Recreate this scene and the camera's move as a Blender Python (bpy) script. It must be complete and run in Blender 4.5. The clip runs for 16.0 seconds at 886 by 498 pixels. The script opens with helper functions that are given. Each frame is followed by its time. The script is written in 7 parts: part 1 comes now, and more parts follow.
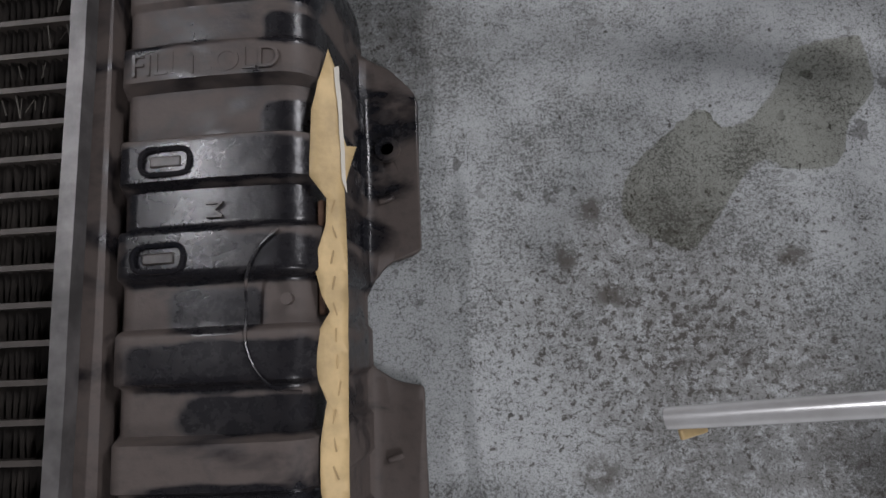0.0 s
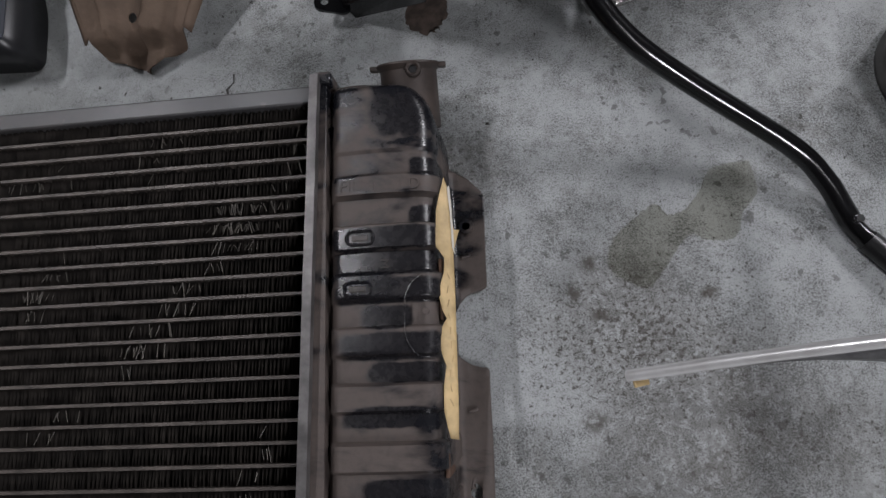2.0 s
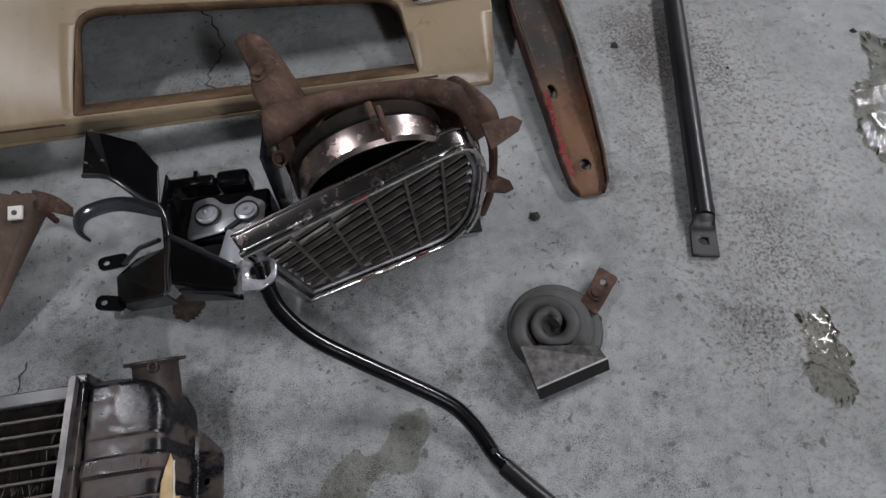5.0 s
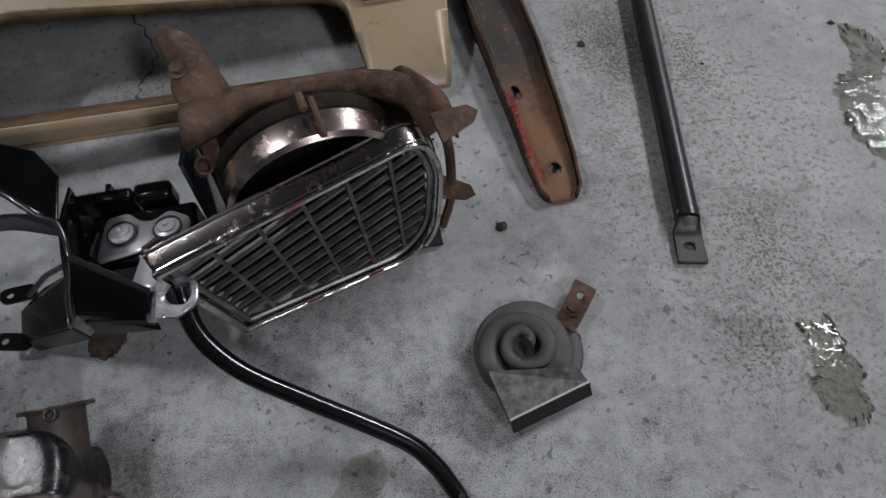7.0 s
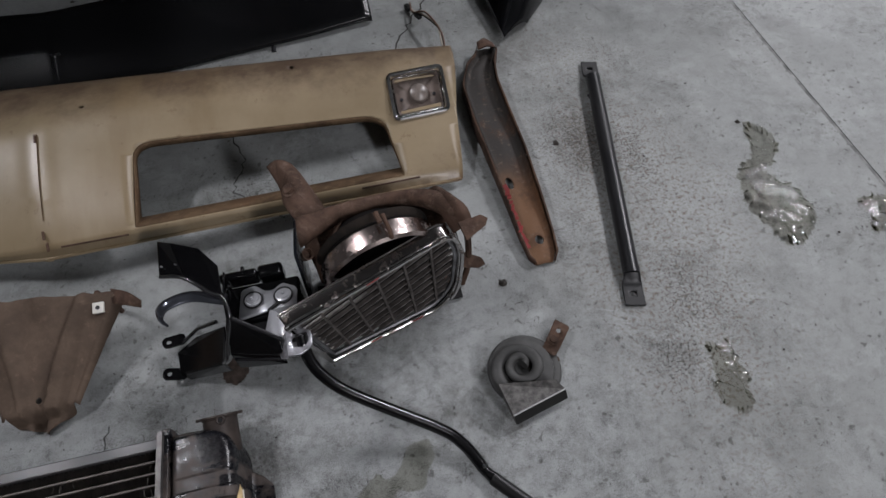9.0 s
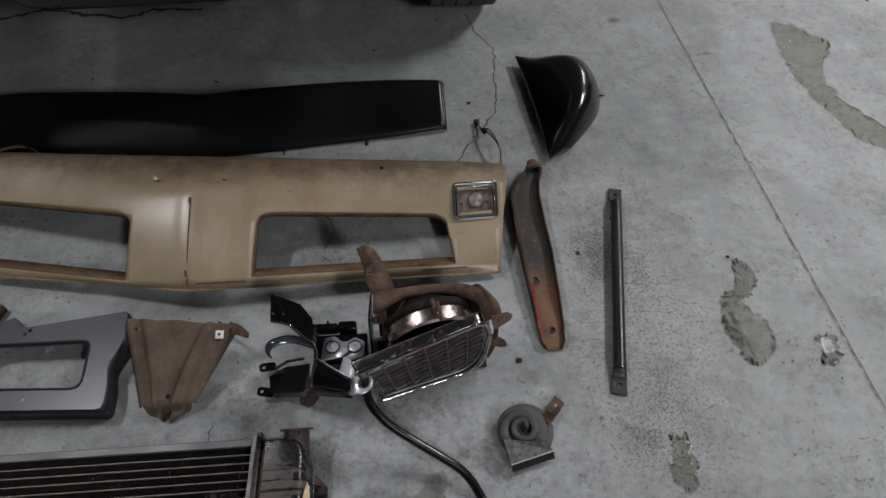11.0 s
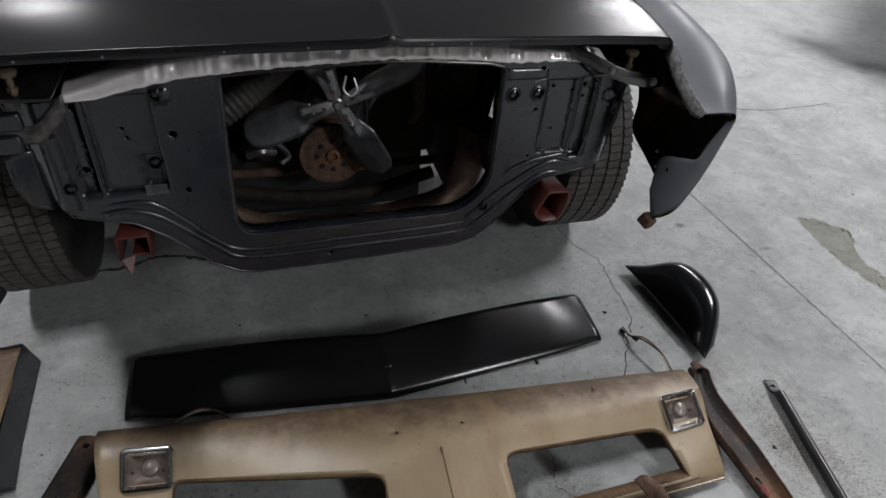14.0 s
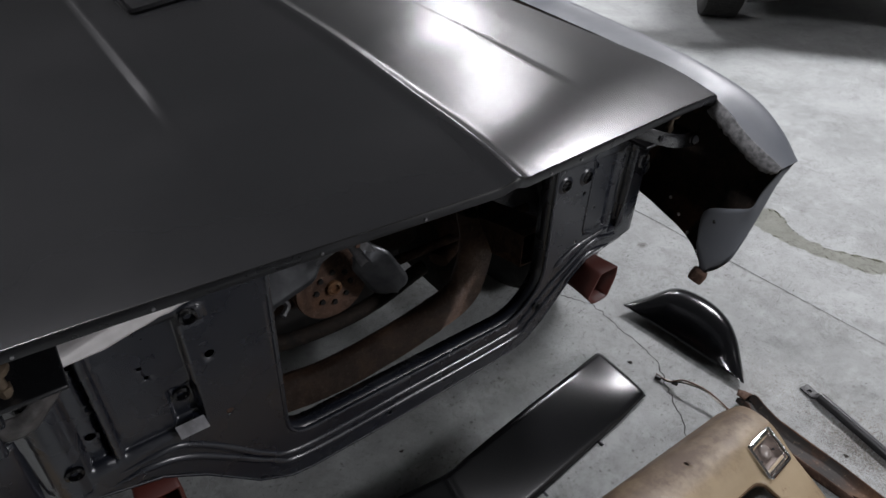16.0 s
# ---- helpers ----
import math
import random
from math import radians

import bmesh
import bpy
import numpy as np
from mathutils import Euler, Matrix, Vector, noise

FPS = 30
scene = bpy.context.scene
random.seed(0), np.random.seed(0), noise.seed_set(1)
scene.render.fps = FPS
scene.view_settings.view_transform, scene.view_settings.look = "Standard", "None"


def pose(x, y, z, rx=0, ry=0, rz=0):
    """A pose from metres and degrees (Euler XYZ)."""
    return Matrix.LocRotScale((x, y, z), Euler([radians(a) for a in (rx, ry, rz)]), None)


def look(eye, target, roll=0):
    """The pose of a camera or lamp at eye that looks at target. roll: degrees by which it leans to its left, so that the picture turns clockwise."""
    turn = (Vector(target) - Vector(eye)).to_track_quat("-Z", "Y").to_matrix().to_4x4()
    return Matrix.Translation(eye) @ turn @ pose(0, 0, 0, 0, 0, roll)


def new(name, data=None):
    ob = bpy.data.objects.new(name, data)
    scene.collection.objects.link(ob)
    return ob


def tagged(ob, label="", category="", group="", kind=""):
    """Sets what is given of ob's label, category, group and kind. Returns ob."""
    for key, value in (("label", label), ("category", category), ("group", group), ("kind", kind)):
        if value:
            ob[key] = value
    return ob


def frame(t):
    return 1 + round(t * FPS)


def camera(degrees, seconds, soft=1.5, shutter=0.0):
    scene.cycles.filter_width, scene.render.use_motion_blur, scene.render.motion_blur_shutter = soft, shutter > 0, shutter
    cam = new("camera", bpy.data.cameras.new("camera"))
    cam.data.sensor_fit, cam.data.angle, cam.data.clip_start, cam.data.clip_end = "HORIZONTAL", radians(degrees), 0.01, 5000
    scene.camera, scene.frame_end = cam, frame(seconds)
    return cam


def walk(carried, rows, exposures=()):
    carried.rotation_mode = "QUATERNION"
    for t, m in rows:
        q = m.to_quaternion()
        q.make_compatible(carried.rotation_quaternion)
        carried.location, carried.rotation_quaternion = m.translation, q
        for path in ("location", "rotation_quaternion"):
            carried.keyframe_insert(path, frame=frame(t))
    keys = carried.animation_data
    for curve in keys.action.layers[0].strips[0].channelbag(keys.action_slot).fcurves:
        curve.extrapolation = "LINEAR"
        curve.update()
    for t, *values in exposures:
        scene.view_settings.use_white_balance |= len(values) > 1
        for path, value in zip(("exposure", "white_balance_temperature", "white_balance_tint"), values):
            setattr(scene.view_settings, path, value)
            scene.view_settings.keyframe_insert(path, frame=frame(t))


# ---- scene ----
cam = camera(71.1, 16.0)
PATH = [
    (0, (0.044, 0.063, 0.297), (-0.138, 0.361, -1.672), -34.5),
    (0.5, (0.045, 0.061, 0.315), (-0.174, 0.378, -1.648), -37.4),
    (1, (0.04, 0.055, 0.353), (-0.198, 0.404, -1.601), -37.1),
    (1.5, (0.031, 0.044, 0.423), (-0.205, 0.45, -1.521), -32.3),
    (2, (0.029, 0.029, 0.497), (-0.195, 0.469, -1.441), -29.8),
    (2.5, (0.034, 0.022, 0.579), (-0.117, 0.494, -1.359), -21.6),
    (3, (0.037, 0.006, 0.671), (-0.094, 0.503, -1.262), -18.5),
    (3.5, (0.067, 0.003, 0.733), (-0.037, 0.545, -1.189), -17.7),
    (4, (0.127, 0.018, 0.734), (0.084, 0.681, -1.153), -11.7),
    (4.5, (0.185, 0.033, 0.712), (0.221, 0.823, -1.126), -5.4),
    (5, (0.234, 0.046, 0.672), (0.328, 0.947, -1.111), -3.0),
    (5.2, (0.245, 0.048, 0.647), (0.351, 0.972, -1.123), -3.5),
    (7.3, (0.261, 0.062, 0.587), (0.44, 1.058, -1.138), -1.8),
    (7.5, (0.258, 0.057, 0.602), (0.438, 1.06, -1.119), -2.3),
    (8, (0.249, 0.038, 0.683), (0.433, 1.047, -1.034), -3.1),
    (8.5, (0.233, 0.005, 0.784), (0.422, 1.015, -0.931), -2.0),
    (8.7, (0.219, -0.012, 0.818), (0.423, 1.007, -0.891), -2.0),
    (10.8, (0.18, -0.13, 1.148), (0.3, 1.018, -0.485), -0.3),
    (11, (0.177, -0.133, 1.166), (0.283, 1.031, -0.457), 1.3),
    (11.5, (0.17, -0.12, 1.199), (0.213, 1.136, -0.357), 2.8),
    (12, (0.109, -0.128, 1.222), (0.121, 1.204, -0.27), 0.9),
    (12.5, (-0.063, -0.145, 1.253), (0.143, 1.291, -0.123), 3.7),
    (13, (-0.227, -0.116, 1.255), (0.047, 1.382, -0.042), 7.3),
    (13.5, (-0.412, -0.03, 1.278), (-0.044, 1.503, 0.047), 5.4),
    (14, (-0.575, 0.057, 1.295), (-0.063, 1.532, 0.046), 5.5),
    (14.5, (-0.779, 0.119, 1.321), (0.002, 1.518, 0.124), 4.6),
    (15, (-0.91, 0.22, 1.316), (-0.045, 1.555, 0.103), 6.4),
    (15.5, (-0.888, 0.392, 1.332), (0.028, 1.713, 0.143), 4.6),
    (16, (-0.853, 0.535, 1.33), (0.124, 1.808, 0.136), 2.1),
]
walk(cam, [(t, look(eye, target, roll)) for t, eye, target, roll in PATH], exposures=[(0.0, -0.1, 6450, 11), (1.0, -0.1, 6450, 11), (3.0, 0.16, 6450, 11), (5.0, -0.1, 6450, 11), (8.5, -0.14, 6450, 11), (11.0, -0.15, 6550, 9.5), (12.0, -0.19, 6600, 9), (13.0, -0.06, 6650, 8.5), (14.0, 0.24, 6600, 9), (15.0, 0.29, 6550, 9.5), (16.0, 0.4, 6500, 10.5)])

# ---- world, lights ----
world = bpy.data.worlds.new("world")
scene.world = world
world.use_nodes = True
world.node_tree.nodes["Background"].inputs[0].default_value = (0.55, 0.6, 0.65, 1)
world.node_tree.nodes["Background"].inputs[1].default_value = 0.02


def strip_light(x, y, z, sx, sy, watts, tint=(0.995, 0.985, 1.035)):
    data = bpy.data.lights.new("strip_lamp", "AREA")
    data.shape, data.size, data.size_y, data.energy, data.color = "RECTANGLE", sx, sy, watts, tint
    ob = new("strip_lamp", data)
    ob.matrix_world = pose(x, y, z)
    return ob


ROOF = 3.9
strip_light(4.1, 2.4, ROOF - 0.15, 0.75, 1.5, 222)
strip_light(5.0, 6.1, ROOF - 0.15, 0.42, 1.3, 92)
strip_light(6.6, 9.4, ROOF - 0.15, 0.85, 1.7, 175)
strip_light(-2.05, 1.4, ROOF - 0.15, 0.18, 0.75, 76)
strip_light(-3.6, 8.6, ROOF - 0.15, 0.5, 1.5, 68)
strip_light(2.6, -4.0, ROOF - 0.15, 0.4, 1.5, 205)
# added weak fill without a known fixture, brightens the crossmember
strip_light(1.9, -2.4, ROOF - 0.15, 0.4, 1.5, 16)

# ---- materials ----


class Mat:
    """A small wrapper to wire a principled material."""

    def __init__(self, name, rough=0.5, metal=0.0, spec=0.5, coat=0.0):
        self.m = bpy.data.materials.new(name)
        self.m.use_nodes = True
        self.t = self.m.node_tree
        self.b = self.t.nodes["Principled BSDF"]
        self.b.inputs["Roughness"].default_value = rough
        self.b.inputs["Metallic"].default_value = metal
        self.b.inputs["Specular IOR Level"].default_value = spec
        self.b.inputs["Coat Weight"].default_value = coat
        self.b.inputs["Coat Roughness"].default_value = 0.08
        self.c = self.t.nodes.new("ShaderNodeTexCoord").outputs["Object"]

    def node(self, kind, **ins):
        n = self.t.nodes.new(kind)
        for k, v in ins.items():
            if k.startswith("p_"):
                continue
            sock = n.inputs[int(k[1:])] if k[0] == "i" and k[1:].isdigit() else n.inputs[k]
            if isinstance(v, bpy.types.NodeSocket):
                self.t.links.new(v, sock)
            else:
                sock.default_value = v
        return n

    def noise(self, scale, detail=4.0, rough=0.55, stretch=None, warp=0.0):
        vec = self.c
        if stretch:
            mp = self.node("ShaderNodeMapping", Vector=vec)
            mp.inputs["Scale"].default_value = stretch
            vec = mp.outputs[0]
        n = self.node("ShaderNodeTexNoise", Vector=vec, Scale=scale, Detail=detail, Roughness=rough, Distortion=warp)
        return n.outputs["Fac"]

    def voro(self, scale):
        n = self.node("ShaderNodeTexVoronoi", Vector=self.c, Scale=scale)
        return n.outputs["Distance"]

    def span(self, fac, lo, hi, a=0.0, b=1.0):
        n = self.node("ShaderNodeMapRange", i0=fac, i1=lo, i2=hi, i3=a, i4=b)
        n.interpolation_type = "SMOOTHSTEP"
        return n.outputs[0]

    def math(self, op, a, b=0.0):
        n = self.t.nodes.new("ShaderNodeMath")
        n.operation = op
        for i, v in enumerate((a, b)):
            if isinstance(v, bpy.types.NodeSocket):
                self.t.links.new(v, n.inputs[i])
            else:
                n.inputs[i].default_value = v
        return n.outputs[0]

    def mix(self, fac, a, b):
        n = self.t.nodes.new("ShaderNodeMix")
        n.data_type = "RGBA"
        for i, v in ((0, fac), (6, a), (7, b)):
            if isinstance(v, bpy.types.NodeSocket):
                self.t.links.new(v, n.inputs[i])
            elif i == 0:
                n.inputs[0].default_value = v
            else:
                n.inputs[i].default_value = (*v, 1)
        return n.outputs[2]

    def blob(self, x, y, rx, ry, wob, edge=0.25, square=False):
        """1 inside a wobbly ellipse on the ground (square: with fuller corners), 0 outside."""
        sep = self.node("ShaderNodeSeparateXYZ", i0=self.c)
        dx = self.math("DIVIDE", self.math("SUBTRACT", sep.outputs[0], x), rx)
        dy = self.math("DIVIDE", self.math("SUBTRACT", sep.outputs[1], y), ry)
        dx, dy = self.math("MULTIPLY", dx, dx), self.math("MULTIPLY", dy, dy)
        if square:
            r = self.math("POWER", self.math("ADD", self.math("POWER", dx, 3.0), self.math("POWER", dy, 3.0)), 1 / 6)
        else:
            r = self.math("SQRT", self.math("ADD", dx, dy))
        r = self.math("ADD", r, self.math("MULTIPLY", self.math("SUBTRACT", wob, 0.5), 1.5))
        return self.span(r, 1.0 + edge, 1.0 - edge)

    def color(self, v):
        if isinstance(v, bpy.types.NodeSocket):
            self.t.links.new(v, self.b.inputs["Base Color"])
        else:
            self.b.inputs["Base Color"].default_value = (*v, 1)
        return self

    def rough(self, v):
        self.t.links.new(v, self.b.inputs["Roughness"])
        return self

    def metal(self, v):
        self.t.links.new(v, self.b.inputs["Metallic"])
        return self

    def bump(self, h, dist=0.001, strength=0.5):
        n = self.node("ShaderNodeBump", Height=h, Distance=dist, Strength=strength)
        self.t.links.new(n.outputs[0], self.b.inputs["Normal"])
        return self


def concrete():
    k = Mat("concrete", 0.6, spec=0.35)
    big, mid, small = k.noise(1.6, 6, 0.6), k.noise(11, 8, 0.68), k.noise(70, 8, 0.72)
    grain, speck = k.noise(640, 6, 0.85), k.noise(1500, 3, 0.7)
    base = k.mix(k.span(big, 0.36, 0.64), (0.235, 0.246, 0.241), (0.33, 0.344, 0.338))
    base = k.mix(k.span(mid, 0.38, 0.7, 0, 0.8), base, (0.375, 0.39, 0.385))
    base = k.mix(k.span(small, 0.5, 0.74, 0, 0.4), base, (0.19, 0.196, 0.188))
    # bleached ground round the radiator
    pale = k.blob(0.1, 0.1, 0.45, 0.4, k.noise(5, 4), 0.8)
    base = k.mix(k.math("MULTIPLY", pale, 0.55), base, (0.47, 0.49, 0.495))
    # worn patches with a clear edge, where the cement skin has gone
    worn = k.math("MULTIPLY", k.span(k.noise(6, 9, 0.66, warp=0.4), 0.5, 0.515), k.span(k.noise(1.9, 3), 0.4, 0.6, 0.1, 0.38))
    base = k.mix(worn, base, (0.235, 0.243, 0.236))
    # open pores, crisp, denser in some places
    wide = k.span(k.noise(7, 7, 0.72), 0.34, 0.66)
    clump = k.math("MULTIPLY", k.math("SUBTRACT", k.noise(45, 6, 0.75), 0.5), 0.28)
    dense = k.math("ADD", clump, k.math("ADD", k.math("MULTIPLY", wide, 0.07), k.math("MULTIPLY", pale, 0.055)))
    pore = k.span(k.math("ADD", grain, dense), 0.6, 0.65)
    base = k.mix(k.math("MULTIPLY", pore, 0.78), base, (0.05, 0.051, 0.047))
    tiny = k.span(k.math("ADD", speck, dense), 0.57, 0.66)
    base = k.mix(k.math("MULTIPLY", tiny, 0.42), base, (0.075, 0.075, 0.072))
    base = k.mix(k.math("MULTIPLY", k.span(k.noise(330, 4, 0.7), 0.6, 0.66), 0.3), base, (0.54, 0.555, 0.55))
    # crisp dark flecks of dirt
    wob = k.math("ADD", k.math("MULTIPLY", k.noise(22, 6, 0.7), 0.75), k.math("MULTIPLY", k.noise(110, 5, 0.75), 0.55))
    soft = k.math("MULTIPLY", k.span(k.noise(34, 9, 0.78), 0.52, 0.57), k.span(k.noise(3.4, 6, 0.65), 0.42, 0.6))
    base = k.mix(k.math("MULTIPLY", soft, 0.3), base, (0.1, 0.094, 0.08))
    drip = k.math("MULTIPLY", k.span(k.noise(95, 3, 0.5), 0.628, 0.646), k.span(k.noise(9, 4, 0.6), 0.44, 0.56))
    base = k.mix(k.math("MULTIPLY", drip, 0.6), base, (0.05, 0.047, 0.042))
    fleck = k.span(k.noise(190, 3, 0.55, stretch=(1, 0.6, 1)), 0.69, 0.71)
    base = k.mix(k.math("MULTIPLY", fleck, 0.9), base, (0.04, 0.037, 0.032))
    crumb = k.span(k.noise(130, 7, 0.78), 0.42, 0.52, 0.2, 1.0)
    for x, y, rx, ry, amt in ((0.11, 0.085, 0.07, 0.055, 0.45), (0.16, 0.02, 0.09, 0.06, 0.55), (0.25, -0.02, 0.1, 0.05, 0.35), (0.3, -0.09, 0.06, 0.04, 0.6), (0.13, -0.05, 0.07, 0.05, 0.5), (0.62, 0.66, 0.06, 0.11, 0.6), (0.56, 0.95, 0.07, 0.1, 0.35), (-0.02, 0.21, 0.05, 0.04, 0.5), (1.1, 1.38, 0.03, 0.012, 0.6), (0.86, 1.562, 0.024, 0.017, 0.9), (0.075, 0.1, 0.007, 0.009, 0.95), (0.094, 0.081, 0.009, 0.007, 0.95), (0.082, 0.0, 0.013, 0.011, 0.8), (0.178, 0.094, 0.008, 0.006, 0.95), (0.088, 0.123, 0.008, 0.01, 0.9), (1.6, 1.05, 0.12, 0.08, 0.3), (-0.45, 0.5, 0.2, 0.05, 0.4), (0.0, 0.66, 0.12, 0.06, 0.45)):
        base = k.mix(k.math("MULTIPLY", k.math("MULTIPLY", k.blob(x, y, rx, ry, wob, 0.45), crumb), amt), base, (0.078, 0.072, 0.063))
    rust = k.math("MULTIPLY", k.span(k.noise(150, 7, 0.8), 0.5, 0.6), k.blob(0.66, 0.5, 0.15, 0.42, k.noise(7, 3), 0.7))
    base = k.mix(k.math("MULTIPLY", rust, 0.85), base, (0.125, 0.09, 0.064))
    # gritty dirt, thick in the middle of each spill and thinning outwards
    spill = None
    for x, y, rx, ry, amt in ((0.61, 0.67, 0.1, 0.12, 1.0), (0.69, 0.62, 0.05, 0.12, 0.9), (0.66, 0.33, 0.07, 0.1, 0.9), (0.61, 0.23, 0.07, 0.08, 0.85), (0.7, 0.3, 0.08, 0.14, 0.6), (0.5, 0.42, 0.07, 0.12, 0.5), (0.55, 0.5, 0.05, 0.14, 0.6), (0.5, 0.25, 0.1, 0.1, 0.35), (0.12, 0.06, 0.12, 0.08, 0.9), (0.22, -0.01, 0.13, 0.07, 0.6), (0.05, 0.02, 0.05, 0.1, 0.5), (-0.2, 0.28, 0.16, 0.05, 0.6), (-0.02, 0.22, 0.08, 0.07, 0.6), (0.0, 0.68, 0.2, 0.1, 0.7), (-0.65, 0.66, 0.2, 0.08, 0.6), (0.88, 0.5, 0.1, 0.2, 0.45), (1.15, 1.5, 0.1, 0.16, 0.5), (0.75, 1.45, 0.2, 0.1, 0.35), (0.75, 0.85, 0.1, 0.1, 0.6), (0.98, 0.95, 0.09, 0.08, 0.6), (0.55, 1.0, 0.1, 0.06, 0.5)):
        one = k.math("MULTIPLY", k.blob(x, y, rx, ry, wob, 0.95), amt)
        spill = one if spill is None else k.math("MAXIMUM", spill, one)
    grit = k.span(k.math("ADD", k.noise(240, 6, 0.8), k.math("MULTIPLY", spill, 0.16)), 0.64, 0.68)
    base = k.mix(k.math("MULTIPLY", grit, 0.85), base, (0.04, 0.034, 0.027))
    k.color(base)
    k.rough(k.span(mid, 0.2, 0.8, 0.4, 0.66))
    k.bump(k.math("ADD", k.math("MULTIPLY", speck, 0.4), k.math("SUBTRACT", small, pore)), 0.0012, 0.4)
    return k.m


def painted(name, col, rough=0.35, dust=0.15, dustcol=(0.2, 0.19, 0.18), coat=0.0, spec=0.5, grain=0.12):
    k = Mat(name, rough, spec=spec, coat=coat)
    d = k.math("MULTIPLY", k.span(k.noise(7, 5, 0.65), 0.42, 0.75), dust)
    d = k.math("ADD", d, k.math("MULTIPLY", k.span(k.noise(90, 3), 0.66, 0.72), dust * 0.8))
    k.color(k.mix(d, col, dustcol))
    k.rough(k.span(k.noise(11, 4), 0.3, 0.75, rough * 0.85, min(1, rough * 1.35)))
    k.bump(k.noise(500, 2), 0.0003, grain)
    return k.m


def rusty(name, dark=(0.04, 0.024, 0.017), mid=(0.11, 0.066, 0.047), pale=(0.19, 0.135, 0.105), rough=0.8, seed=0.0):
    k = Mat(name, rough, spec=0.25)
    a, b = k.noise(16, 6, 0.7, warp=0.6), k.noise(70, 5, 0.7)
    col = k.mix(k.span(a, 0.32, 0.62), dark, mid)
    col = k.mix(k.span(b, 0.5, 0.78, 0, 0.8), col, pale)
    col = k.mix(k.span(k.noise(9, 5), 0.56, 0.7, 0, 0.4), col, (0.17, 0.085, 0.045))
    k.color(col)
    k.bump(k.math("ADD", a, b), 0.0012, 0.5)
    return k.m


def chrome(name, pitted=0.4, tint=(0.72, 0.72, 0.72), gloss=0.1):
    k = Mat(name, 0.12, 1.0)
    p = k.math("MULTIPLY", k.span(k.noise(60, 6, 0.75), 0.5, 0.68), pitted)
    k.color(k.mix(p, tint, (0.16, 0.1, 0.07)))
    k.rough(k.span(p, 0, 1, gloss, 0.75))
    k.bump(p, 0.0004, 0.4)
    return k.m


def tank_black():
    k = Mat("tank_black_dusty", 0.3, spec=0.4)
    dust = k.span(k.math("ADD", k.math("MULTIPLY", k.noise(26, 5, 0.6, stretch=(0.55, 1.2, 1), warp=0.5), 0.6), k.math("MULTIPLY", k.noise(9, 3), 0.4)), 0.42, 0.52)
    wob = k.noise(70, 4, 0.6)
    # ribs that a hand has wiped clean
    clean = None
    for x, y, rx, ry in ((-0.06, 0.133, 0.042, 0.0085), (-0.056, 0.116, 0.042, 0.0095), (-0.055, 0.096, 0.04, 0.0085), (-0.06, 0.078, 0.018, 0.0085), (-0.056, 0.058, 0.036, 0.0095), (-0.048, 0.041, 0.026, 0.007), (-0.03, 0.15, 0.012, 0.007), (-0.03, 0.185, 0.012, 0.008), (-0.058, 0.012, 0.03, 0.007), (-0.04, 0.235, 0.03, 0.025), (-0.05, -0.035, 0.03, 0.008), (-0.06, -0.07, 0.03, 0.008)):
        one = k.blob(x + 0.4, y - 0.05, rx, ry, k.math("ADD", k.math("MULTIPLY", wob, 0.4), 0.3), 0.12, True)
        clean = one if clean is None else k.math("MAXIMUM", clean, one)
    dust = k.math("MULTIPLY", dust, k.math("SUBTRACT", 1.0, k.math("MULTIPLY", clean, 0.94)))
    fine, film = k.noise(160, 5, 0.7), k.noise(40, 5, 0.7)
    col = k.mix(dust, (0.0065, 0.007, 0.0095), (0.088, 0.071, 0.063))
    col = k.mix(k.math("MULTIPLY", k.span(fine, 0.45, 0.75, 0, 0.45), k.span(dust, 0, 0.6, 0.35, 1)), col, (0.045, 0.038, 0.036))
    col = k.mix(k.span(film, 0.55, 0.68, 0, 0.25), col, (0.075, 0.07, 0.07))
    k.color(col)
    k.rough(k.math("ADD", k.span(dust, 0, 1, 0.2, 0.52), k.math("MULTIPLY", fine, 0.14)))
    k.bump(k.math("ADD", fine, k.math("MULTIPLY", film, 0.6)), 0.0004, 0.45)
    return k.m


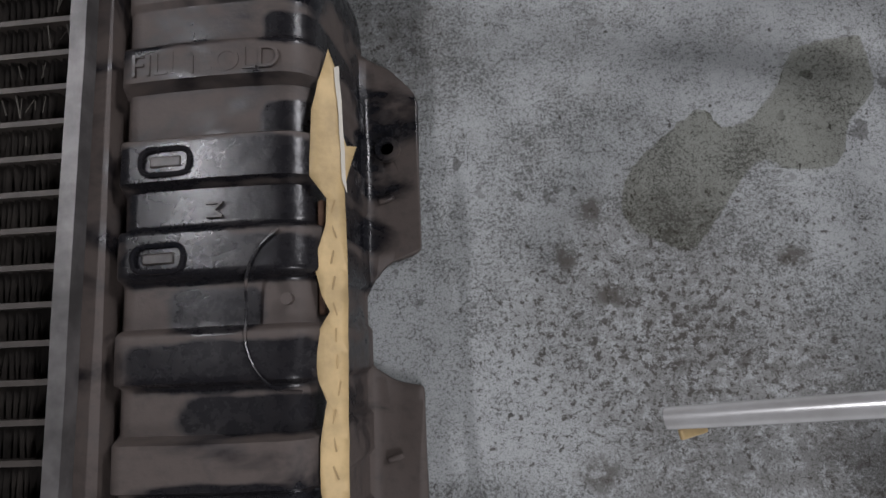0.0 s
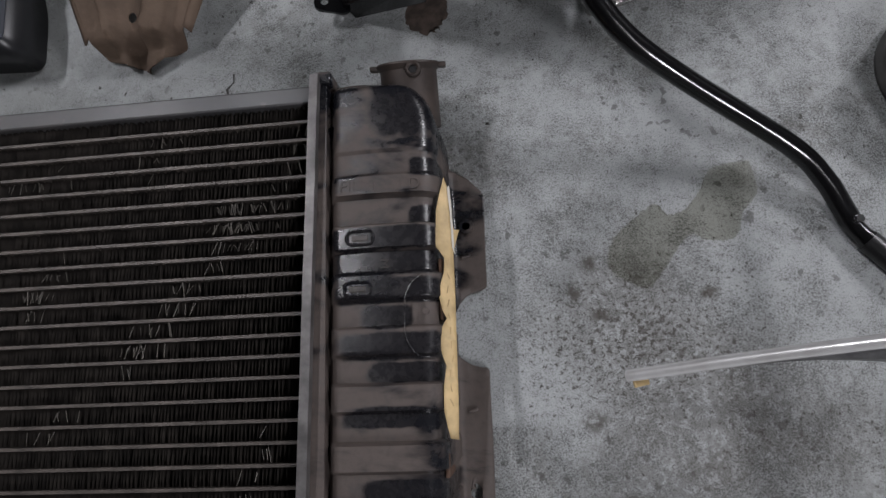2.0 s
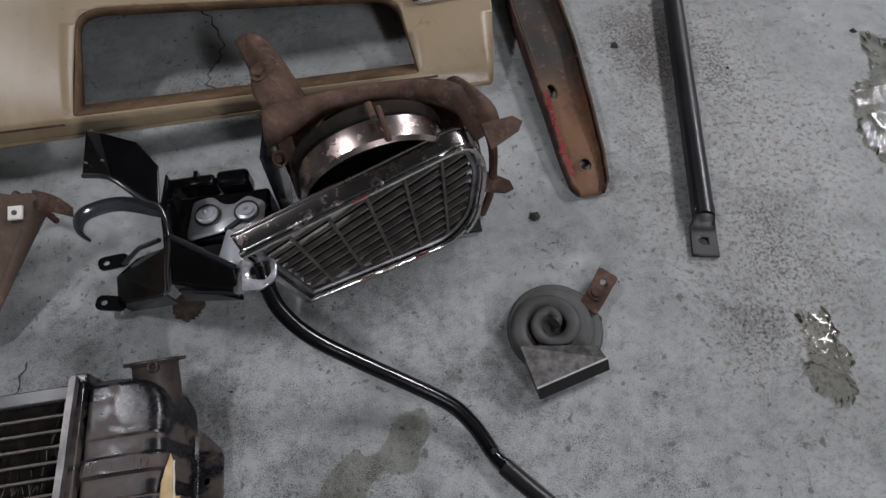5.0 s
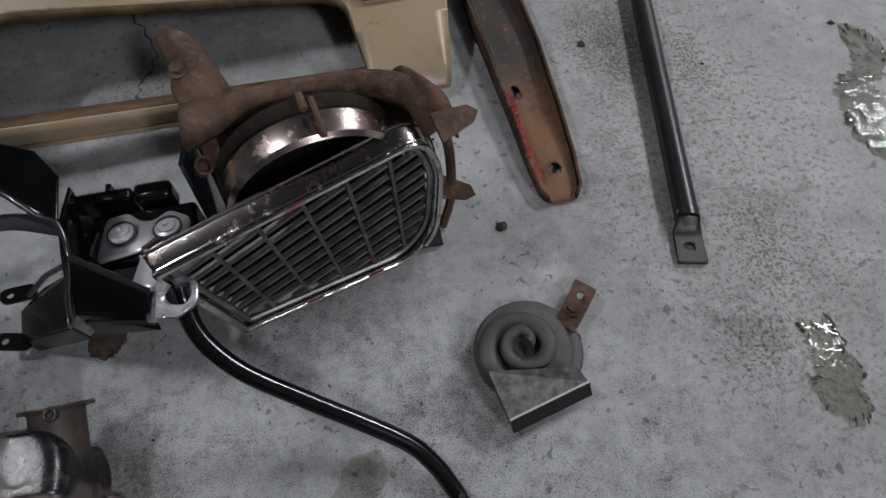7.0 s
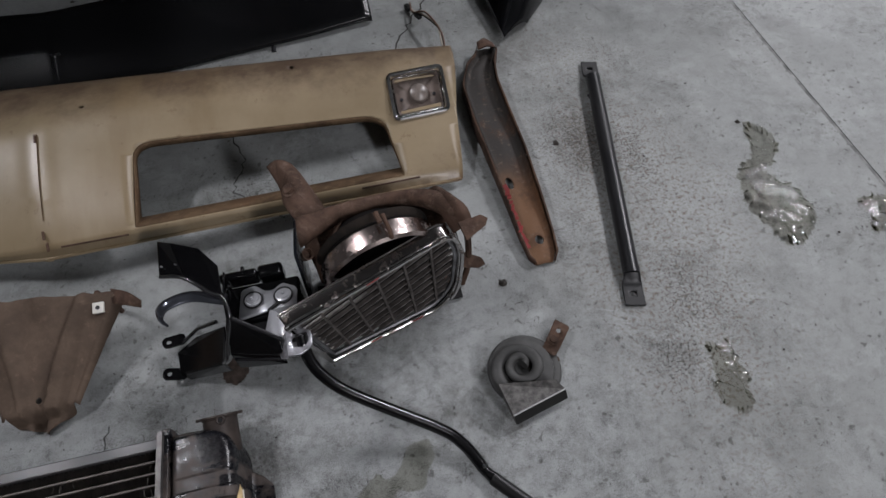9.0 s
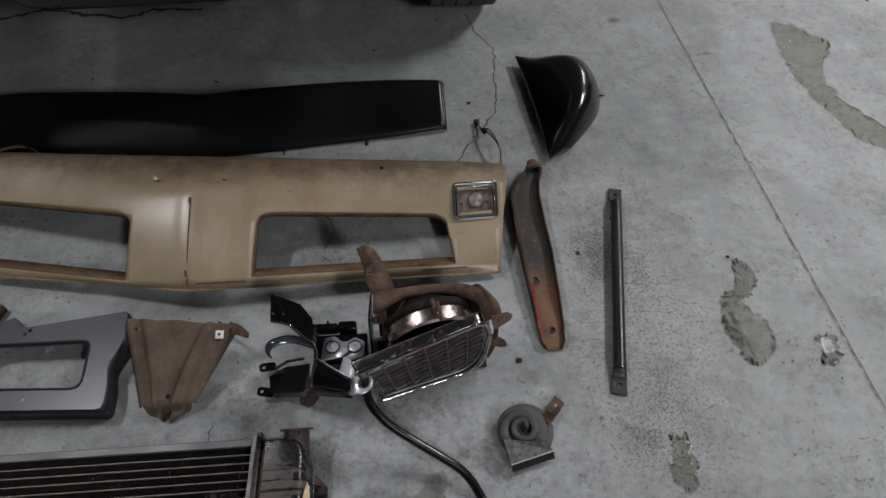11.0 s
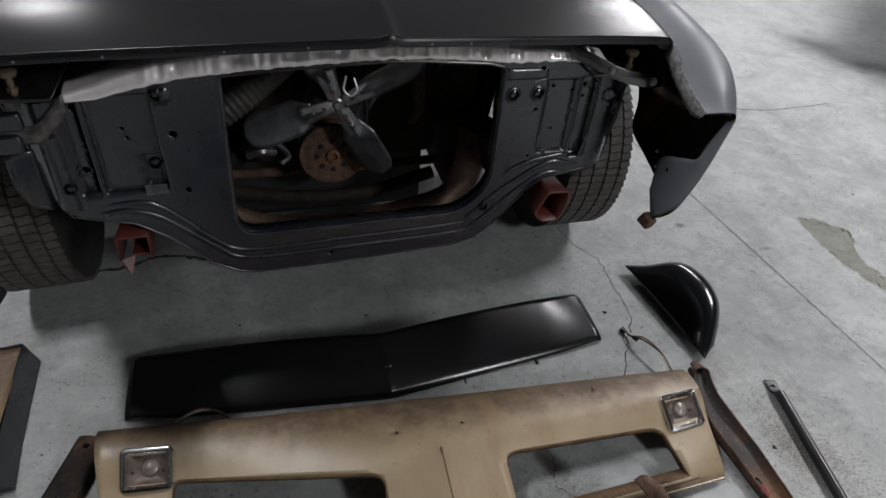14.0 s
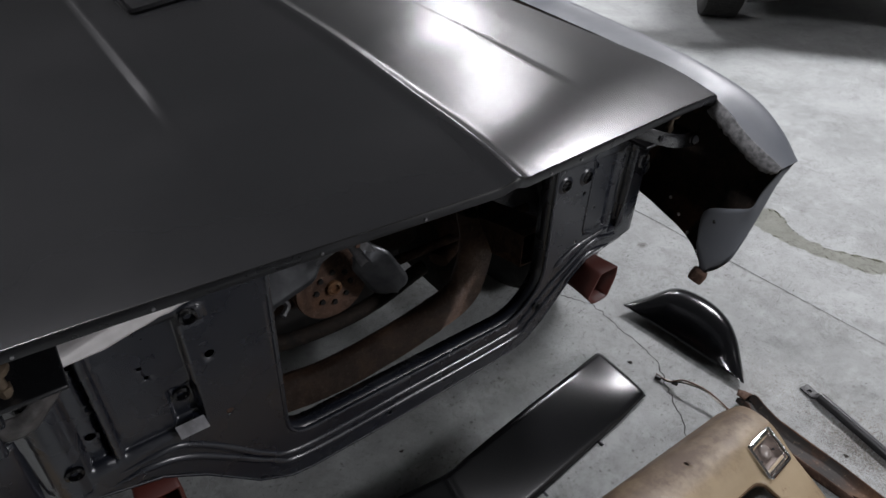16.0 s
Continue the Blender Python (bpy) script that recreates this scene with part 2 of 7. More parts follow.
def tan_paint():
    k = Mat("tan_paint", 0.42, spec=0.5)
    sep = k.node("ShaderNodeSeparateXYZ", i0=k.c)
    n = k.noise(5, 5, 0.65)
    col = k.mix(k.span(n, 0.3, 0.75), (0.235, 0.18, 0.108), (0.31, 0.243, 0.155))
    # grime along the upper roll
    lean = k.math("MULTIPLY", k.math("MINIMUM", sep.outputs[0], 0.0), 0.17)
    up = k.math("ADD", k.math("ADD", sep.outputs[1], lean), k.math("MULTIPLY", k.noise(9, 6, 0.7), 0.17))
    g = k.span(up, 0.06, 0.165)
    col = k.mix(k.math("MULTIPLY", g, k.span(k.noise(16, 6, 0.7), 0.3, 0.6, 0.6, 1.0)), col, (0.085, 0.054, 0.033))
    sp = k.math("MULTIPLY", k.span(k.noise(45, 5, 0.7), 0.6, 0.7), 0.5)
    col = k.mix(sp, col, (0.15, 0.095, 0.05))
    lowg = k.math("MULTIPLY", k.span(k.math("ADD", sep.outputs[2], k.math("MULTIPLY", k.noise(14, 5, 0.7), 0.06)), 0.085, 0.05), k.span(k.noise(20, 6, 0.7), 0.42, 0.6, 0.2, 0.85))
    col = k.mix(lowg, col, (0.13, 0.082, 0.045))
    st = k.math("MULTIPLY", k.span(k.noise(12, 4, 0.6, stretch=(1, 0.25, 0.25)), 0.52, 0.7), 0.45)
    col = k.mix(st, col, (0.2, 0.14, 0.075))
    k.color(col)
    k.rough(k.math("ADD", k.span(n, 0.3, 0.7, 0.31, 0.42), k.math("MULTIPLY", g, 0.2)))
    k.bump(k.noise(60, 3), 0.0005, 0.15)
    return k.m


def plain(name, col, rough=0.5, metal=0.0, spec=0.5, var=0.3, scale=20, bump=0.0):
    k = Mat(name, rough, metal, spec)
    n = k.noise(scale, 5, 0.6)
    k.color(k.mix(k.span(n, 0.3, 0.75), tuple(c * (1 - var) for c in col), tuple(min(1, c * (1 + var)) for c in col)))
    if bump:
        k.bump(n, bump, 0.5)
    return k.m


def water(name, tint, ior, ripple, lift):
    m = bpy.data.materials.new(name)
    m.use_nodes = True
    t = m.node_tree
    t.nodes.clear()
    out, mx, gl, tr = (t.nodes.new(f"ShaderNode{n}") for n in ("OutputMaterial", "MixShader", "BsdfGlossy", "BsdfTransparent"))
    fr = t.nodes.new("ShaderNodeFresnel")
    fr.inputs[0].default_value = ior
    co = t.nodes.new("ShaderNodeTexCoord")
    no = t.nodes.new("ShaderNodeTexNoise")
    no.inputs["Scale"].default_value, no.inputs["Detail"].default_value, no.inputs["Roughness"].default_value = ripple, 2.5, 0.6
    bu = t.nodes.new("ShaderNodeBump")
    bu.inputs["Distance"].default_value, bu.inputs["Strength"].default_value = lift, 0.7
    t.links.new(co.outputs["Object"], no.inputs["Vector"])
    t.links.new(no.outputs[0], bu.inputs["Height"])
    for n in (gl, fr):
        t.links.new(bu.outputs[0], n.inputs["Normal"])
    gl.inputs["Roughness"].default_value = 0.03
    tr.inputs["Color"].default_value = (*tint, 1)
    # it stands in the hollows and leaves the high spots dull
    wet, step, cut = t.nodes.new("ShaderNodeTexNoise"), t.nodes.new("ShaderNodeMapRange"), t.nodes.new("ShaderNodeMath")
    wet.inputs["Scale"].default_value, wet.inputs["Detail"].default_value, wet.inputs["Roughness"].default_value = 75, 4, 0.65
    step.inputs[1].default_value, step.inputs[2].default_value = 0.5, 0.54
    cut.operation = "MULTIPLY"
    t.links.new(co.outputs["Object"], wet.inputs["Vector"])
    t.links.new(wet.outputs[0], step.inputs[0])
    t.links.new(fr.outputs[0], cut.inputs[0])
    t.links.new(step.outputs[0], cut.inputs[1])
    t.links.new(cut.outputs[0], mx.inputs[0])
    t.links.new(tr.outputs[0], mx.inputs[1])
    t.links.new(gl.outputs[0], mx.inputs[2])
    t.links.new(mx.outputs[0], out.inputs[0])
    return m


CONCRETE = concrete()
WATER, FILM = water("oily_water", (0.76, 0.755, 0.72), 1.4, 150, 0.0014), water("thin_film", (0.78, 0.775, 0.735), 1.1, 300, 0.0003)
SATIN = painted("satin_black_paint", (0.011, 0.0115, 0.013), 0.3, 0.06, (0.12, 0.12, 0.13))
k = Mat("hood_black_primer", 0.2, spec=0.38)
k.color(k.mix(k.span(k.noise(3, 5, 0.6), 0.35, 0.7), (0.0145, 0.0148, 0.0155), (0.019, 0.0192, 0.02)))
k.rough(k.span(k.noise(2.5, 3), 0.3, 0.7, 0.235, 0.26))
k.bump(k.noise(900, 2), 0.0002, 0.03)
HOODPAINT = k.m
k = Mat("filler_black_primer", 0.22, spec=0.38)
k.color(k.mix(k.span(k.noise(5, 5, 0.6), 0.35, 0.7), (0.0045, 0.0047, 0.0052), (0.007, 0.0072, 0.008)))
k.bump(k.noise(900, 2), 0.0002, 0.03)
FILLERPAINT = k.m
CAPGLOSS = painted("cap_black_paint", (0.004, 0.0042, 0.005), 0.17, 0.0, spec=0.5)
GLOSS = painted("gloss_black_paint", (0.003, 0.003, 0.0035), 0.16, 0.0, spec=0.5)
GLOSSEDGE = painted("gloss_black_edge", (0.012, 0.012, 0.014), 0.24, 0.0, spec=1.0, coat=0.6)
TRIMMETAL = plain("trim_bright_metal", (0.95, 0.94, 0.92), 0.27, 0.55, var=0.15, scale=60)
NECK = plain("neck_brown_black", (0.045, 0.034, 0.029), 0.5, 0.2, var=0.5, scale=40)
BRIGHTPLATE = plain("bright_zinc", (0.6, 0.61, 0.64), 0.26, 0.3, var=0.1)
EDP = painted("grey_black_primer", (0.0115, 0.0136, 0.0205), 0.26, 0.02, (0.1, 0.1, 0.11), spec=0.9, coat=0.1, grain=0.03)
GREYPRIME = painted("grey_primer", (0.115, 0.125, 0.14), 0.42, 0.2, (0.2, 0.2, 0.2))
# rust taken almost to black, so it also holds the shade of enclosed places
RUSTSHADE = rusty("fender_inside", (0.008, 0.007, 0.006), (0.022, 0.016, 0.012), (0.05, 0.035, 0.026))
PUTTY = plain("rough_filler", (0.15, 0.15, 0.152), 0.75, var=0.5, scale=90, bump=0.0015)
RUST = rusty("rust_brown")
RUSTDARK = rusty("rust_dark", (0.03, 0.018, 0.013), (0.085, 0.05, 0.035), (0.17, 0.12, 0.09))
RUSTORANGE = rusty("rust_orange", (0.09, 0.042, 0.02), (0.2, 0.105, 0.05), (0.28, 0.19, 0.11))
REDOX = painted("red_oxide_primer", (0.1, 0.022, 0.016), 0.45, 0.6, (0.07, 0.026, 0.02))
CHROME = chrome("pitted_chrome", 0.7, (0.55, 0.54, 0.53))
TOPBAR = chrome("dull_pitted_chrome", 0.45, (0.23, 0.215, 0.21), 0.2)
RINGCHROME = chrome("lamp_ring_chrome", 0.4, (0.6, 0.5, 0.47), 0.2)
CLEANCHROME = chrome("bright_chrome", 0.2)
ZINC = plain("zinc_plate", (0.62, 0.62, 0.63), 0.34, 0.45, var=0.15)
STEEL = plain("worn_steel", (0.3, 0.3, 0.31), 0.35, 0.9, var=0.4, scale=25)
DARKSTEEL = plain("dark_steel", (0.05, 0.05, 0.055), 0.38, 0.6, var=0.5)
FOIL = plain("bare_flange", (0.93, 0.9, 0.89), 0.3, 0.3, spec=0.9, var=0.08, scale=30)
TANK = tank_black()
TANKDUST = plain("tank_letter_dust", (0.05, 0.042, 0.038), 0.42, var=0.5, scale=120)
TAN = tan_paint()
TANEDGE = rusty("tan_edge_dirt", (0.06, 0.036, 0.02), (0.12, 0.076, 0.042), (0.2, 0.14, 0.08))
STAIN = plain("rust_stain", (0.075, 0.056, 0.046), 0.8, var=0.4, scale=120)
RAILWORN = plain("rail_worn", (0.12, 0.114, 0.112), 0.4, 0.35, var=0.45, scale=45)
CORESIDE = painted("core_rail", (0.055, 0.055, 0.057), 0.4, 0.5, (0.11, 0.1, 0.095))
TUBE = plain("core_tube", (0.074, 0.063, 0.055), 0.5, 0.2, var=0.35, scale=60)
FIN = plain("core_fin", (0.027, 0.023, 0.02), 0.6, 0.1, var=0.6, scale=70)
BENTFIN = plain("bent_fin_metal", (0.05, 0.044, 0.036), 0.5, 0.3, var=0.3, scale=50)
# near-black for the shade in gaps, holes and the horn's mouth
GAPSHADE = plain("gap_shade", (0.006, 0.006, 0.005), 0.8, var=0.3)
TAPE = plain("masking_tape", (0.52, 0.38, 0.19), 0.55, var=0.22, scale=60, bump=0.002)
TAPEEDGE = plain("torn_paper", (0.55, 0.52, 0.45), 0.8, var=0.1)
INK = plain("faded_ink", (0.42, 0.3, 0.15), 0.7)
HORNGREY = plain("horn_grey", (0.055, 0.055, 0.053), 0.6, var=0.35, scale=30, bump=0.0006)
HORNZINC = plain("horn_bell_metal", (0.12, 0.115, 0.11), 0.6, 0.35, var=0.5, scale=110, bump=0.0008)
RUBBER = plain("tyre_rubber", (0.02, 0.019, 0.018), 0.75, var=0.35, scale=30)
TREAD = plain("tyre_tread_dusty", (0.07, 0.066, 0.062), 0.85, var=0.3, scale=40)
BLACKPLASTIC = painted("black_plastic", (0.008, 0.008, 0.009), 0.4, 0.05)
LENS = plain("frosted_lens", (0.2, 0.17, 0.15), 0.3, var=0.3, scale=30)
LAMPCUP = plain("lamp_cup", (0.13, 0.1, 0.085), 0.5, 0.3, var=0.4, scale=40)
WIREBLACK = plain("wire_black", (0.012, 0.012, 0.012), 0.5)
WIREWHITE = plain("wire_pale", (0.42, 0.38, 0.32), 0.5)
WIREBROWN = plain("wire_brown", (0.1, 0.05, 0.03), 0.5)
JOINTFILL = plain("joint_filler", (0.22, 0.224, 0.218), 0.9, var=0.5, scale=45)
CRACK = plain("crack_dark", (0.05, 0.048, 0.045), 0.9)
DEBRIS = plain("debris", (0.03, 0.026, 0.022), 0.9)
REDMARK = plain("red_overspray", (0.26, 0.03, 0.03), 0.6)
WHITEPLASTIC = plain("white_clip", (0.7, 0.68, 0.62), 0.5, var=0.1)
BRASS = plain("dull_brass", (0.13, 0.1, 0.07), 0.45, 0.4, var=0.4)
WALLPAINT = plain("wall_paint", (0.17, 0.17, 0.165), 0.8, var=0.08, scale=2)
CEILPAINT = plain("ceiling_paint", (0.2, 0.2, 0.2), 0.85, var=0.06, scale=2)

# ---- building helpers ----


def thing(name, at, label, category, group="", kind=""):
    ob = new(name)
    ob.location = at
    ob.empty_display_size = 0.05
    return tagged(ob, label, category, group, kind)


def origin(ob):
    v = Vector((0, 0, 0))
    while ob:
        v += ob.location
        ob = ob.parent
    return v


def part(name, bm, mat, parent=None, label="", smooth=True, bevel=0.0, solid=0.0, sharp=40, offset=-1.0):
    """Links a bmesh, given in world metres, as one mesh object under a thing or a part."""
    if parent:
        bmesh.ops.translate(bm, verts=bm.verts, vec=-origin(parent))
    me = bpy.data.meshes.new(name)
    bmesh.ops.recalc_face_normals(bm, faces=bm.faces)
    bm.to_mesh(me)
    bm.free()
    for m in mat if isinstance(mat, (list, tuple)) else [mat]:
        me.materials.append(m)
    if smooth:
        me.shade_smooth()
        me.set_sharp_from_angle(angle=radians(sharp))
    ob = new(name, me)
    if parent:
        ob.parent = parent
    if solid:
        md = ob.modifiers.new("thickness", "SOLIDIFY")
        md.thickness, md.offset = solid, offset
    if bevel:
        md = ob.modifiers.new("edges", "BEVEL")
        md.width, md.segments, md.limit_method, md.angle_limit = bevel, 2, "ANGLE", radians(35)
    if label:
        tagged(ob, label)
    return ob


def box(size, m=None, bm=None):
    bm = bm or bmesh.new()
    got = bmesh.ops.create_cube(bm, size=1.0, matrix=(m or Matrix()) @ Matrix.Diagonal((*size, 1)))
    return bm


def span_box(lo, hi, bm=None):
    lo, hi = Vector(lo), Vector(hi)
    return box(hi - lo, Matrix.Translation((lo + hi) / 2), bm)


def cyl(r, h, m=None, n=24, r2=None, bm=None, caps=True):
    bm = bm or bmesh.new()
    bmesh.ops.create_cone(bm, cap_ends=caps, segments=n, radius1=r, radius2=r if r2 is None else r2, depth=h, matrix=m or Matrix())
    return bm


def smooth_path(pts, steps=6):
    """Catmull-Rom through points."""
    p = [Vector(a) for a in pts]
    p = [2 * p[0] - p[1]] + p + [2 * p[-1] - p[-2]]
    out = []
    for i in range(1, len(p) - 2):
        for s in range(steps):
            t = s / steps
            a, b, c, d = p[i - 1 : i + 3]
            out.append(0.5 * (2 * b + (c - a) * t + (2 * a - 5 * b + 4 * c - d) * t * t + (3 * b - a - 3 * c + d) * t**3))
    return out + [p[-2]]


def tube(pts, r, n=10, bm=None, closed=False, flat=1.0):
    """A tube along points; r is a number or one per point; flat squeezes it in z."""
    bm = bm or bmesh.new()
    pts = [Vector(a) for a in pts]
    rs = r if isinstance(r, (list, tuple)) else [r] * len(pts)
    rings, prev = [], None
    for i, p in enumerate(pts):
        a = pts[i - 1] if (i or closed) else p
        b = pts[(i + 1) % len(pts)] if (i + 1 < len(pts) or closed) else p
        d = (b - a).normalized()
        up = Vector((0, 0, 1)) if abs(d.z) < 0.95 else Vector((0, 1, 0))
        side = d.cross(up).normalized() if prev is None else (prev - d * prev.dot(d)).normalized()
        prev = side
        top = side.cross(d)
        rings.append([bm.verts.new(p + side * math.cos(q) * rs[i] + top * math.sin(q) * rs[i] * flat) for q in (2 * math.pi * j / n for j in range(n))])
    m = len(rings)
    for i in range(m if closed else m - 1):
        A, B = rings[i], rings[(i + 1) % m]
        for j in range(n):
            bm.faces.new((A[j], A[(j + 1) % n], B[(j + 1) % n], B[j]))
    if not closed:
        bm.faces.new(rings[0][::-1])
        bm.faces.new(rings[-1])
    return bm


def rounded(pts, r, n=4):
    """A closed outline with its corners rounded; r a number, or one per corner."""
    out, m = [], len(pts)
    for i, p in enumerate(pts):
        p, a, b = Vector(p), Vector(pts[i - 1]), Vector(pts[(i + 1) % m])
        q = r[i] if isinstance(r, (list, tuple)) else r
        q = min(q, (a - p).length * 0.45, (b - p).length * 0.45)
        s, e = p + (a - p).normalized() * q, p + (b - p).normalized() * q
        if q <= 0:
            out.append(tuple(p))
            continue
        for j in range(n + 1):
            t = j / n
            out.append(tuple(s * (1 - t) ** 2 + p * 2 * t * (1 - t) + e * t * t))
    return out


def circle2(x, y, r, n=10, ry=None):
    return [(x + r * math.cos(2 * math.pi * i / n), y + (ry or r) * math.sin(2 * math.pi * i / n)) for i in range(n)]


def sheet(outline, holes=(), step=0.02, shape=None, step_y=None, cuts=((), ())):
    """A flat sheet with holes, cut into small faces and bent by shape(u, v) -> place."""
    from mathutils.geometry import tessellate_polygon

    loops = [[Vector((*p, 0)) for p in loop] for loop in (outline, *holes)]
    flat = [p for loop in loops for p in loop]
    bm = bmesh.new()
    vs = [bm.verts.new(p) for p in flat]
    for tri in tessellate_polygon(loops):
        try:
            bm.faces.new([vs[i] for i in tri])
        except ValueError:
            pass
    for axis, st in ((0, step), (1, step_y or step)):
        if not st:
            continue
        lo, hi = min(p[axis] for p in flat), max(p[axis] for p in flat)
        k = lo + st
        no = Vector((1, 0, 0)) if axis == 0 else Vector((0, 1, 0))
        while k < hi - 1e-4:
            bmesh.ops.bisect_plane(bm, geom=bm.verts[:] + bm.edges[:] + bm.faces[:], plane_co=no * k, plane_no=no, dist=1e-6)
            k += st
        for k in cuts[axis]:
            bmesh.ops.bisect_plane(bm, geom=bm.verts[:] + bm.edges[:] + bm.faces[:], plane_co=no * k, plane_no=no, dist=1e-6)
    bmesh.ops.remove_doubles(bm, verts=bm.verts, dist=1e-5)
    if shape:
        for v in bm.verts:
            v.co = Vector(shape(v.co.x, v.co.y))
    return bm


def grid(nu, nv, f):
    """A sheet of nu x nv faces from f(s, t), s and t from 0 to 1."""
    bm = bmesh.new()
    vs = [[bm.verts.new(f(i / nu, j / nv)) for j in range(nv + 1)] for i in range(nu + 1)]
    for i in range(nu):
        for j in range(nv):
            bm.faces.new((vs[i][j], vs[i + 1][j], vs[i + 1][j + 1], vs[i][j + 1]))
    return bm


def lathe(profile, n, m, bm=None, closed=False):
    """Turns (radius, height) points round the z axis of the pose m."""
    bm = bm or bmesh.new()
    rings = [[bm.verts.new(m @ Vector((r * math.cos(2 * math.pi * j / n), r * math.sin(2 * math.pi * j / n), h))) for j in range(n)] for r, h in profile]
    for A, B in zip(rings, rings[1:] + (rings[:1] if closed else [])):
        for j in range(n):
            bm.faces.new((A[j], A[(j + 1) % n], B[(j + 1) % n], B[j]))
    if not closed:
        for ring in (rings[0], rings[-1]):
            if (ring[0].co - ring[n // 2].co).length > 1e-6:
                bm.faces.new(ring)
    return bm


def loft(rows, along=5, across=5):
    """A smooth skin through rows of points."""
    rows = [smooth_path(r, across) for r in rows]
    cols = [smooth_path(c, along) for c in zip(*rows)]
    bm = bmesh.new()
    vs = [[bm.verts.new(p) for p in c] for c in cols]
    for a, b in zip(vs, vs[1:]):
        for i in range(len(a) - 1):
            bm.faces.new((a[i], b[i], b[i + 1], a[i + 1]))
    return bm


def curve_at(pts, x):
    """Straight-line interpolation in a list of (x, y)."""
    return float(np.interp(x, [p[0] for p in pts], [p[1] for p in pts]))


def ease(lo, hi, x):
    t = max(0.0, min(1.0, (x - lo) / (hi - lo)))
    return t * t * (3 - 2 * t)


def bolt(parent, at, normal, r=0.008, mat=None, name="bolt"):
    m = Matrix.Translation(at) @ Vector(normal).to_track_quat("Z", "Y").to_matrix().to_4x4()
    bm = cyl(r * 1.5, r * 0.35, m @ Matrix.Translation((0, 0, r * 0.17)), 16)
    cyl(r, r * 0.8, m @ Matrix.Translation((0, 0, r * 0.6)), 6, bm=bm)
    return part(name, bm, mat or DARKSTEEL, parent, sharp=30)


def text_mesh(body, size, m, depth=0.0006):
    cu = bpy.data.curves.new("lettering", "FONT")
    cu.body, cu.size, cu.extrude, cu.align_x, cu.align_y = body, size, depth, "CENTER", "CENTER"
    ob = bpy.data.objects.new("lettering", cu)
    scene.collection.objects.link(ob)
    bpy.context.view_layer.update()
    me = bpy.data.meshes.new_from_object(ob)
    bm = bmesh.new()
    bm.from_mesh(me)
    bmesh.ops.transform(bm, matrix=m, verts=bm.verts)
    bpy.data.objects.remove(ob)
    bpy.data.curves.remove(cu)
    bpy.data.meshes.remove(me)
    return bm


# ---- the hall ----
LO, HI = Vector((-6.5, -5.5, 0)), Vector((9.0, 11.0, ROOF))
floor = tagged(new("floor"), "grey stained concrete garage floor with a saw-cut joint", "floor", kind="structure")


def prism(pts, z0, z1):
    bm = bmesh.new()
    a, b = [bm.verts.new((*p, z0)) for p in pts], [bm.verts.new((*p, z1)) for p in pts]
    bm.faces.new(a), bm.faces.new(b)
    for i in range(len(pts)):
        j = (i + 1) % len(pts)
        bm.faces.new((a[i], a[j], b[j], b[i]))
    return bm


Y0, Y1 = LO.y - 0.3, HI.y + 0.3
jx = lambda y, o: (1.1065 - 0.048 * y + o, y)
W = 0.004
part("slab", prism([(LO.x - 0.3, Y0), jx(Y0, -W), jx(Y1, -W), (LO.x - 0.3, Y1)], -0.12, 0), CONCRETE, floor, smooth=False)
part("slab", prism([jx(Y0, W), (HI.x + 0.3, Y0), (HI.x + 0.3, Y1), jx(Y1, W)], -0.12, 0), CONCRETE, floor, smooth=False)
part("joint_filler", prism([jx(Y0, -W), jx(Y0, W), jx(Y1, W), jx(Y1, -W)], -0.12, -0.0012), JOINTFILL, floor, smooth=False)
for name, lo, hi in (("wall_north", (LO.x, HI.y, 0), (HI.x, HI.y + 0.2, ROOF)), ("wall_south", (LO.x, LO.y - 0.2, 0), (HI.x, LO.y, ROOF)), ("wall_east", (HI.x, LO.y, 0), (HI.x + 0.2, HI.y, ROOF)), ("wall_west", (LO.x - 0.2, LO.y, 0), (LO.x, HI.y, ROOF))):
    tagged(part(name, span_box(lo, hi), WALLPAINT, smooth=False), "plain pale painted garage wall", "wall", kind="structure")
tagged(part("ceiling", span_box((LO.x, LO.y, ROOF), (HI.x, HI.y, ROOF + 0.15)), CEILPAINT, smooth=False), "plain pale garage ceiling", "ceiling", kind="structure")


def crack(pts, w, label):
    rnd = random.Random(len(pts) * 7 + int(w * 1e5))
    path = smooth_path([(x, y, 0.0007) for x, y in pts], 9)
    bm = bmesh.new()
    prev = None
    for i, p in enumerate(path):
        d = (path[min(i + 1, len(path) - 1)] - path[max(i - 1, 0)]).normalized()
        n = Vector((-d.y, d.x, 0))
        p = p + n * rnd.uniform(-1, 1) * 0.006
        h = w * rnd.uniform(0.35, 1.0)
        pair = (bm.verts.new(p + n * h), bm.verts.new(p - n * h))
        if prev:
            bm.faces.new((prev[0], prev[1], pair[1], pair[0]))
        prev = pair
    return tagged(part("floor_crack", bm, CRACK), label, "crack", kind="structure")


crack([(0.39, 1.62), (0.415, 1.52), (0.455, 1.43), (0.447, 1.32), (0.438, 1.19), (0.375, 1.08), (0.32, 1.0), (0.2, 0.83)], 0.0022, "thin branching crack in the concrete floor")
crack([(0.6, 2.44), (0.92, 2.46), (1.23, 2.43), (1.5, 2.5), (1.86, 2.37), (2.3, 2.4)], 0.0035, "long wandering crack in the concrete floor")
crack([(-1.133, 1.66), (-1.02, 1.681), (-0.93, 1.711), (-0.796, 1.677), (-0.666, 1.66), (-0.597, 1.693), (-0.445, 1.686)], 0.009, "dark wet crack line on the floor under the car")
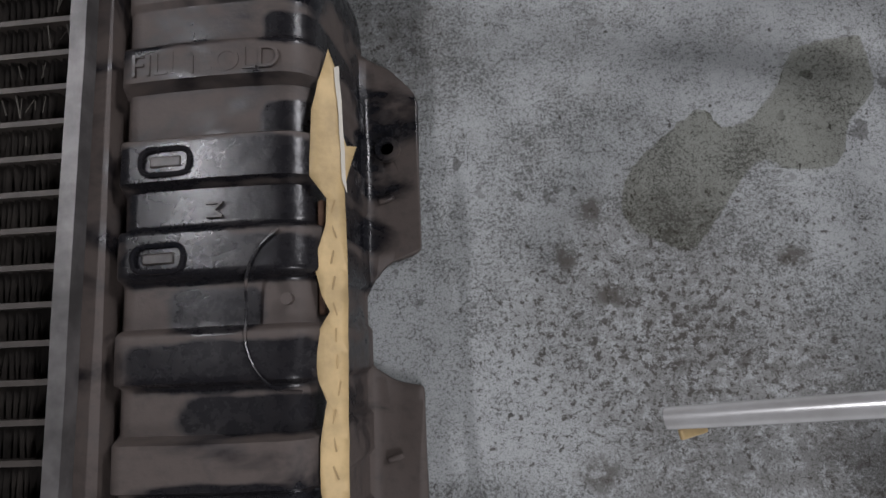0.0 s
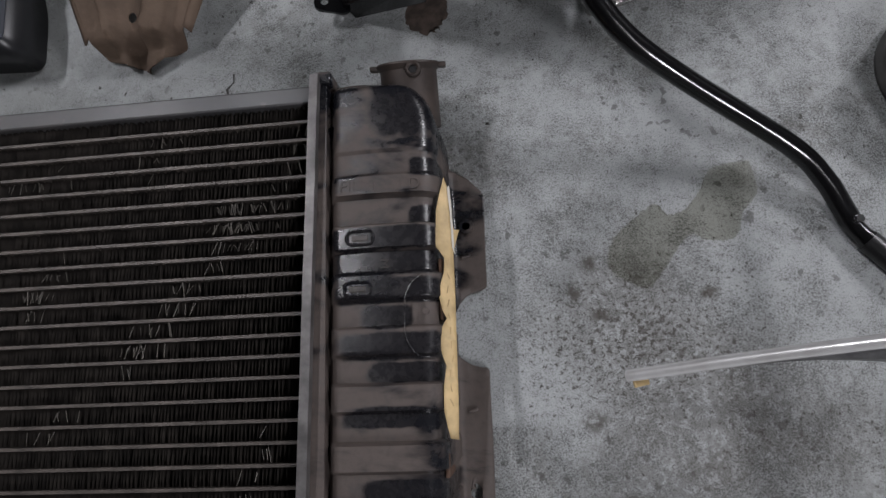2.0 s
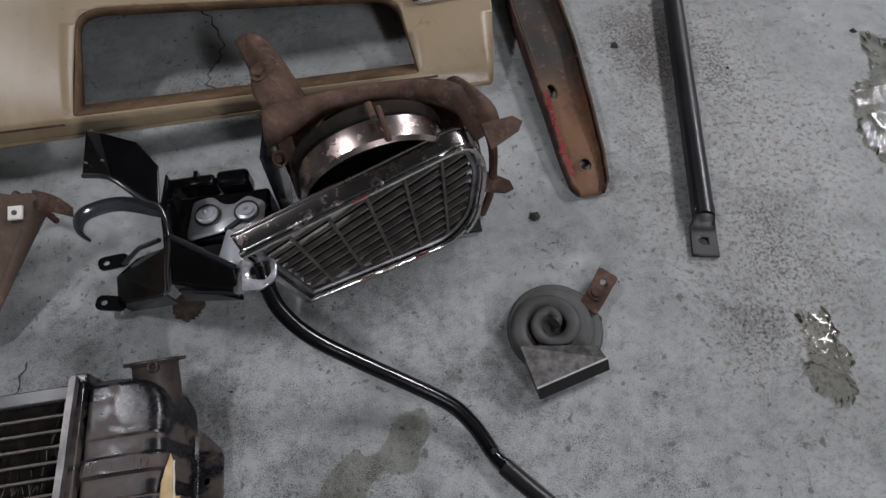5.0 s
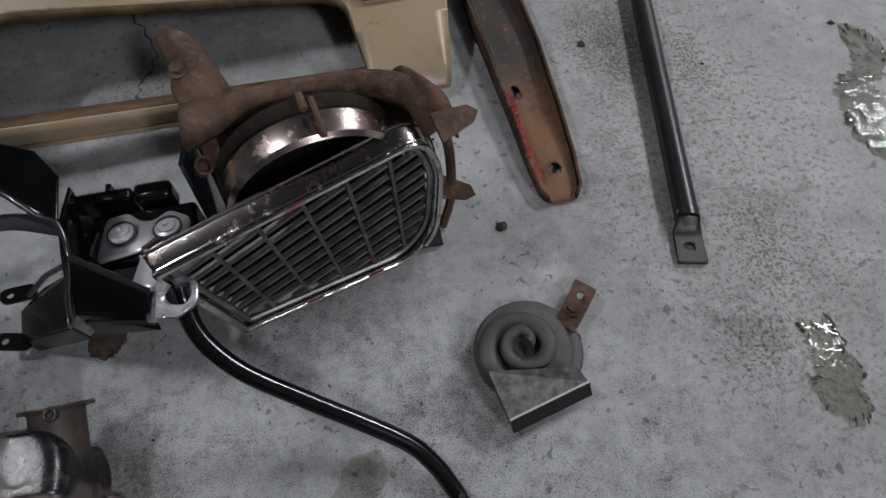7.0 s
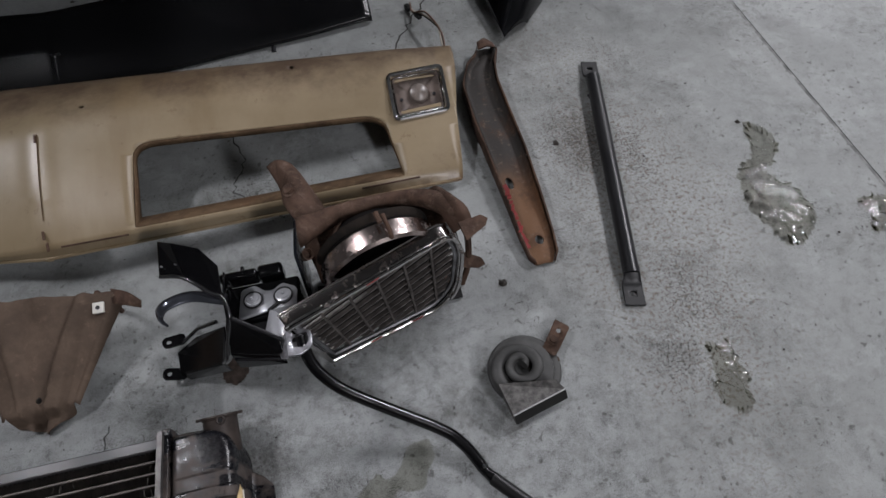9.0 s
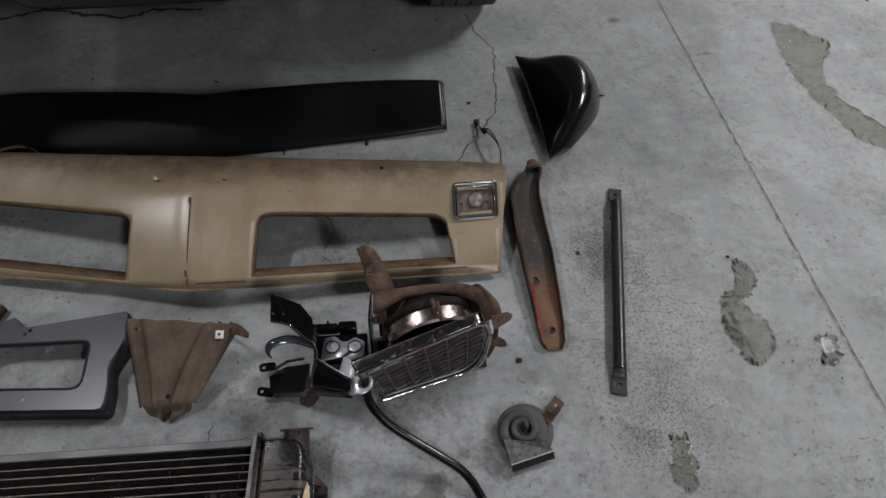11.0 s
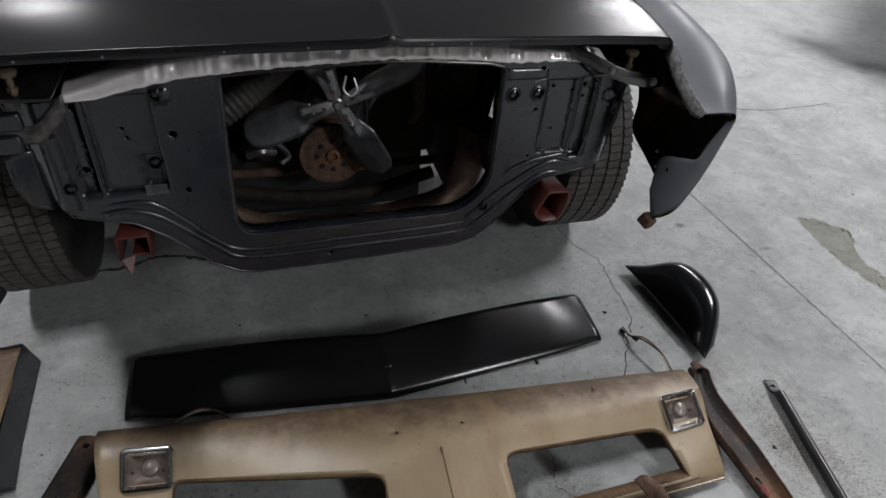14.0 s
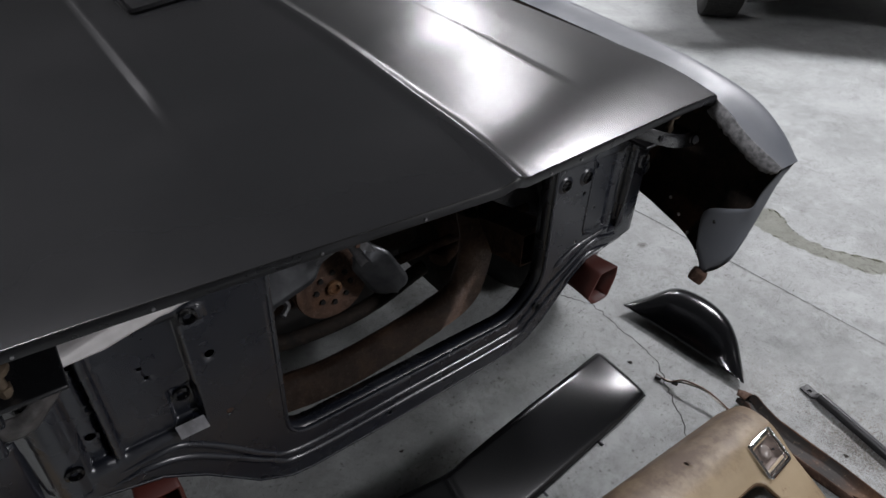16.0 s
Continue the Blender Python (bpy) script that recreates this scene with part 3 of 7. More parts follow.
crack([(-0.06, 0.9), (0.0, 0.78), (-0.02, 0.7), (0.06, 0.62)], 0.0015, "hairline crack under the tan panel")
crack([(-0.22, 0.32), (-0.24, 0.25), (-0.3, 0.2)], 0.0015, "hairline crack beside the radiator")


def blot(name, pts, mat, label, cat, z, jag=0.004, dome=0.0012):
    rnd = random.Random(sum(int(1000 * (a + b)) for a, b in pts))
    path = smooth_path([(*p, 0) for p in pts + pts[:1]], 8)[:-1]
    rim = [(p.x + rnd.uniform(-jag, jag), p.y + rnd.uniform(-jag, jag)) for p in path]
    cx, cy = sum(p[0] for p in rim) / len(rim), sum(p[1] for p in rim) / len(rim)
    bm = bmesh.new()
    outer = [bm.verts.new((x, y, 0.0004)) for x, y in rim]
    inner = [bm.verts.new((x + (cx - x) * 0.12, y + (cy - y) * 0.12, z)) for x, y in rim]
    n = len(rim)
    for i in range(n):
        bm.faces.new((outer[i], outer[(i + 1) % n], inner[(i + 1) % n], inner[i]))
    bmesh.ops.triangulate(bm, faces=[bm.faces.new(inner)])
    ob = part(name, bm, mat)
    return tagged(ob, label, cat)


blot("puddle", [(0.919, 0.641), (0.945, 0.612), (0.955, 0.577), (0.926, 0.54), (0.9, 0.528), (0.91, 0.5), (0.936, 0.468), (0.936, 0.417), (0.903, 0.374), (0.866, 0.37), (0.847, 0.41), (0.836, 0.462), (0.848, 0.51), (0.862, 0.54), (0.89, 0.556), (0.908, 0.587)], WATER, "bright wet puddle of water on the concrete floor", "puddle", 0.0022, 0.006)
blot("puddle", [(0.687, 0.244), (0.69, 0.22), (0.694, 0.179), (0.68, 0.162), (0.679, 0.141), (0.659, 0.132), (0.642, 0.15), (0.635, 0.173), (0.647, 0.183), (0.65, 0.206), (0.654, 0.226), (0.655, 0.243), (0.672, 0.233)], WATER, "small oily puddle on the concrete floor", "puddle", 0.002, 0.005)
blot("puddle", [(1.35, 1.53), (1.42, 1.505), (1.485, 1.444), (1.49, 1.4), (1.43, 1.3), (1.412, 1.2), (1.445, 1.1), (1.51, 0.99), (1.455, 0.955), (1.395, 1.0), (1.36, 1.11), (1.335, 1.2), (1.325, 1.3), (1.332, 1.4)], FILM, "long shallow puddle on the concrete floor", "puddle", 0.0018, 0.01)
blot("puddle", [(0.221, 0.199), (0.224, 0.174), (0.211, 0.157), (0.203, 0.137), (0.182, 0.136), (0.17, 0.141), (0.159, 0.132), (0.146, 0.114), (0.134, 0.101), (0.122, 0.104), (0.104, 0.117), (0.107, 0.138), (0.122, 0.153), (0.143, 0.168), (0.151, 0.159), (0.165, 0.161), (0.18, 0.176), (0.19, 0.194), (0.205, 0.198)], FILM, "thin film of spilled coolant drying on the concrete", "puddle", 0.0012, 0.0006)
blot("puddle", [(1.02, 0.42), (1.045, 0.43), (1.068, 0.417), (1.06, 0.39), (1.065, 0.37), (1.03, 0.358), (1.012, 0.368), (1.028, 0.392)], WATER, "few glinting drops of water on the concrete floor", "puddle", 0.002, 0.008)

# ---- radiator ----


def radiator():
    rad = thing("radiator", (-0.4, 0.05, 0), "old dusty black car radiator lying flat on the floor", "radiator")
    X0, X1, Y0, Y1, ZT = -0.84, -0.114, -0.235, 0.243, 0.078
    pitch = 0.01447
    rows = int((Y1 - Y0) / pitch)
    me = None
    bm = bmesh.new()
    box((X1 - X0, 0.0022, 0.03), Matrix.Translation(((X0 + X1) / 2, 0, ZT - 0.015)), bm)
    first = None
    for i in range(rows + 1):
        y = 0.229 - i * pitch
        if first is None:
            bmesh.ops.translate(bm, verts=bm.verts, vec=(0, y, 0))
            first = part("tube", bm, TUBE, rad, smooth=False)
            continue
        ob = new("tube", first.data)
        ob.parent = rad
        ob.location = (0, -i * pitch, 0)
    # folded fins between the tubes
    rnd = random.Random(4)
    verts, faces = [], []
    for i in range(-1, rows + 1):
        top, bot = 0.229 - i * pitch - 0.0012, 0.229 - (i + 1) * pitch + 0.0012
        if bot < Y0 or top > Y1 + 0.002:
            continue
        x, side, last = X0, 0, None
        while x < X1:
            lean = rnd.uniform(-0.0006, 0.0006)
            for y, dx in ((top, 0), (bot, 0.0002)) if side == 0 else ((bot, 0), (top, 0.0002)):
                k = len(verts)
                verts += [(x + dx + lean + 0.4, y - 0.05, ZT - 0.003 + rnd.uniform(-0.0008, 0.0012)), (x + dx + 0.4, y - 0.05, ZT - 0.03)]
                if last is not None:
                    faces.append((last, last + 1, k + 1, k))
                last = k
            x += rnd.uniform(0.0022, 0.0033)
            side = 1 - side
    me = bpy.data.meshes.new("fin_pack")
    me.from_pydata(verts, [], faces)
    me.materials.append(FIN)
    fins = new("fin_pack", me)
    fins.parent = rad
    tagged(fins, "thin folded black cooling fins", kind="stuff")
    # fins that were bent over and show bare metal
    streaks = (((-0.137, 0.176), (-0.251, 0.053), 70), ((-0.182, 0.163), (-0.157, 0.139), 26), ((-0.311, 0.118), (-0.335, 0.1), 26), ((-0.231, 0.221), (-0.245, 0.2), 10), ((-0.157, 0.165), (-0.19, 0.15), 26), ((-0.29, 0.03), (-0.32, 0.0), 8), ((-0.14, 0.0), (-0.16, -0.04), 10), ((-0.12, 0.225), (-0.13, 0.19), 12), ((-0.4, 0.2), (-0.3, 0.19), 14))
    bm = bmesh.new()
    for a, b, n in streaks:
        for _ in range(n):
            t = rnd.random()
            x, y = (a[j] + (b[j] - a[j]) * t + rnd.gauss(0, 0.006) for j in (0, 1))
            i = round((0.229 - y) / pitch - 0.5)
            yc = 0.229 - (i + 0.5) * pitch
            h, lean = rnd.uniform(0.002, 0.0055), rnd.uniform(-0.004, 0.004)
            w = rnd.uniform(0.0003, 0.0007)
            q = [bm.verts.new(p) for p in ((x, yc + h, ZT - 0.0008), (x + w, yc + h, ZT - 0.0008), (x + lean + w, yc - h, ZT + 0.0008), (x + lean, yc - h, ZT + 0.0008))]
            bm.faces.new(q)
    tagged(part("bent_fin_patch", bm, BENTFIN, rad, "bare metal fins bent over"), kind="stuff")
    # solid block that paints the shade between the fins
    part("core_shade", span_box((X0, Y0, 0.012), (X1, Y1, 0.046)), GAPSHADE, rad, smooth=False)
    for y in (0.243, Y0 - 0.014):
        bm = span_box((X0 - 0.02, y, 0.012), (-0.116, y + 0.014, 0.0795))
        part("side_rail", bm, CORESIDE, rad, "dark grey steel side rail", bevel=0.0015)
    bm = sheet([(-0.1235, Y0 - 0.03), (-0.1165, Y0 - 0.03), (-0.1075, 0.262), (-0.114, 0.262)], step=0.02, shape=lambda x, y: (x, y, 0.0885 + 0.0006 * noise.noise((x * 30, y * 30, 0))))
    part("header_rail", bm, RAILWORN, rad, "worn steel header rail with bare edges", solid=0.007, smooth=False, bevel=0.0007)
    part("tank_seat", span_box((-0.117, Y0 - 0.02, 0.012), (-0.103, 0.256, 0.0805)), TANK, rad, smooth=False)
    part("corner_tab", span_box((-0.112, 0.256, 0.05), (-0.099, 0.266, 0.084)), TANK, rad, bevel=0.002)

    # tank with pressed ribs
    edges = [0.199, 0.181, 0.164, 0.144, 0.125, 0.109, 0.09, 0.072, 0.052, 0.034, 0.015, -0.004, -0.023]
    while edges[-1] > -0.2:
        edges.append(edges[-1] - 0.0185)

    def rib(y):
        v = 0.0
        for a, b in zip(edges[1::2], edges[2::2]):
            v = max(v, ease(b - 0.0008, b + 0.0014, y) * (1 - ease(a - 0.0014, a + 0.0008, y)))
        return v

    END = 0.2585

    def tank(s, t):
        y = -0.255 + s * (END + 0.255)
        r = rib(y)
        turn = max(0.0, (y - 0.215) / (END - 0.215))
        right = -0.0225 - 0.034 * (1 - math.sqrt(max(0.0, 1 - turn * turn))) + 0.002 * r
        left = -0.104
        top = 0.0795 + 0.0062 * r - 0.012 * ease(0.246, END, y) ** 2
        if y > 0.199:
            top += 0.002
        if t < 0.12:
            k = t / 0.12
            return (left + 0.010 * k, y, 0.069 + (top - 0.069) * ease(0, 1, k))
        if t < 0.62:
            k = (t - 0.12) / 0.5
            return (left + 0.010 + (right - 0.015 - left - 0.010) * k, y, top + 0.0012 * math.sin(k * 3.1))
        if t < 0.85:
            k = (t - 0.62) / 0.23 * math.pi / 2
            return (right - 0.015 + 0.015 * math.sin(k), y, top - 0.015 * (1 - math.cos(k)))
        k = (t - 0.85) / 0.15
        return (right + 0.002 * k, y, top - 0.015 - (top - 0.019) * k)

    part("tank", grid(420, 34, tank), TANK, rad, "ribbed black side tank filmed with brown dust", sharp=60)
    bm = bmesh.new()
    vs = [bm.verts.new(p) for p in [tank(1, t / 34) for t in range(35)] + [(-0.058, END, 0.004), (-0.104, END, 0.004)]]
    bm.faces.new(vs)
    part("tank_end", bm, TANK, rad, smooth=False)
    zt = 0.0872
    for x, y, w in ((-0.0765, 0.1335, 0.019), (-0.0785, 0.0975, 0.019)):
        ring = rounded([(x - w / 2, y - 0.0048), (x + w / 2, y - 0.0048), (x + w / 2, y + 0.0048), (x - w / 2, y + 0.0048)], 0.0046, 5)
        part("embossed_ring", tube([(*p, zt) for p in ring], 0.0011, 8, closed=True), TANK, rad)
        part("embossed_pad", box((w - 0.007, 0.0042, 0.002), pose(x, y, zt - 0.0008)), TANKDUST, rad, bevel=0.0006)
    d = smooth_path([(-0.034, 0.106, zt), (-0.041, 0.1, zt), (-0.0455, 0.09, zt), (-0.046, 0.078, zt - 0.001), (-0.046, 0.066, zt), (-0.042, 0.056, zt), (-0.035, 0.05, zt), (-0.026, 0.0485, zt - 0.001)], 5)
    part("bead", tube([p - Vector((0, 0, 0.0004)) for p in d], 0.0006, 7), TANK, rad)
    bm = text_mesh("FILL", 0.0125, pose(-0.081, 0.1715, zt - 0.0009))
    part("lettering", bm, TANK, rad, "moulded letters", smooth=False)
    part("lettering", text_mesh("COLD", 0.0125, pose(-0.05, 0.171, zt - 0.0009)), TANK, rad, "moulded letters", smooth=False)
    bm = span_box((-0.0672, 0.167, zt - 0.001), (-0.0662, 0.175, zt))
    tip = [bm.verts.new(p) for p in ((-0.069, 0.174, zt), (-0.0644, 0.174, zt), (-0.0667, 0.178, zt))]
    bm.faces.new(tip)
    part("arrow", bm, TANK, rad, smooth=False)
    part("lettering", text_mesh("M", 0.0095, pose(-0.0605, 0.1155, 0.0816, rz=-90)), TANKDUST, rad, "moulded letter", smooth=False)
    part("stud", cyl(0.0022, 0.003, pose(-0.032, 0.081, 0.083), 12), TANK, rad)
    bm = cyl(0.0035, 0.0016, pose(-0.066, -0.014, 0.0815), 16)
    part("pip", bm, TANK, rad)

    # mounting flange with ears, on the floor
    ear = rounded([(-0.03, 0.214), (-0.014, 0.204), (-0.006, 0.2), (0.0075, 0.185), (0.0062, 0.1065), (-0.012, 0.102), (-0.0235, 0.079), (-0.0195, 0.054), (-0.008, 0.0455), (0.0052, 0.0435), (0.004, -0.13), (-0.012, -0.137), (-0.02, -0.17), (-0.03, -0.18)], [0, 0.004, 0.004, 0.005, 0.003, 0.012, 0.016, 0.012, 0.008, 0.003, 0.003, 0.01, 0.01, 0])
    holes = [circle2(-0.008, 0.158, 0.0032), circle2(-0.009, -0.047, 0.0045, 12, 0.006)]
    bm = sheet(ear, holes, 0.012, lambda x, y: (x, y, 0.0055 + 0.0014 * noise.noise((x * 60, y * 40, 3)) + 0.012 * ease(-0.016, -0.03, x)))
    part("mounting_flange", bm, TANK, rad, "dusty black flange with rounded ears and bolt holes", solid=0.004)
    part("weld_nut", lathe([(0.0034, 0), (0.0034, 0.003), (0.006, 0.003), (0.0065, 0.0015), (0.0065, 0)], 14, pose(-0.008, 0.158, 0.0055)), TANK, rad)
    for x, y in ((-0.0095, 0.133), (-0.009, 0.012)):
        part("press_mark", box((0.008, 0.003, 0.003), pose(x, y, 0.0065, 0, 0, 15)), TANK, rad, bevel=0.001)
    # notches under the tank lip
    for y in (0.1105, 0.083, 0.0235, -0.02):
        part("clip_tooth", span_box((-0.0235, y - 0.008, 0.04), (-0.0205, y + 0.008, 0.074)), RUSTDARK, rad, bevel=0.001)

    # filler neck with its spout
    m = Matrix.Translation((-0.0435, 0.258, 0.056)) @ Vector((0, 0.93, 0.37)).to_track_quat("Z", "Y").to_matrix().to_4x4()
    neck = part("filler_neck", lathe([(0.0225, -0.03), (0.022, 0.014), (0.0235, 0.0155), (0.025, 0.018), (0.0245, 0.0195), (0.0215, 0.0195), (0.02, 0.016), (0.02, -0.02)], 28, m), NECK, rad, "dull brown filler neck")
    stub = Matrix.Translation((-0.037, 0.262, 0.08)) @ Vector((0.1, -0.25, 0.95)).to_track_quat("Z", "Y").to_matrix().to_4x4()
    part("spout", lathe([(0.0062, -0.008), (0.0058, 0.004), (0.0045, 0.005), (0.0032, 0.004), (0.0032, -0.004), (0, -0.004)], 14, stub), NECK, neck)
    # black plug for the shade in the spout
    part("spout_bore", cyl(0.0031, 0.001, stub @ pose(0, 0, 0.002), 12), BLACKPLASTIC, neck)
    part("seat_ring", lathe([(0.02, 0.004), (0.014, 0.004), (0.014, 0.002), (0.02, 0.002)], 24, m, closed=True), BRASS, neck)
    for q in (5, 185):
        part("cam_ear", box((0.007, 0.011, 0.004), m @ pose(0, 0, 0, 0, 0, q) @ pose(0.026, 0, 0.0175)), NECK, neck, bevel=0.001)

    # rail cap on the far side, out along the core
    part("far_tank", span_box((X0 - 0.09, Y0 - 0.02, 0.004), (X0 - 0.004, 0.255, 0.083)), TANK, rad, bevel=0.012)
    return rad


radiator()


def torn_tape():
    tape = thing("masking_tape", (-0.018, 0.08, 0.07), "torn yellow masking tape stuck along the radiator tank", "tape")
    left = [(-0.0175, 0.1775), (-0.021, 0.163), (-0.0232, 0.152), (-0.0238, 0.139), (-0.0242, 0.126), (-0.0188, 0.118), (-0.0195, 0.108), (-0.0238, 0.094), (-0.0215, 0.082), (-0.0188, 0.076), (-0.0242, 0.066), (-0.0225, 0.052), (-0.0198, 0.044), (-0.0218, 0.03), (-0.0222, 0.014), (-0.0188, -0.003)]
    right = [(-0.0138, -0.004), (-0.0132, 0.012), (-0.0128, 0.03), (-0.0128, 0.06), (-0.0126, 0.09), (-0.0126, 0.122), (-0.0086, 0.137), (-0.008, 0.1385), (-0.0115, 0.1385), (-0.0126, 0.143), (-0.0128, 0.156), (-0.0145, 0.168)]
    z = lambda x, y: (x, y, 0.0765 + 0.004 * math.sin(y * 55) * 0.35 - (x + 0.018) * 0.5 + 0.0012 * noise.noise((x * 150, y * 120, 1)))
    part("strip", sheet(left + right, step=0.004, shape=z, step_y=0.006), TAPE, tape, solid=0.0004)
    edge = [(-0.0138, 0.171), (-0.0128, 0.158), (-0.0122, 0.143), (-0.0117, 0.12), (-0.0132, 0.125), (-0.0138, 0.15), (-0.0155, 0.17)]
    part("torn_edge", sheet(edge, step=0.004, shape=lambda x, y: (x, y, z(x, y)[2] + 0.0007)), TAPEEDGE, tape, "pale torn paper edge")
    rnd = random.Random(8)
    for i in range(11):
        y = 0.02 + i * 0.0095
        x = -0.0165 + rnd.uniform(-0.001, 0.001)
        part("ink_bar", box((0.0006, 0.005, 0.0004), pose(x, y, z(x, y)[2] + 0.0003, 0, 0, rnd.uniform(-25, 25))), INK, tape, smooth=False)


torn_tape()


def bezel_trim():
    tr = thing("chrome_trim", (0.28, -0.04, 0), "bent chrome-edged headlamp surround standing on the floor", "trim")
    path = smooth_path([(0.099, 0.033, 0.066), (0.17, 0.041, 0.111), (0.235, 0.0465, 0.153), (0.275, 0.048, 0.18), (0.294, 0.043, 0.188), (0.307, 0.025, 0.189), (0.317, 0.0, 0.188), (0.323, -0.026, 0.187), (0.326, -0.06, 0.186), (0.324, -0.1, 0.184), (0.314, -0.14, 0.178), (0.29, -0.175, 0.15), (0.255, -0.195, 0.09), (0.235, -0.203, 0.02)], 5)
    part("chrome_edge", tube(path, [0.004 if p.x < 0.28 and p.y > 0 else 0.0044 for p in path], 10), TRIMMETAL, tr, "bright chrome edge")
    cx, cy = 0.24, -0.07
    rows = []
    for i, p in enumerate(path):
        k = ease(0.17, 0.31, p.x) if p.y > 0.0 else 1.0
        d = Vector((cx - p.x, cy - p.y, 0)).normalized()
        rows.append([p, p + d * (0.004 + 0.006 * k) + Vector((0, 0, -0.004)), p + d * (0.005 + 0.014 * k) + Vector((0, 0, -0.006 - 0.016 * k)), p + d * (0.005 + 0.0165 * k) + Vector((0, 0, max(-p.z + 0.004, -0.01 - 0.045 * k)))])
    bm = bmesh.new()
    vs = [[bm.verts.new(q) for q in r] for r in rows]
    for a, b in zip(vs, vs[1:]):
        for j in range(3):
            bm.faces.new((a[j], b[j], b[j + 1], a[j + 1]))
    part("inner_web", bm, plain("trim_grey", (0.13, 0.13, 0.132), 0.34, 0.4, var=0.6, scale=45), tr, "dark grey inner web", solid=0.0025)
    part("tape_scrap", box((0.012, 0.007, 0.002), pose(0.108, 0.0295, 0.0625, 0, 25, 10)), TAPE, tr, bevel=0.0008)
    part("tape_scrap", box((0.012, 0.02, 0.001), pose(0.306, -0.105, 0.181, 0, 20, -12)), TAPE, tr)
    part("leg", tube([(0.31, -0.14, 0.175), (0.3, -0.12, 0.09), (0.297, -0.115, 0.003)], 0.004, 8), DARKSTEEL, tr)


bezel_trim()

# ---- hood latch ----


def hood_latch():
    la = thing("hood_latch", (0.0, 0.4, 0.0), "glossy black steel hood latch bracket with a hooked catch", "latch")

    def plate(pts, name="plate", t=0.0028, mat=GLOSS, bev=0.0):
        bm = bmesh.new()
        bm.faces.new([bm.verts.new(p) for p in pts])
        return part(name, bm, mat, la, smooth=False, solid=t, bevel=0.0013, offset=0.0)

    # upright plate with a folded edge
    top, low = (-0.004, 0.394, 0.158), (-0.02, 0.338, 0.096)
    plate([(-0.07, 0.496, 0.16), (-0.033, 0.479, 0.158), (-0.009, 0.446, 0.157), top, (-0.019, 0.405, 0.162), (-0.048, 0.431, 0.168)], "upper_plate")
    plate([(-0.094, 0.514, 0.146), (-0.07, 0.496, 0.16), (-0.048, 0.431, 0.168), (-0.088, 0.452, 0.152)], "upper_lip")
    for x, y, z in ((-0.083, 0.505, 0.1555), (-0.083, 0.462, 0.158), (-0.062, 0.456, 0.1655)):
        part("lip_rivet", cyl(0.0011, 0.003, pose(x, y, z, 0, -32), 10), STEEL, la)
    plate([top, (-0.002, 0.368, 0.15), low, (-0.014, 0.375, 0.06), (-0.006, 0.412, 0.02), (-0.004, 0.44, 0.15)], "upright")
    edge = smooth_path([(-0.086, 0.449, 0.154), (-0.05, 0.43, 0.169), (-0.02, 0.404, 0.163), top, (0.0, 0.37, 0.146), (-0.012, 0.35, 0.118), low, (-0.03, 0.342, 0.078)], 4)
    part("folded_edge", tube(edge, 0.0026, 10), GLOSSEDGE, la, "bright glinting folded edge")
    # lower wing with two ears
    plate([low, (-0.03, 0.342, 0.075), (-0.108, 0.366, 0.02), (-0.112, 0.4, 0.022), (-0.075, 0.405, 0.05), (-0.02, 0.385, 0.1)], "wing")
    plate([(-0.03, 0.342, 0.075), (-0.108, 0.366, 0.02), (-0.1, 0.362, 0.004), (-0.03, 0.346, 0.04)], "wing_lip")
    for x, y, z, q in ((-0.121, 0.419, 0.022, 12), (-0.121, 0.369, 0.018, -8)):
        m = pose(x, y, z, 0, 12, q)
        bm = sheet(rounded([(-0.013, -0.009), (0.02, -0.009), (0.02, 0.009), (-0.013, 0.009)], 0.0085, 5), [circle2(-0.004, 0, 0.0035)], 0, lambda u, v: m @ Vector((u, v, 0)))
        part("ear", bm, GLOSS, la, smooth=False, solid=0.003)
    part("wing_bead", tube([(-0.1, 0.41, 0.033), (-0.07, 0.412, 0.06), (-0.035, 0.4, 0.09)], 0.003, 8), GLOSSEDGE, la)
    # folded arm that tapers to the eye
    plate([(0.0, 0.37, 0.148), (0.058, 0.334, 0.128), (0.06, 0.316, 0.118), (-0.014, 0.342, 0.1)], "arm_top")
    plate([(-0.014, 0.342, 0.1), (0.06, 0.316, 0.118), (0.06, 0.31, 0.102), (-0.012, 0.337, 0.062)], "arm_side")
    for a, b in (((0.004, 0.366, 0.15), (0.06, 0.333, 0.129)), ((-0.01, 0.338, 0.088), (0.058, 0.313, 0.112))):
        part("arm_bead", tube([a, b], 0.003, 8), GLOSSEDGE, la)
    # bright saddle and eye at its end
    bm = sheet(rounded([(0.054, 0.308), (0.082, 0.308), (0.098, 0.318), (0.098, 0.34), (0.082, 0.346), (0.054, 0.338)], 0.008, 4), [circle2(0.082, 0.328, 0.0095, 16)], 0.006, lambda x, y: (x, y, 0.124 - 0.006 * math.cos((x - 0.055) * 240) * (x < 0.075)))
    part("eye_plate", bm, plain("eye_plating", (0.5, 0.5, 0.53), 0.2, 0.5, var=0.5, scale=70), la, "bright plated eye plate", solid=0.004)
    # catch hook
    hook = smooth_path([(-0.004, 0.4, 0.143), (-0.045, 0.41, 0.152), (-0.073, 0.404, 0.156), (-0.086, 0.398, 0.151), (-0.09, 0.391, 0.14), (-0.085, 0.386, 0.13)], 5)
    n = len(hook)
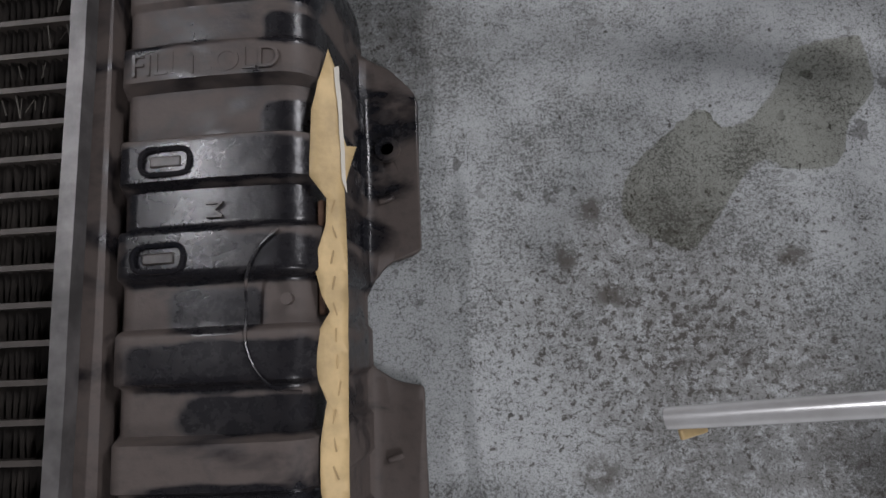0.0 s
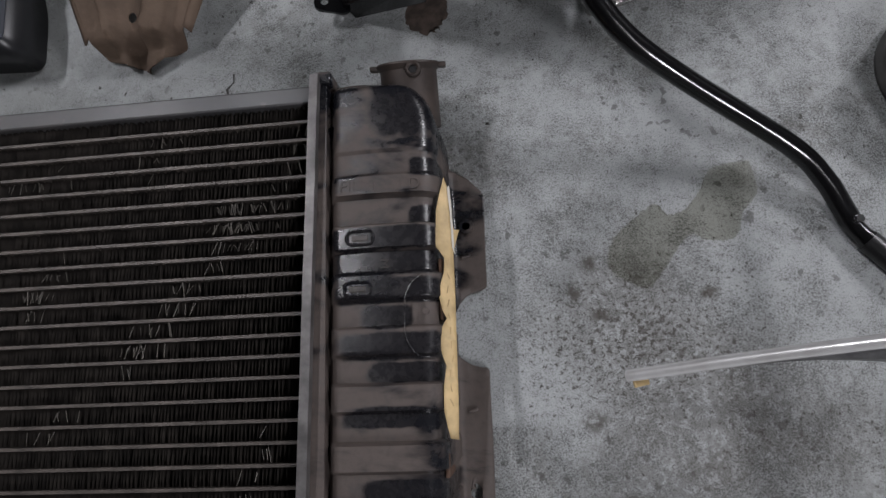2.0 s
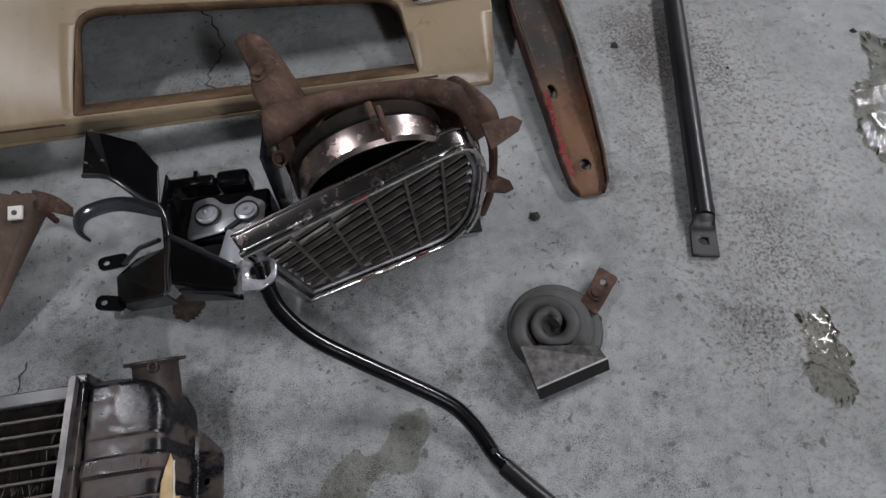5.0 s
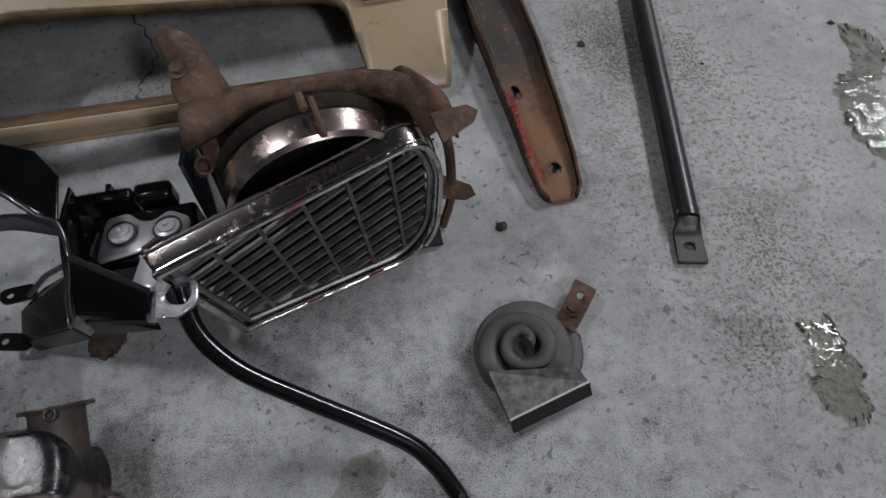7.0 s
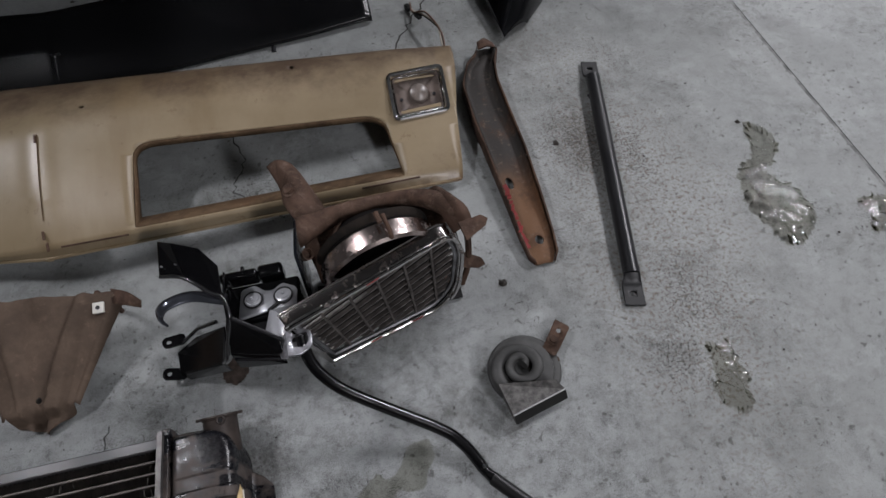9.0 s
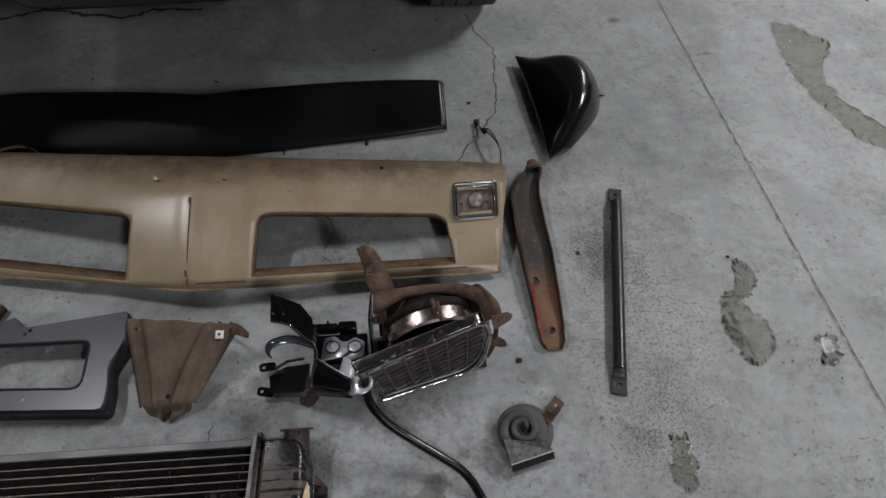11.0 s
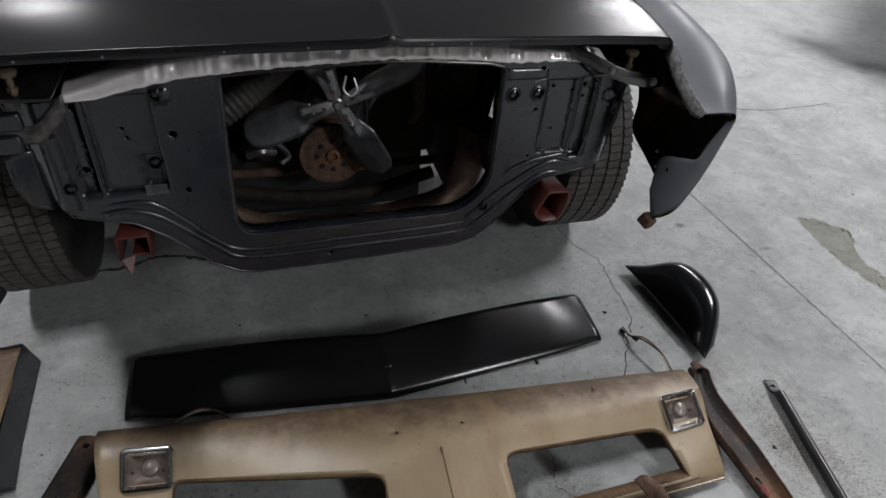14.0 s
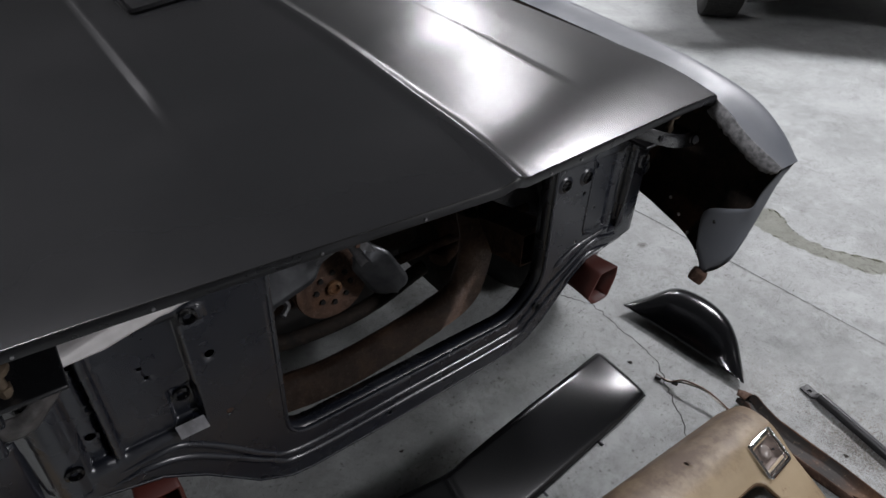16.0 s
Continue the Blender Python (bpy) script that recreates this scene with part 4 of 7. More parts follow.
    part("catch_hook", tube(hook, [0.0085 * (1 if i < n * 0.6 else 1 - 0.7 * (i / n - 0.6) / 0.4) for i in range(n)], 10, flat=0.5), plain("hook_zinc", (0.17, 0.18, 0.21), 0.16, 0.85, var=0.2), la, "grey plated catch hook")
    part("hook_groove", tube(hook[2:16], 0.0035, 6), GLOSS, la)
    # mechanism behind
    part("housing", span_box((-0.024, 0.452, 0.08), (0.03, 0.464, 0.11)), GLOSS, la, bevel=0.004)
    part("housing_tab", span_box((0.01, 0.456, 0.1), (0.015, 0.464, 0.118)), GLOSS, la, bevel=0.001)
    part("housing_lug", span_box((0.03, 0.448, 0.078), (0.066, 0.468, 0.108)), GLOSS, la, bevel=0.005)
    bm = sheet(rounded([(-0.014, 0.405), (0.03, 0.412), (0.04, 0.404), (0.066, 0.41), (0.07, 0.44), (0.05, 0.452), (0.036, 0.442), (0.024, 0.444), (0.012, 0.456), (-0.008, 0.452)], 0.006, 4), step=0, shape=lambda x, y: (x + 0.013, y - 0.017, 0.1005))
    part("lever_bed", span_box((-0.014, 0.384, 0.004), (0.086, 0.446, 0.095)), GLOSS, la, bevel=0.004)
    part("lever_plate", bm, BRIGHTPLATE, la, "bright zinc lever plate", solid=0.003)
    bm = sheet(rounded([(0.02, 0.372), (0.052, 0.36), (0.05, 0.395), (0.03, 0.412)], 0.006, 3), step=0, shape=lambda x, y: (x + 0.013, y - 0.017, 0.104))
    part("lever_tongue", bm, BRIGHTPLATE, la, solid=0.003)
    for x, y in ((0.021, 0.415), (0.063, 0.413)):
        part("rivet", lathe([(0.0115, 0), (0.0115, 0.002), (0.0085, 0.003), (0.008, 0.0045), (0.0025, 0.005), (0.002, 0.008), (0.0, 0.0085)], 22, pose(x, y, 0.102, -10)), BRIGHTPLATE, la, "round pivot rivet")
        part("rivet_ring", lathe([(0.0138, 0), (0.0138, 0.0008), (0.0115, 0.0008), (0.0115, 0)], 22, pose(x, y, 0.1022), closed=True), BLACKPLASTIC, la)
    # raised black body, painted as a shaded slot
    part("lever_slot", box((0.022, 0.006, 0.004), pose(0.049, 0.399, 0.102, 0, 0, 35)), BLACKPLASTIC, la, bevel=0.002)
    part("foot", span_box((-0.02, 0.402, 0.0), (0.004, 0.44, 0.022)), GLOSS, la, bevel=0.002)
    return la


hood_latch()


def support_rod():
    rod = thing("support_rod", (0.24, 0.2, 0.0), "glossy black bent steel rod with a flattened end", "rod")
    pts = smooth_path([(0.085, 0.334, 0.128), (0.0855, 0.322, 0.117), (0.089, 0.305, 0.11), (0.1, 0.286, 0.1), (0.124, 0.264, 0.084), (0.166, 0.24, 0.062), (0.241, 0.198, 0.03), (0.266, 0.174, 0.018), (0.28, 0.15, 0.0105), (0.288, 0.134, 0.0085), (0.31, 0.108, 0.008), (0.332, 0.083, 0.008)], 6)
    n = len(pts)
    part("bar", tube(pts, [0.0081 if p.y > 0.14 else 0.0086 if p.y < 0.13 else 0.0072 for p in pts], 14, flat=1.0), GLOSS, rod, sharp=70)
    part("stud", cyl(0.003, 0.006, pose(0.285, 0.141, 0.018), 10), CLEANCHROME, rod)
    part("grip", tube([(0.293, 0.126, 0.0095), (0.31, 0.106, 0.0105), (0.334, 0.08, 0.0105)], 0.0092, 12, flat=0.85), painted("sleeve_black", (0.006, 0.006, 0.0065), 0.3, 0.03), rod, "satin black sleeve")


support_rod()


# ---- headlamp and grille ----


def headlamp_grille():
    g = thing("headlamp_assembly", (0.2, 0.42, 0.0), "headlamp bucket with chrome-edged grille and rusty brackets", "headlamp")
    O, R = Vector((0.107, 0.339, 0.014)), Vector((0.202, 0.065, 0.0)).normalized()
    U = (Vector((0.072, 0.342, 0.145)) - O)
    U = (U - R * U.dot(R)).normalized()
    N = R.cross(U).normalized()
    if N.y > 0:
        N = -N
    P = lambda u, v, w=0.0: O + R * u + U * v + N * w
    # outline in the grille's plane
    inv = lambda p: ((Vector(p) - O).dot(R), (Vector(p) - O).dot(U))
    a, b = inv((0.07, 0.341, 0.142)), inv((0.309, 0.41, 0.166))
    c, d, e = inv((0.324, 0.409, 0.116)), inv((0.314, 0.4, 0.032)), inv((0.283, 0.387, 0.0))
    z = (0.0, -0.002)
    outl = rounded([a, b, c, d, e, z], [0.004, 0.03, 0.02, 0.03, 0.02, 0.002], 5)
    grille = part("grille_rim", tube([P(*p) for p in outl], 0.0042, 10, closed=True), CHROME, g, "pitted chrome grille rim")
    inner = [((u - 0.12) * 0.94 + 0.12, (v - 0.085) * 0.9 + 0.085) for u, v in outl]
    part("rim_step", tube([P(*p, -0.004) for p in inner], 0.0032, 8, closed=True), STEEL, g)
    # slats in six columns, from the left edge across to the rounded end
    def inside(u, v):
        hit = False
        for p, q in zip(inner, inner[1:] + inner[:1]):
            if (p[1] > v) != (q[1] > v) and u < p[0] + (q[0] - p[0]) * (v - p[1]) / (q[1] - p[1]):
                hit = not hit
        return hit

    slat_mat = plain("grille_slat_dusty", (0.105, 0.093, 0.086), 0.45, 0.25, var=0.4, scale=50)
    m3 = Matrix((R, U, N)).transposed().to_4x4()
    low_end = (e[0] + 0.035, e[1] + 0.012)
    mesh_at = lambda f, q: tuple((z[i] + (low_end[i] - z[i]) * f) * (1 - q) + (a[i] + (b[i] + 0.012 * (1 - i) - a[i]) * f) * q for i in (0, 1))

    def clipped(p, q):
        got = [t / 40 for t in range(41) if inside(p[0] + (q[0] - p[0]) * t / 40, p[1] + (q[1] - p[1]) * t / 40)]
        if len(got) < 6:
            return None
        at = lambda t: (p[0] + (q[0] - p[0]) * t, p[1] + (q[1] - p[1]) * t)
        return at(got[0]), at(got[-1])

    rows, cols = 10, 6
    for c in range(cols):
        for r in range(rows):
            ends = clipped(mesh_at(c / cols, (r + 0.1) / rows), mesh_at((c + 1) / cols, (r + 0.72) / rows))
            if not ends:
                continue
            (u0, v0), (u1, v1) = ends
            long = math.hypot(u1 - u0, v1 - v0)
            m = Matrix.Translation(P((u0 + u1) / 2, (v0 + v1) / 2, -0.008)) @ m3 @ pose(0, 0, 0, 0, 0, math.degrees(math.atan2(v1 - v0, u1 - u0))) @ pose(0, 0, 0, 10)
            part("slat", box((long, 0.0029, 0.0062), m), slat_mat, g, bevel=0.0006)
    for c in range(1, cols):
        ends = clipped(mesh_at(c / cols, 0.0), mesh_at(c / cols, 1.0))
        if ends:
            part("divider", tube([P(*ends[0], -0.004), P(*ends[1], -0.004)], 0.0021, 6), slat_mat, g)
    # near-black sheet, painted as the shade between the slats
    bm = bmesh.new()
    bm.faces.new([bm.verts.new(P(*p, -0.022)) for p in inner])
    part("grille_gap_shade", bm, plain("grille_shadow", (0.004, 0.004, 0.004), 0.9), g, smooth=False, solid=0.002)
    # broad worn frame over the top and round the end
    edge = [Vector(p) for p in outl[3:24]]
    edge = [edge[0] + (edge[1] - edge[0]) * (k / 20) for k in range(20)] + edge[1:]
    n = len(edge) - 1

    def bar(t, k):
        f = t * n
        j = min(n - 1, int(f))
        p = edge[j].lerp(edge[j + 1], f - j)
        d = (edge[min(j + 2, n)] - edge[max(j - 1, 0)]).normalized()
        wide = 1.0 - 0.62 * ease(0.55, 0.95, t)
        q = p + Vector((-d.y, d.x)) * (0.001 + 0.012 * k - 0.003 * k * k) * wide
        return P(q.x, q.y, 0.005 - 0.021 * k)

    part("top_bar", grid(60, 6, bar), TOPBAR, g, "worn dull chrome frame with a flaking edge", solid=0.0015)
    part("bar_bead", tube([bar(i / 60, 0.0) for i in range(61)], 0.0032, 8), CHROME, g)
    part("bar_edge", tube([bar(i / 60, 1.0) for i in range(61)], 0.0018, 6), TOPBAR, g)
    rnd = random.Random(3)
    bm = bmesh.new()
    for _ in range(26):
        t = 0.42 * rnd.random() ** 1.2
        box((rnd.uniform(0.001, 0.005), rnd.uniform(0.0005, 0.0012), 0.0006), Matrix.Translation(bar(t, rnd.choice((0.97, 1.0, 0.92, 0.12))) + U * 0.0012) @ m3 @ pose(0, 0, 0, 60, 0, 8 + rnd.uniform(-12, 12)), bm)
    tagged(part("plating_flake", bm, ZINC, g, "bare bright flakes of plating", smooth=False), kind="stuff")
    for t in (0.4, 0.78):
        u, v = z[0] + (e[0] - z[0]) * t, z[1] + (e[1] - z[1]) * t
        part("red_mark", box((0.018, 0.002, 0.0012), Matrix.Translation(P(u, v + 0.004, 0.0035)) @ m3), REDMARK, g, bevel=0.0004)
    part("red_mark", box((0.02, 0.002, 0.0012), Matrix.Translation(P(a[0] + (b[0] - a[0]) * 0.5, a[1] + (b[1] - a[1]) * 0.5 + 0.002, 0.0075)) @ m3 @ pose(0, 0, 0, 0, 0, 9)), REDMARK, g, bevel=0.0004)
    # lamp ring and bowl behind
    C = Vector((0.207, 0.428, 0.118))
    m = Matrix.Translation(C) @ Vector((0.2, -0.95, -0.12)).to_track_quat("Z", "Y").to_matrix().to_4x4()
    part("lamp_ring", lathe([(0.085, -0.012), (0.0865, 0.002), (0.086, 0.012), (0.082, 0.016), (0.078, 0.012), (0.079, -0.012)], 48, m, closed=True), RINGCHROME, g, "chrome headlamp retaining ring, rust tinted")
    part("lamp_bowl", lathe([(0.079, -0.018), (0.074, -0.03), (0.05, -0.058), (0.02, -0.07), (0.0, -0.072)], 36, m), plain("bowl_black", (0.008, 0.007, 0.007), 0.5), g)
    part("ring_clip", tube([m @ Vector((0.014, 0.096, -0.016)), m @ Vector((0.014, 0.094, 0.008)), m @ Vector((0.014, 0.085, 0.016))], 0.003, 8), RUST, g, "rusty ring spring")
    part("clip_screw", cyl(0.0035, 0.016, m @ pose(0.006, 0.1, -0.012), 8), RUST, g)
    # rusty mounting ledge behind the ring
    rows = []
    for x, yf, yb in ((0.105, 0.44, 0.478), (0.131, 0.455, 0.482), (0.16, 0.466, 0.486), (0.19, 0.471, 0.489), (0.22, 0.474, 0.49), (0.26, 0.473, 0.489), (0.29, 0.458, 0.482), (0.315, 0.432, 0.468)):
        w = 0.003 * noise.noise((x * 40, 1, 2))
        rows.append([(x, yf + 0.002, 0.165), (x, yf + w, 0.181), (x, (yf + yb) / 2, 0.19 + w), (x, yb, 0.187), (x, yb + 0.01, 0.16), (x, yb + 0.012, 0.08), (x, yb + 0.008, 0.004)])
    part("mount_ledge", loft(rows, 4, 3), RUST, g, "rusty sheet-steel lamp mount", solid=0.003)
    # coloured dark to paint the shaded gap between ring and ledge
    part("ring_backing", lathe([(0.079, -0.02), (0.083, -0.024), (0.085, -0.03), (0.07, -0.036)], 40, m), RUSTSHADE, g)
    # left wall plate and horn-shaped bracket
    bm = bmesh.new()
    bm.faces.new([bm.verts.new(p) for p in ((0.092, 0.43, 0.004), (0.092, 0.505, 0.004), (0.1, 0.5, 0.15), (0.096, 0.44, 0.155))])
    part("side_plate", bm, EDP, g, smooth=False, solid=0.004)
    bm = loft([[(0.07, 0.594, 0.168), (0.088, 0.596, 0.176), (0.106, 0.588, 0.172), (0.116, 0.584, 0.15)], [(0.084, 0.556, 0.158), (0.1, 0.56, 0.178), (0.12, 0.556, 0.17), (0.132, 0.552, 0.135)], [(0.088, 0.522, 0.166), (0.108, 0.52, 0.176), (0.13, 0.522, 0.158), (0.148, 0.518, 0.12)], [(0.1, 0.492, 0.168), (0.122, 0.482, 0.168), (0.146, 0.487, 0.15), (0.168, 0.49, 0.11)], [(0.118, 0.47, 0.17), (0.135, 0.462, 0.168), (0.155, 0.466, 0.15), (0.178, 0.472, 0.12)]], 5, 5)
    part("horn_bracket", bm, RUST, g, "rusty curled bracket", solid=0.003)
    bolt(g, (0.1, 0.535, 0.176), (-0.2, -0.2, 1), 0.007, RUST)
    bm = loft([[(0.1, 0.48, 0.14), (0.13, 0.47, 0.16), (0.17, 0.475, 0.175)], [(0.112, 0.445, 0.125), (0.13, 0.44, 0.145), (0.15, 0.45, 0.165)], [(0.118, 0.42, 0.1), (0.125, 0.415, 0.11), (0.132, 0.42, 0.12)]], 4, 4)
    part("gusset", bm, RUSTDARK, g, solid=0.003)
    part("adjuster_cup", lathe([(0.008, 0), (0.009, 0.012), (0.007, 0.012), (0.006, 0.002)], 14, pose(0.104, 0.452, 0.13, 20, 30)), RUSTDARK, g)
    bm = loft([[(0.28, 0.49, 0.165), (0.3, 0.485, 0.188), (0.318, 0.465, 0.19)], [(0.295, 0.455, 0.175), (0.318, 0.45, 0.196), (0.335, 0.44, 0.185)], [(0.31, 0.42, 0.16), (0.33, 0.415, 0.178), (0.34, 0.415, 0.16)]], 4, 4)
    part("corner_bracket", bm, RUST, g, "brown rusted corner bracket", solid=0.003)
    for p, q in (((0.344, 0.4, 0.2), 20), ((0.345, 0.415, 0.07), -25)):
        m2 = Matrix.Translation(p) @ pose(0, 0, 0, 25, 10, q)
        bm = sheet([(-0.03, -0.012), (0.004, -0.004), (0.012, 0.004), (0.004, 0.012), (-0.03, 0.014)], (), 0, lambda u, v: m2 @ Vector((u, v, 0)))
        part("tab", bm, RUST, g, smooth=False, solid=0.003)
    part("right_edge", tube(smooth_path([(0.326, 0.425, 0.17), (0.334, 0.43, 0.12), (0.335, 0.43, 0.05), (0.325, 0.425, 0.004)], 5), 0.005, 8), RUSTDARK, g)
    part("base_rail", tube([(0.09, 0.42, 0.006), (0.2, 0.46, 0.006), (0.325, 0.43, 0.006)], 0.006, 8), RUSTDARK, g)
    # added plate whose dark colour carries the shade inside the bucket
    part("inner_floor", span_box((0.1, 0.4, 0.003), (0.32, 0.47, 0.008)), plain("bucket_shade", (0.01, 0.009, 0.009), 0.8), g, smooth=False)


headlamp_grille()


def snail_horn():
    h = thing("snail_horn", (0.375, 0.258, 0.0), "dusty grey snail-shell car horn lying on the floor", "horn")
    cx, cy = 0.378, 0.262
    part("rim_disc", lathe([(0.03, 0.0), (0.05, 0.001), (0.0535, 0.004), (0.054, 0.008), (0.051, 0.012), (0.04, 0.013), (0.0, 0.013)], 48, pose(cx, cy, 0)), HORNGREY, h)
    # the shell's coil, growing towards the bell
    turns = [(15, 0.003, 0.0066), (45, 0.0095, 0.0052), (90, 0.0155, 0.0056), (180, 0.0168, 0.006), (270, 0.0172, 0.0064), (330, 0.021, 0.0074), (360, 0.0238, 0.0082), (450, 0.0282, 0.0088), (540, 0.0335, 0.0106), (600, 0.036, 0.0115)]
    pts, rs = [], []
    for ang in range(15, 601, 6):
        r, w = (float(np.interp(ang, [q[0] for q in turns], [q[i] for q in turns])) for i in (1, 2))
        t = (ang - 15) / 585
        pts.append((cx - 0.009 + r * math.cos(radians(ang)), cy - 0.006 + r * math.sin(radians(ang)), 0.043 - 0.017 * t))
        rs.append(w)
    part("coil", tube(pts, rs, 14, flat=1.2), HORNGREY, h, sharp=80)
    part("shell", lathe([(0.046, 0.01), (0.044, 0.018), (0.036, 0.022), (0.018, 0.022), (0.0, 0.022)], 40, pose(cx - 0.003, cy, 0)), HORNGREY, h)
    # flat bell mouth
    mouth = [(0.343, 0.187, 0.012), (0.424, 0.207, 0.012), (0.42, 0.214, 0.03), (0.34, 0.194, 0.03)]
    throat = [(0.333, 0.236, 0.014), (0.411, 0.23, 0.014), (0.409, 0.226, 0.044), (0.33, 0.236, 0.046)]
    bm = bmesh.new()
    A, B = [bm.verts.new(p) for p in mouth], [bm.verts.new(p) for p in throat]
    for i in range(4):
        bm.faces.new((A[i], A[(i + 1) % 4], B[(i + 1) % 4], B[i]))
    part("bell", bm, HORNZINC, h, "mottled bare-metal bell mouth", solid=0.002, smooth=False)
    # flat black face closes the mouth, in place of the shade inside
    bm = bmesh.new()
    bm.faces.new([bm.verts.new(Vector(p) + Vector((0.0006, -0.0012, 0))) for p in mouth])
    part("bell_mouth", bm, GAPSHADE, h, "black face painted as the shade in the horn mouth", smooth=False)
    part("bell_lip", tube([mouth[3], mouth[2]], 0.0011, 6), ZINC, h, "bright bare upper lip")
    part("bell_lip", tube([mouth[2], mouth[1], mouth[0], mouth[3]], 0.0009, 6), HORNZINC, h)
    m = pose(0.437, 0.298, 0.014, -8, 10, 48)
    br = part("bracket", sheet(rounded([(-0.03, -0.011), (0.022, -0.013), (0.026, 0.012), (-0.03, 0.011)], 0.003, 2), [circle2(0.01, 0, 0.0035)], 0.01, lambda u, v: m @ Vector((u, v, 0.004 * (u > 0.01) + 0.003 * math.sin(u * 90)))), RUST, h, "rusty bent bracket", solid=0.003)
    bolt(h, (0.43, 0.292, 0.018), (0.1, 0, 1), 0.0055, RUSTDARK, "bracket_nut")
    part("terminal", span_box((0.424, 0.262, 0.006), (0.432, 0.268, 0.012)), RUSTDARK, h, bevel=0.001)


snail_horn()


# ---- struts ----


def flat_end_strut():
    s = thing("brace_strut", (0.63, 0.58, 0.0), "black painted tubular brace with flattened bolt-hole ends", "strut")
    a, b = Vector((0.682, 0.806, 0.014)), Vector((0.587, 0.372, 0.013))
    part("tube", tube([a + (b - a) * (i / 8) for i in range(9)], 0.0132, 16), painted("strut_black", (0.011, 0.0115, 0.013), 0.36, 0.08, (0.09, 0.085, 0.08), grain=0.04), s, sharp=60)
    d = (b - a).normalized()
    side = Vector((-d.y, d.x, 0))
    for p, sgn in ((a, -1), (b, 1)):
        f = lambda u, v: p + d * sgn * u + side * v + Vector((0, 0, -0.007 * ease(0, 0.016, u) + 0.012 * (1 - ease(-0.01, 0.012, u)) * (1 - (v / 0.019) ** 2)))
        bm = sheet([(-0.012, -0.0115), (0.006, -0.0135), (0.012, -0.0155), (0.05, -0.0155), (0.05, 0.0155), (0.012, 0.0155), (0.006, 0.0135), (-0.012, 0.0115)], [circle2(0.03, 0, 0.0052, 12, 0.0052)], 0.006, f)
        part("flat_end", bm, painted("strut_end_black", (0.009, 0.009, 0.01), 0.5, 0.04), s, solid=0.004)
    part("tag", box((0.008, 0.012, 0.003), pose(0.66, 0.758, 0.012, 0, 0, 10)), DARKSTEEL, s, bevel=0.001)


flat_end_strut()


def frame_beam():
    s = thing("rusty_beam", (0.465, 0.66, 0.0), "rusty pressed-steel channel brace with slots", "brace")
    # centre line, half width and lift along its length
    st = [(0.935, 0.497, 0.018, 0.03), (0.9, 0.49, 0.02, 0.045), (0.875, 0.472, 0.026, 0.045), (0.83, 0.459, 0.033, 0.036), (0.74, 0.459, 0.034, 0.034), (0.66, 0.462, 0.033, 0.032), (0.56, 0.463, 0.029, 0.028), (0.48, 0.463, 0.026, 0.02), (0.44, 0.463, 0.022, 0.015), (0.428, 0.463, 0.014, 0.012)]
    ys = [q[0] for q in st][::-1]
    cx = lambda y: float(np.interp(y, ys, [q[1] for q in st][::-1]))
    hw = lambda y: float(np.interp(y, ys, [q[2] for q in st][::-1]))
    hz = lambda y: float(np.interp(y, ys, [q[3] for q in st][::-1]))
    L = [(-1.0, y) for y in np.linspace(0.428, 0.935, 18)]
    Rr = [(1.0, y) for y in np.linspace(0.935, 0.428, 18)]

    def shape(u, y):
        w = abs(u)
        lip = ease(0.72, 0.98, w)
        return (cx(y) + u * hw(y), y, hz(y) * (0.45 + 0.55 * lip) + 0.004 * math.sin(y * 30) * (1 - w) - 0.5 * hz(y) * ease(0.985, 1.0, w) * 1.4)

    slot = circle2(-0.35, 0.594, 0.22, 12, 0.013)
    hole = circle2(0.15, 0.47, 0.3, 12, 0.009)
    k = Mat("beam_rust", 0.7, spec=0.3)
    sep = k.node("ShaderNodeSeparateXYZ", i0=k.c)
    a, b = k.noise(18, 6, 0.7), k.noise(80, 5, 0.7)
    lowf = k.span(k.math("ADD", sep.outputs[1], k.math("MULTIPLY", a, 0.1)), 0.05, -0.06)
    col = k.mix(lowf, (0.04, 0.036, 0.033), (0.16, 0.085, 0.045))
    col = k.mix(k.span(a, 0.5, 0.7, 0, 0.8), col, (0.075, 0.04, 0.025))
    col = k.mix(k.span(b, 0.55, 0.75, 0, 0.6), col, (0.2, 0.15, 0.115))
    k.color(col).bump(k.math("ADD", a, b), 0.0012, 0.5)
    part("channel", sheet(L + Rr, [slot, hole], 0.12, shape, 0.008), k.m, s, "brown rusted channel, orange towards one end", solid=0.003, sharp=70)
    for sg in (-1, 1):
        bm = grid(40, 3, lambda i, t: (cx(0.43 + i * 0.48) + sg * (hw(0.43 + i * 0.48) + 0.001), 0.43 + i * 0.48, 0.003 + (hz(0.43 + i * 0.48) * 0.85) * t))
        part("side_flange", bm, RUSTDARK, s, solid=0.003)
    part("top_tab", loft([[(0.478, 0.915, 0.035), (0.497, 0.915, 0.04), (0.514, 0.912, 0.035)], [(0.482, 0.94, 0.03), (0.498, 0.945, 0.034), (0.514, 0.935, 0.028)]], 3, 3), RUST, s, solid=0.003)
    rnd = random.Random(5)
    for i in range(12):
        y = 0.46 + i * 0.0105
        part("red_mark", box((0.004 + rnd.random() * 0.005, 0.006 + rnd.random() * 0.008, 0.001), pose(cx(y) - hw(y) * 0.86, y, hz(y) * 0.93 + 0.0012, 0, -20, rnd.uniform(-30, 30))), REDMARK, s, smooth=False)


frame_beam()


# ---- brackets beside the radiator ----


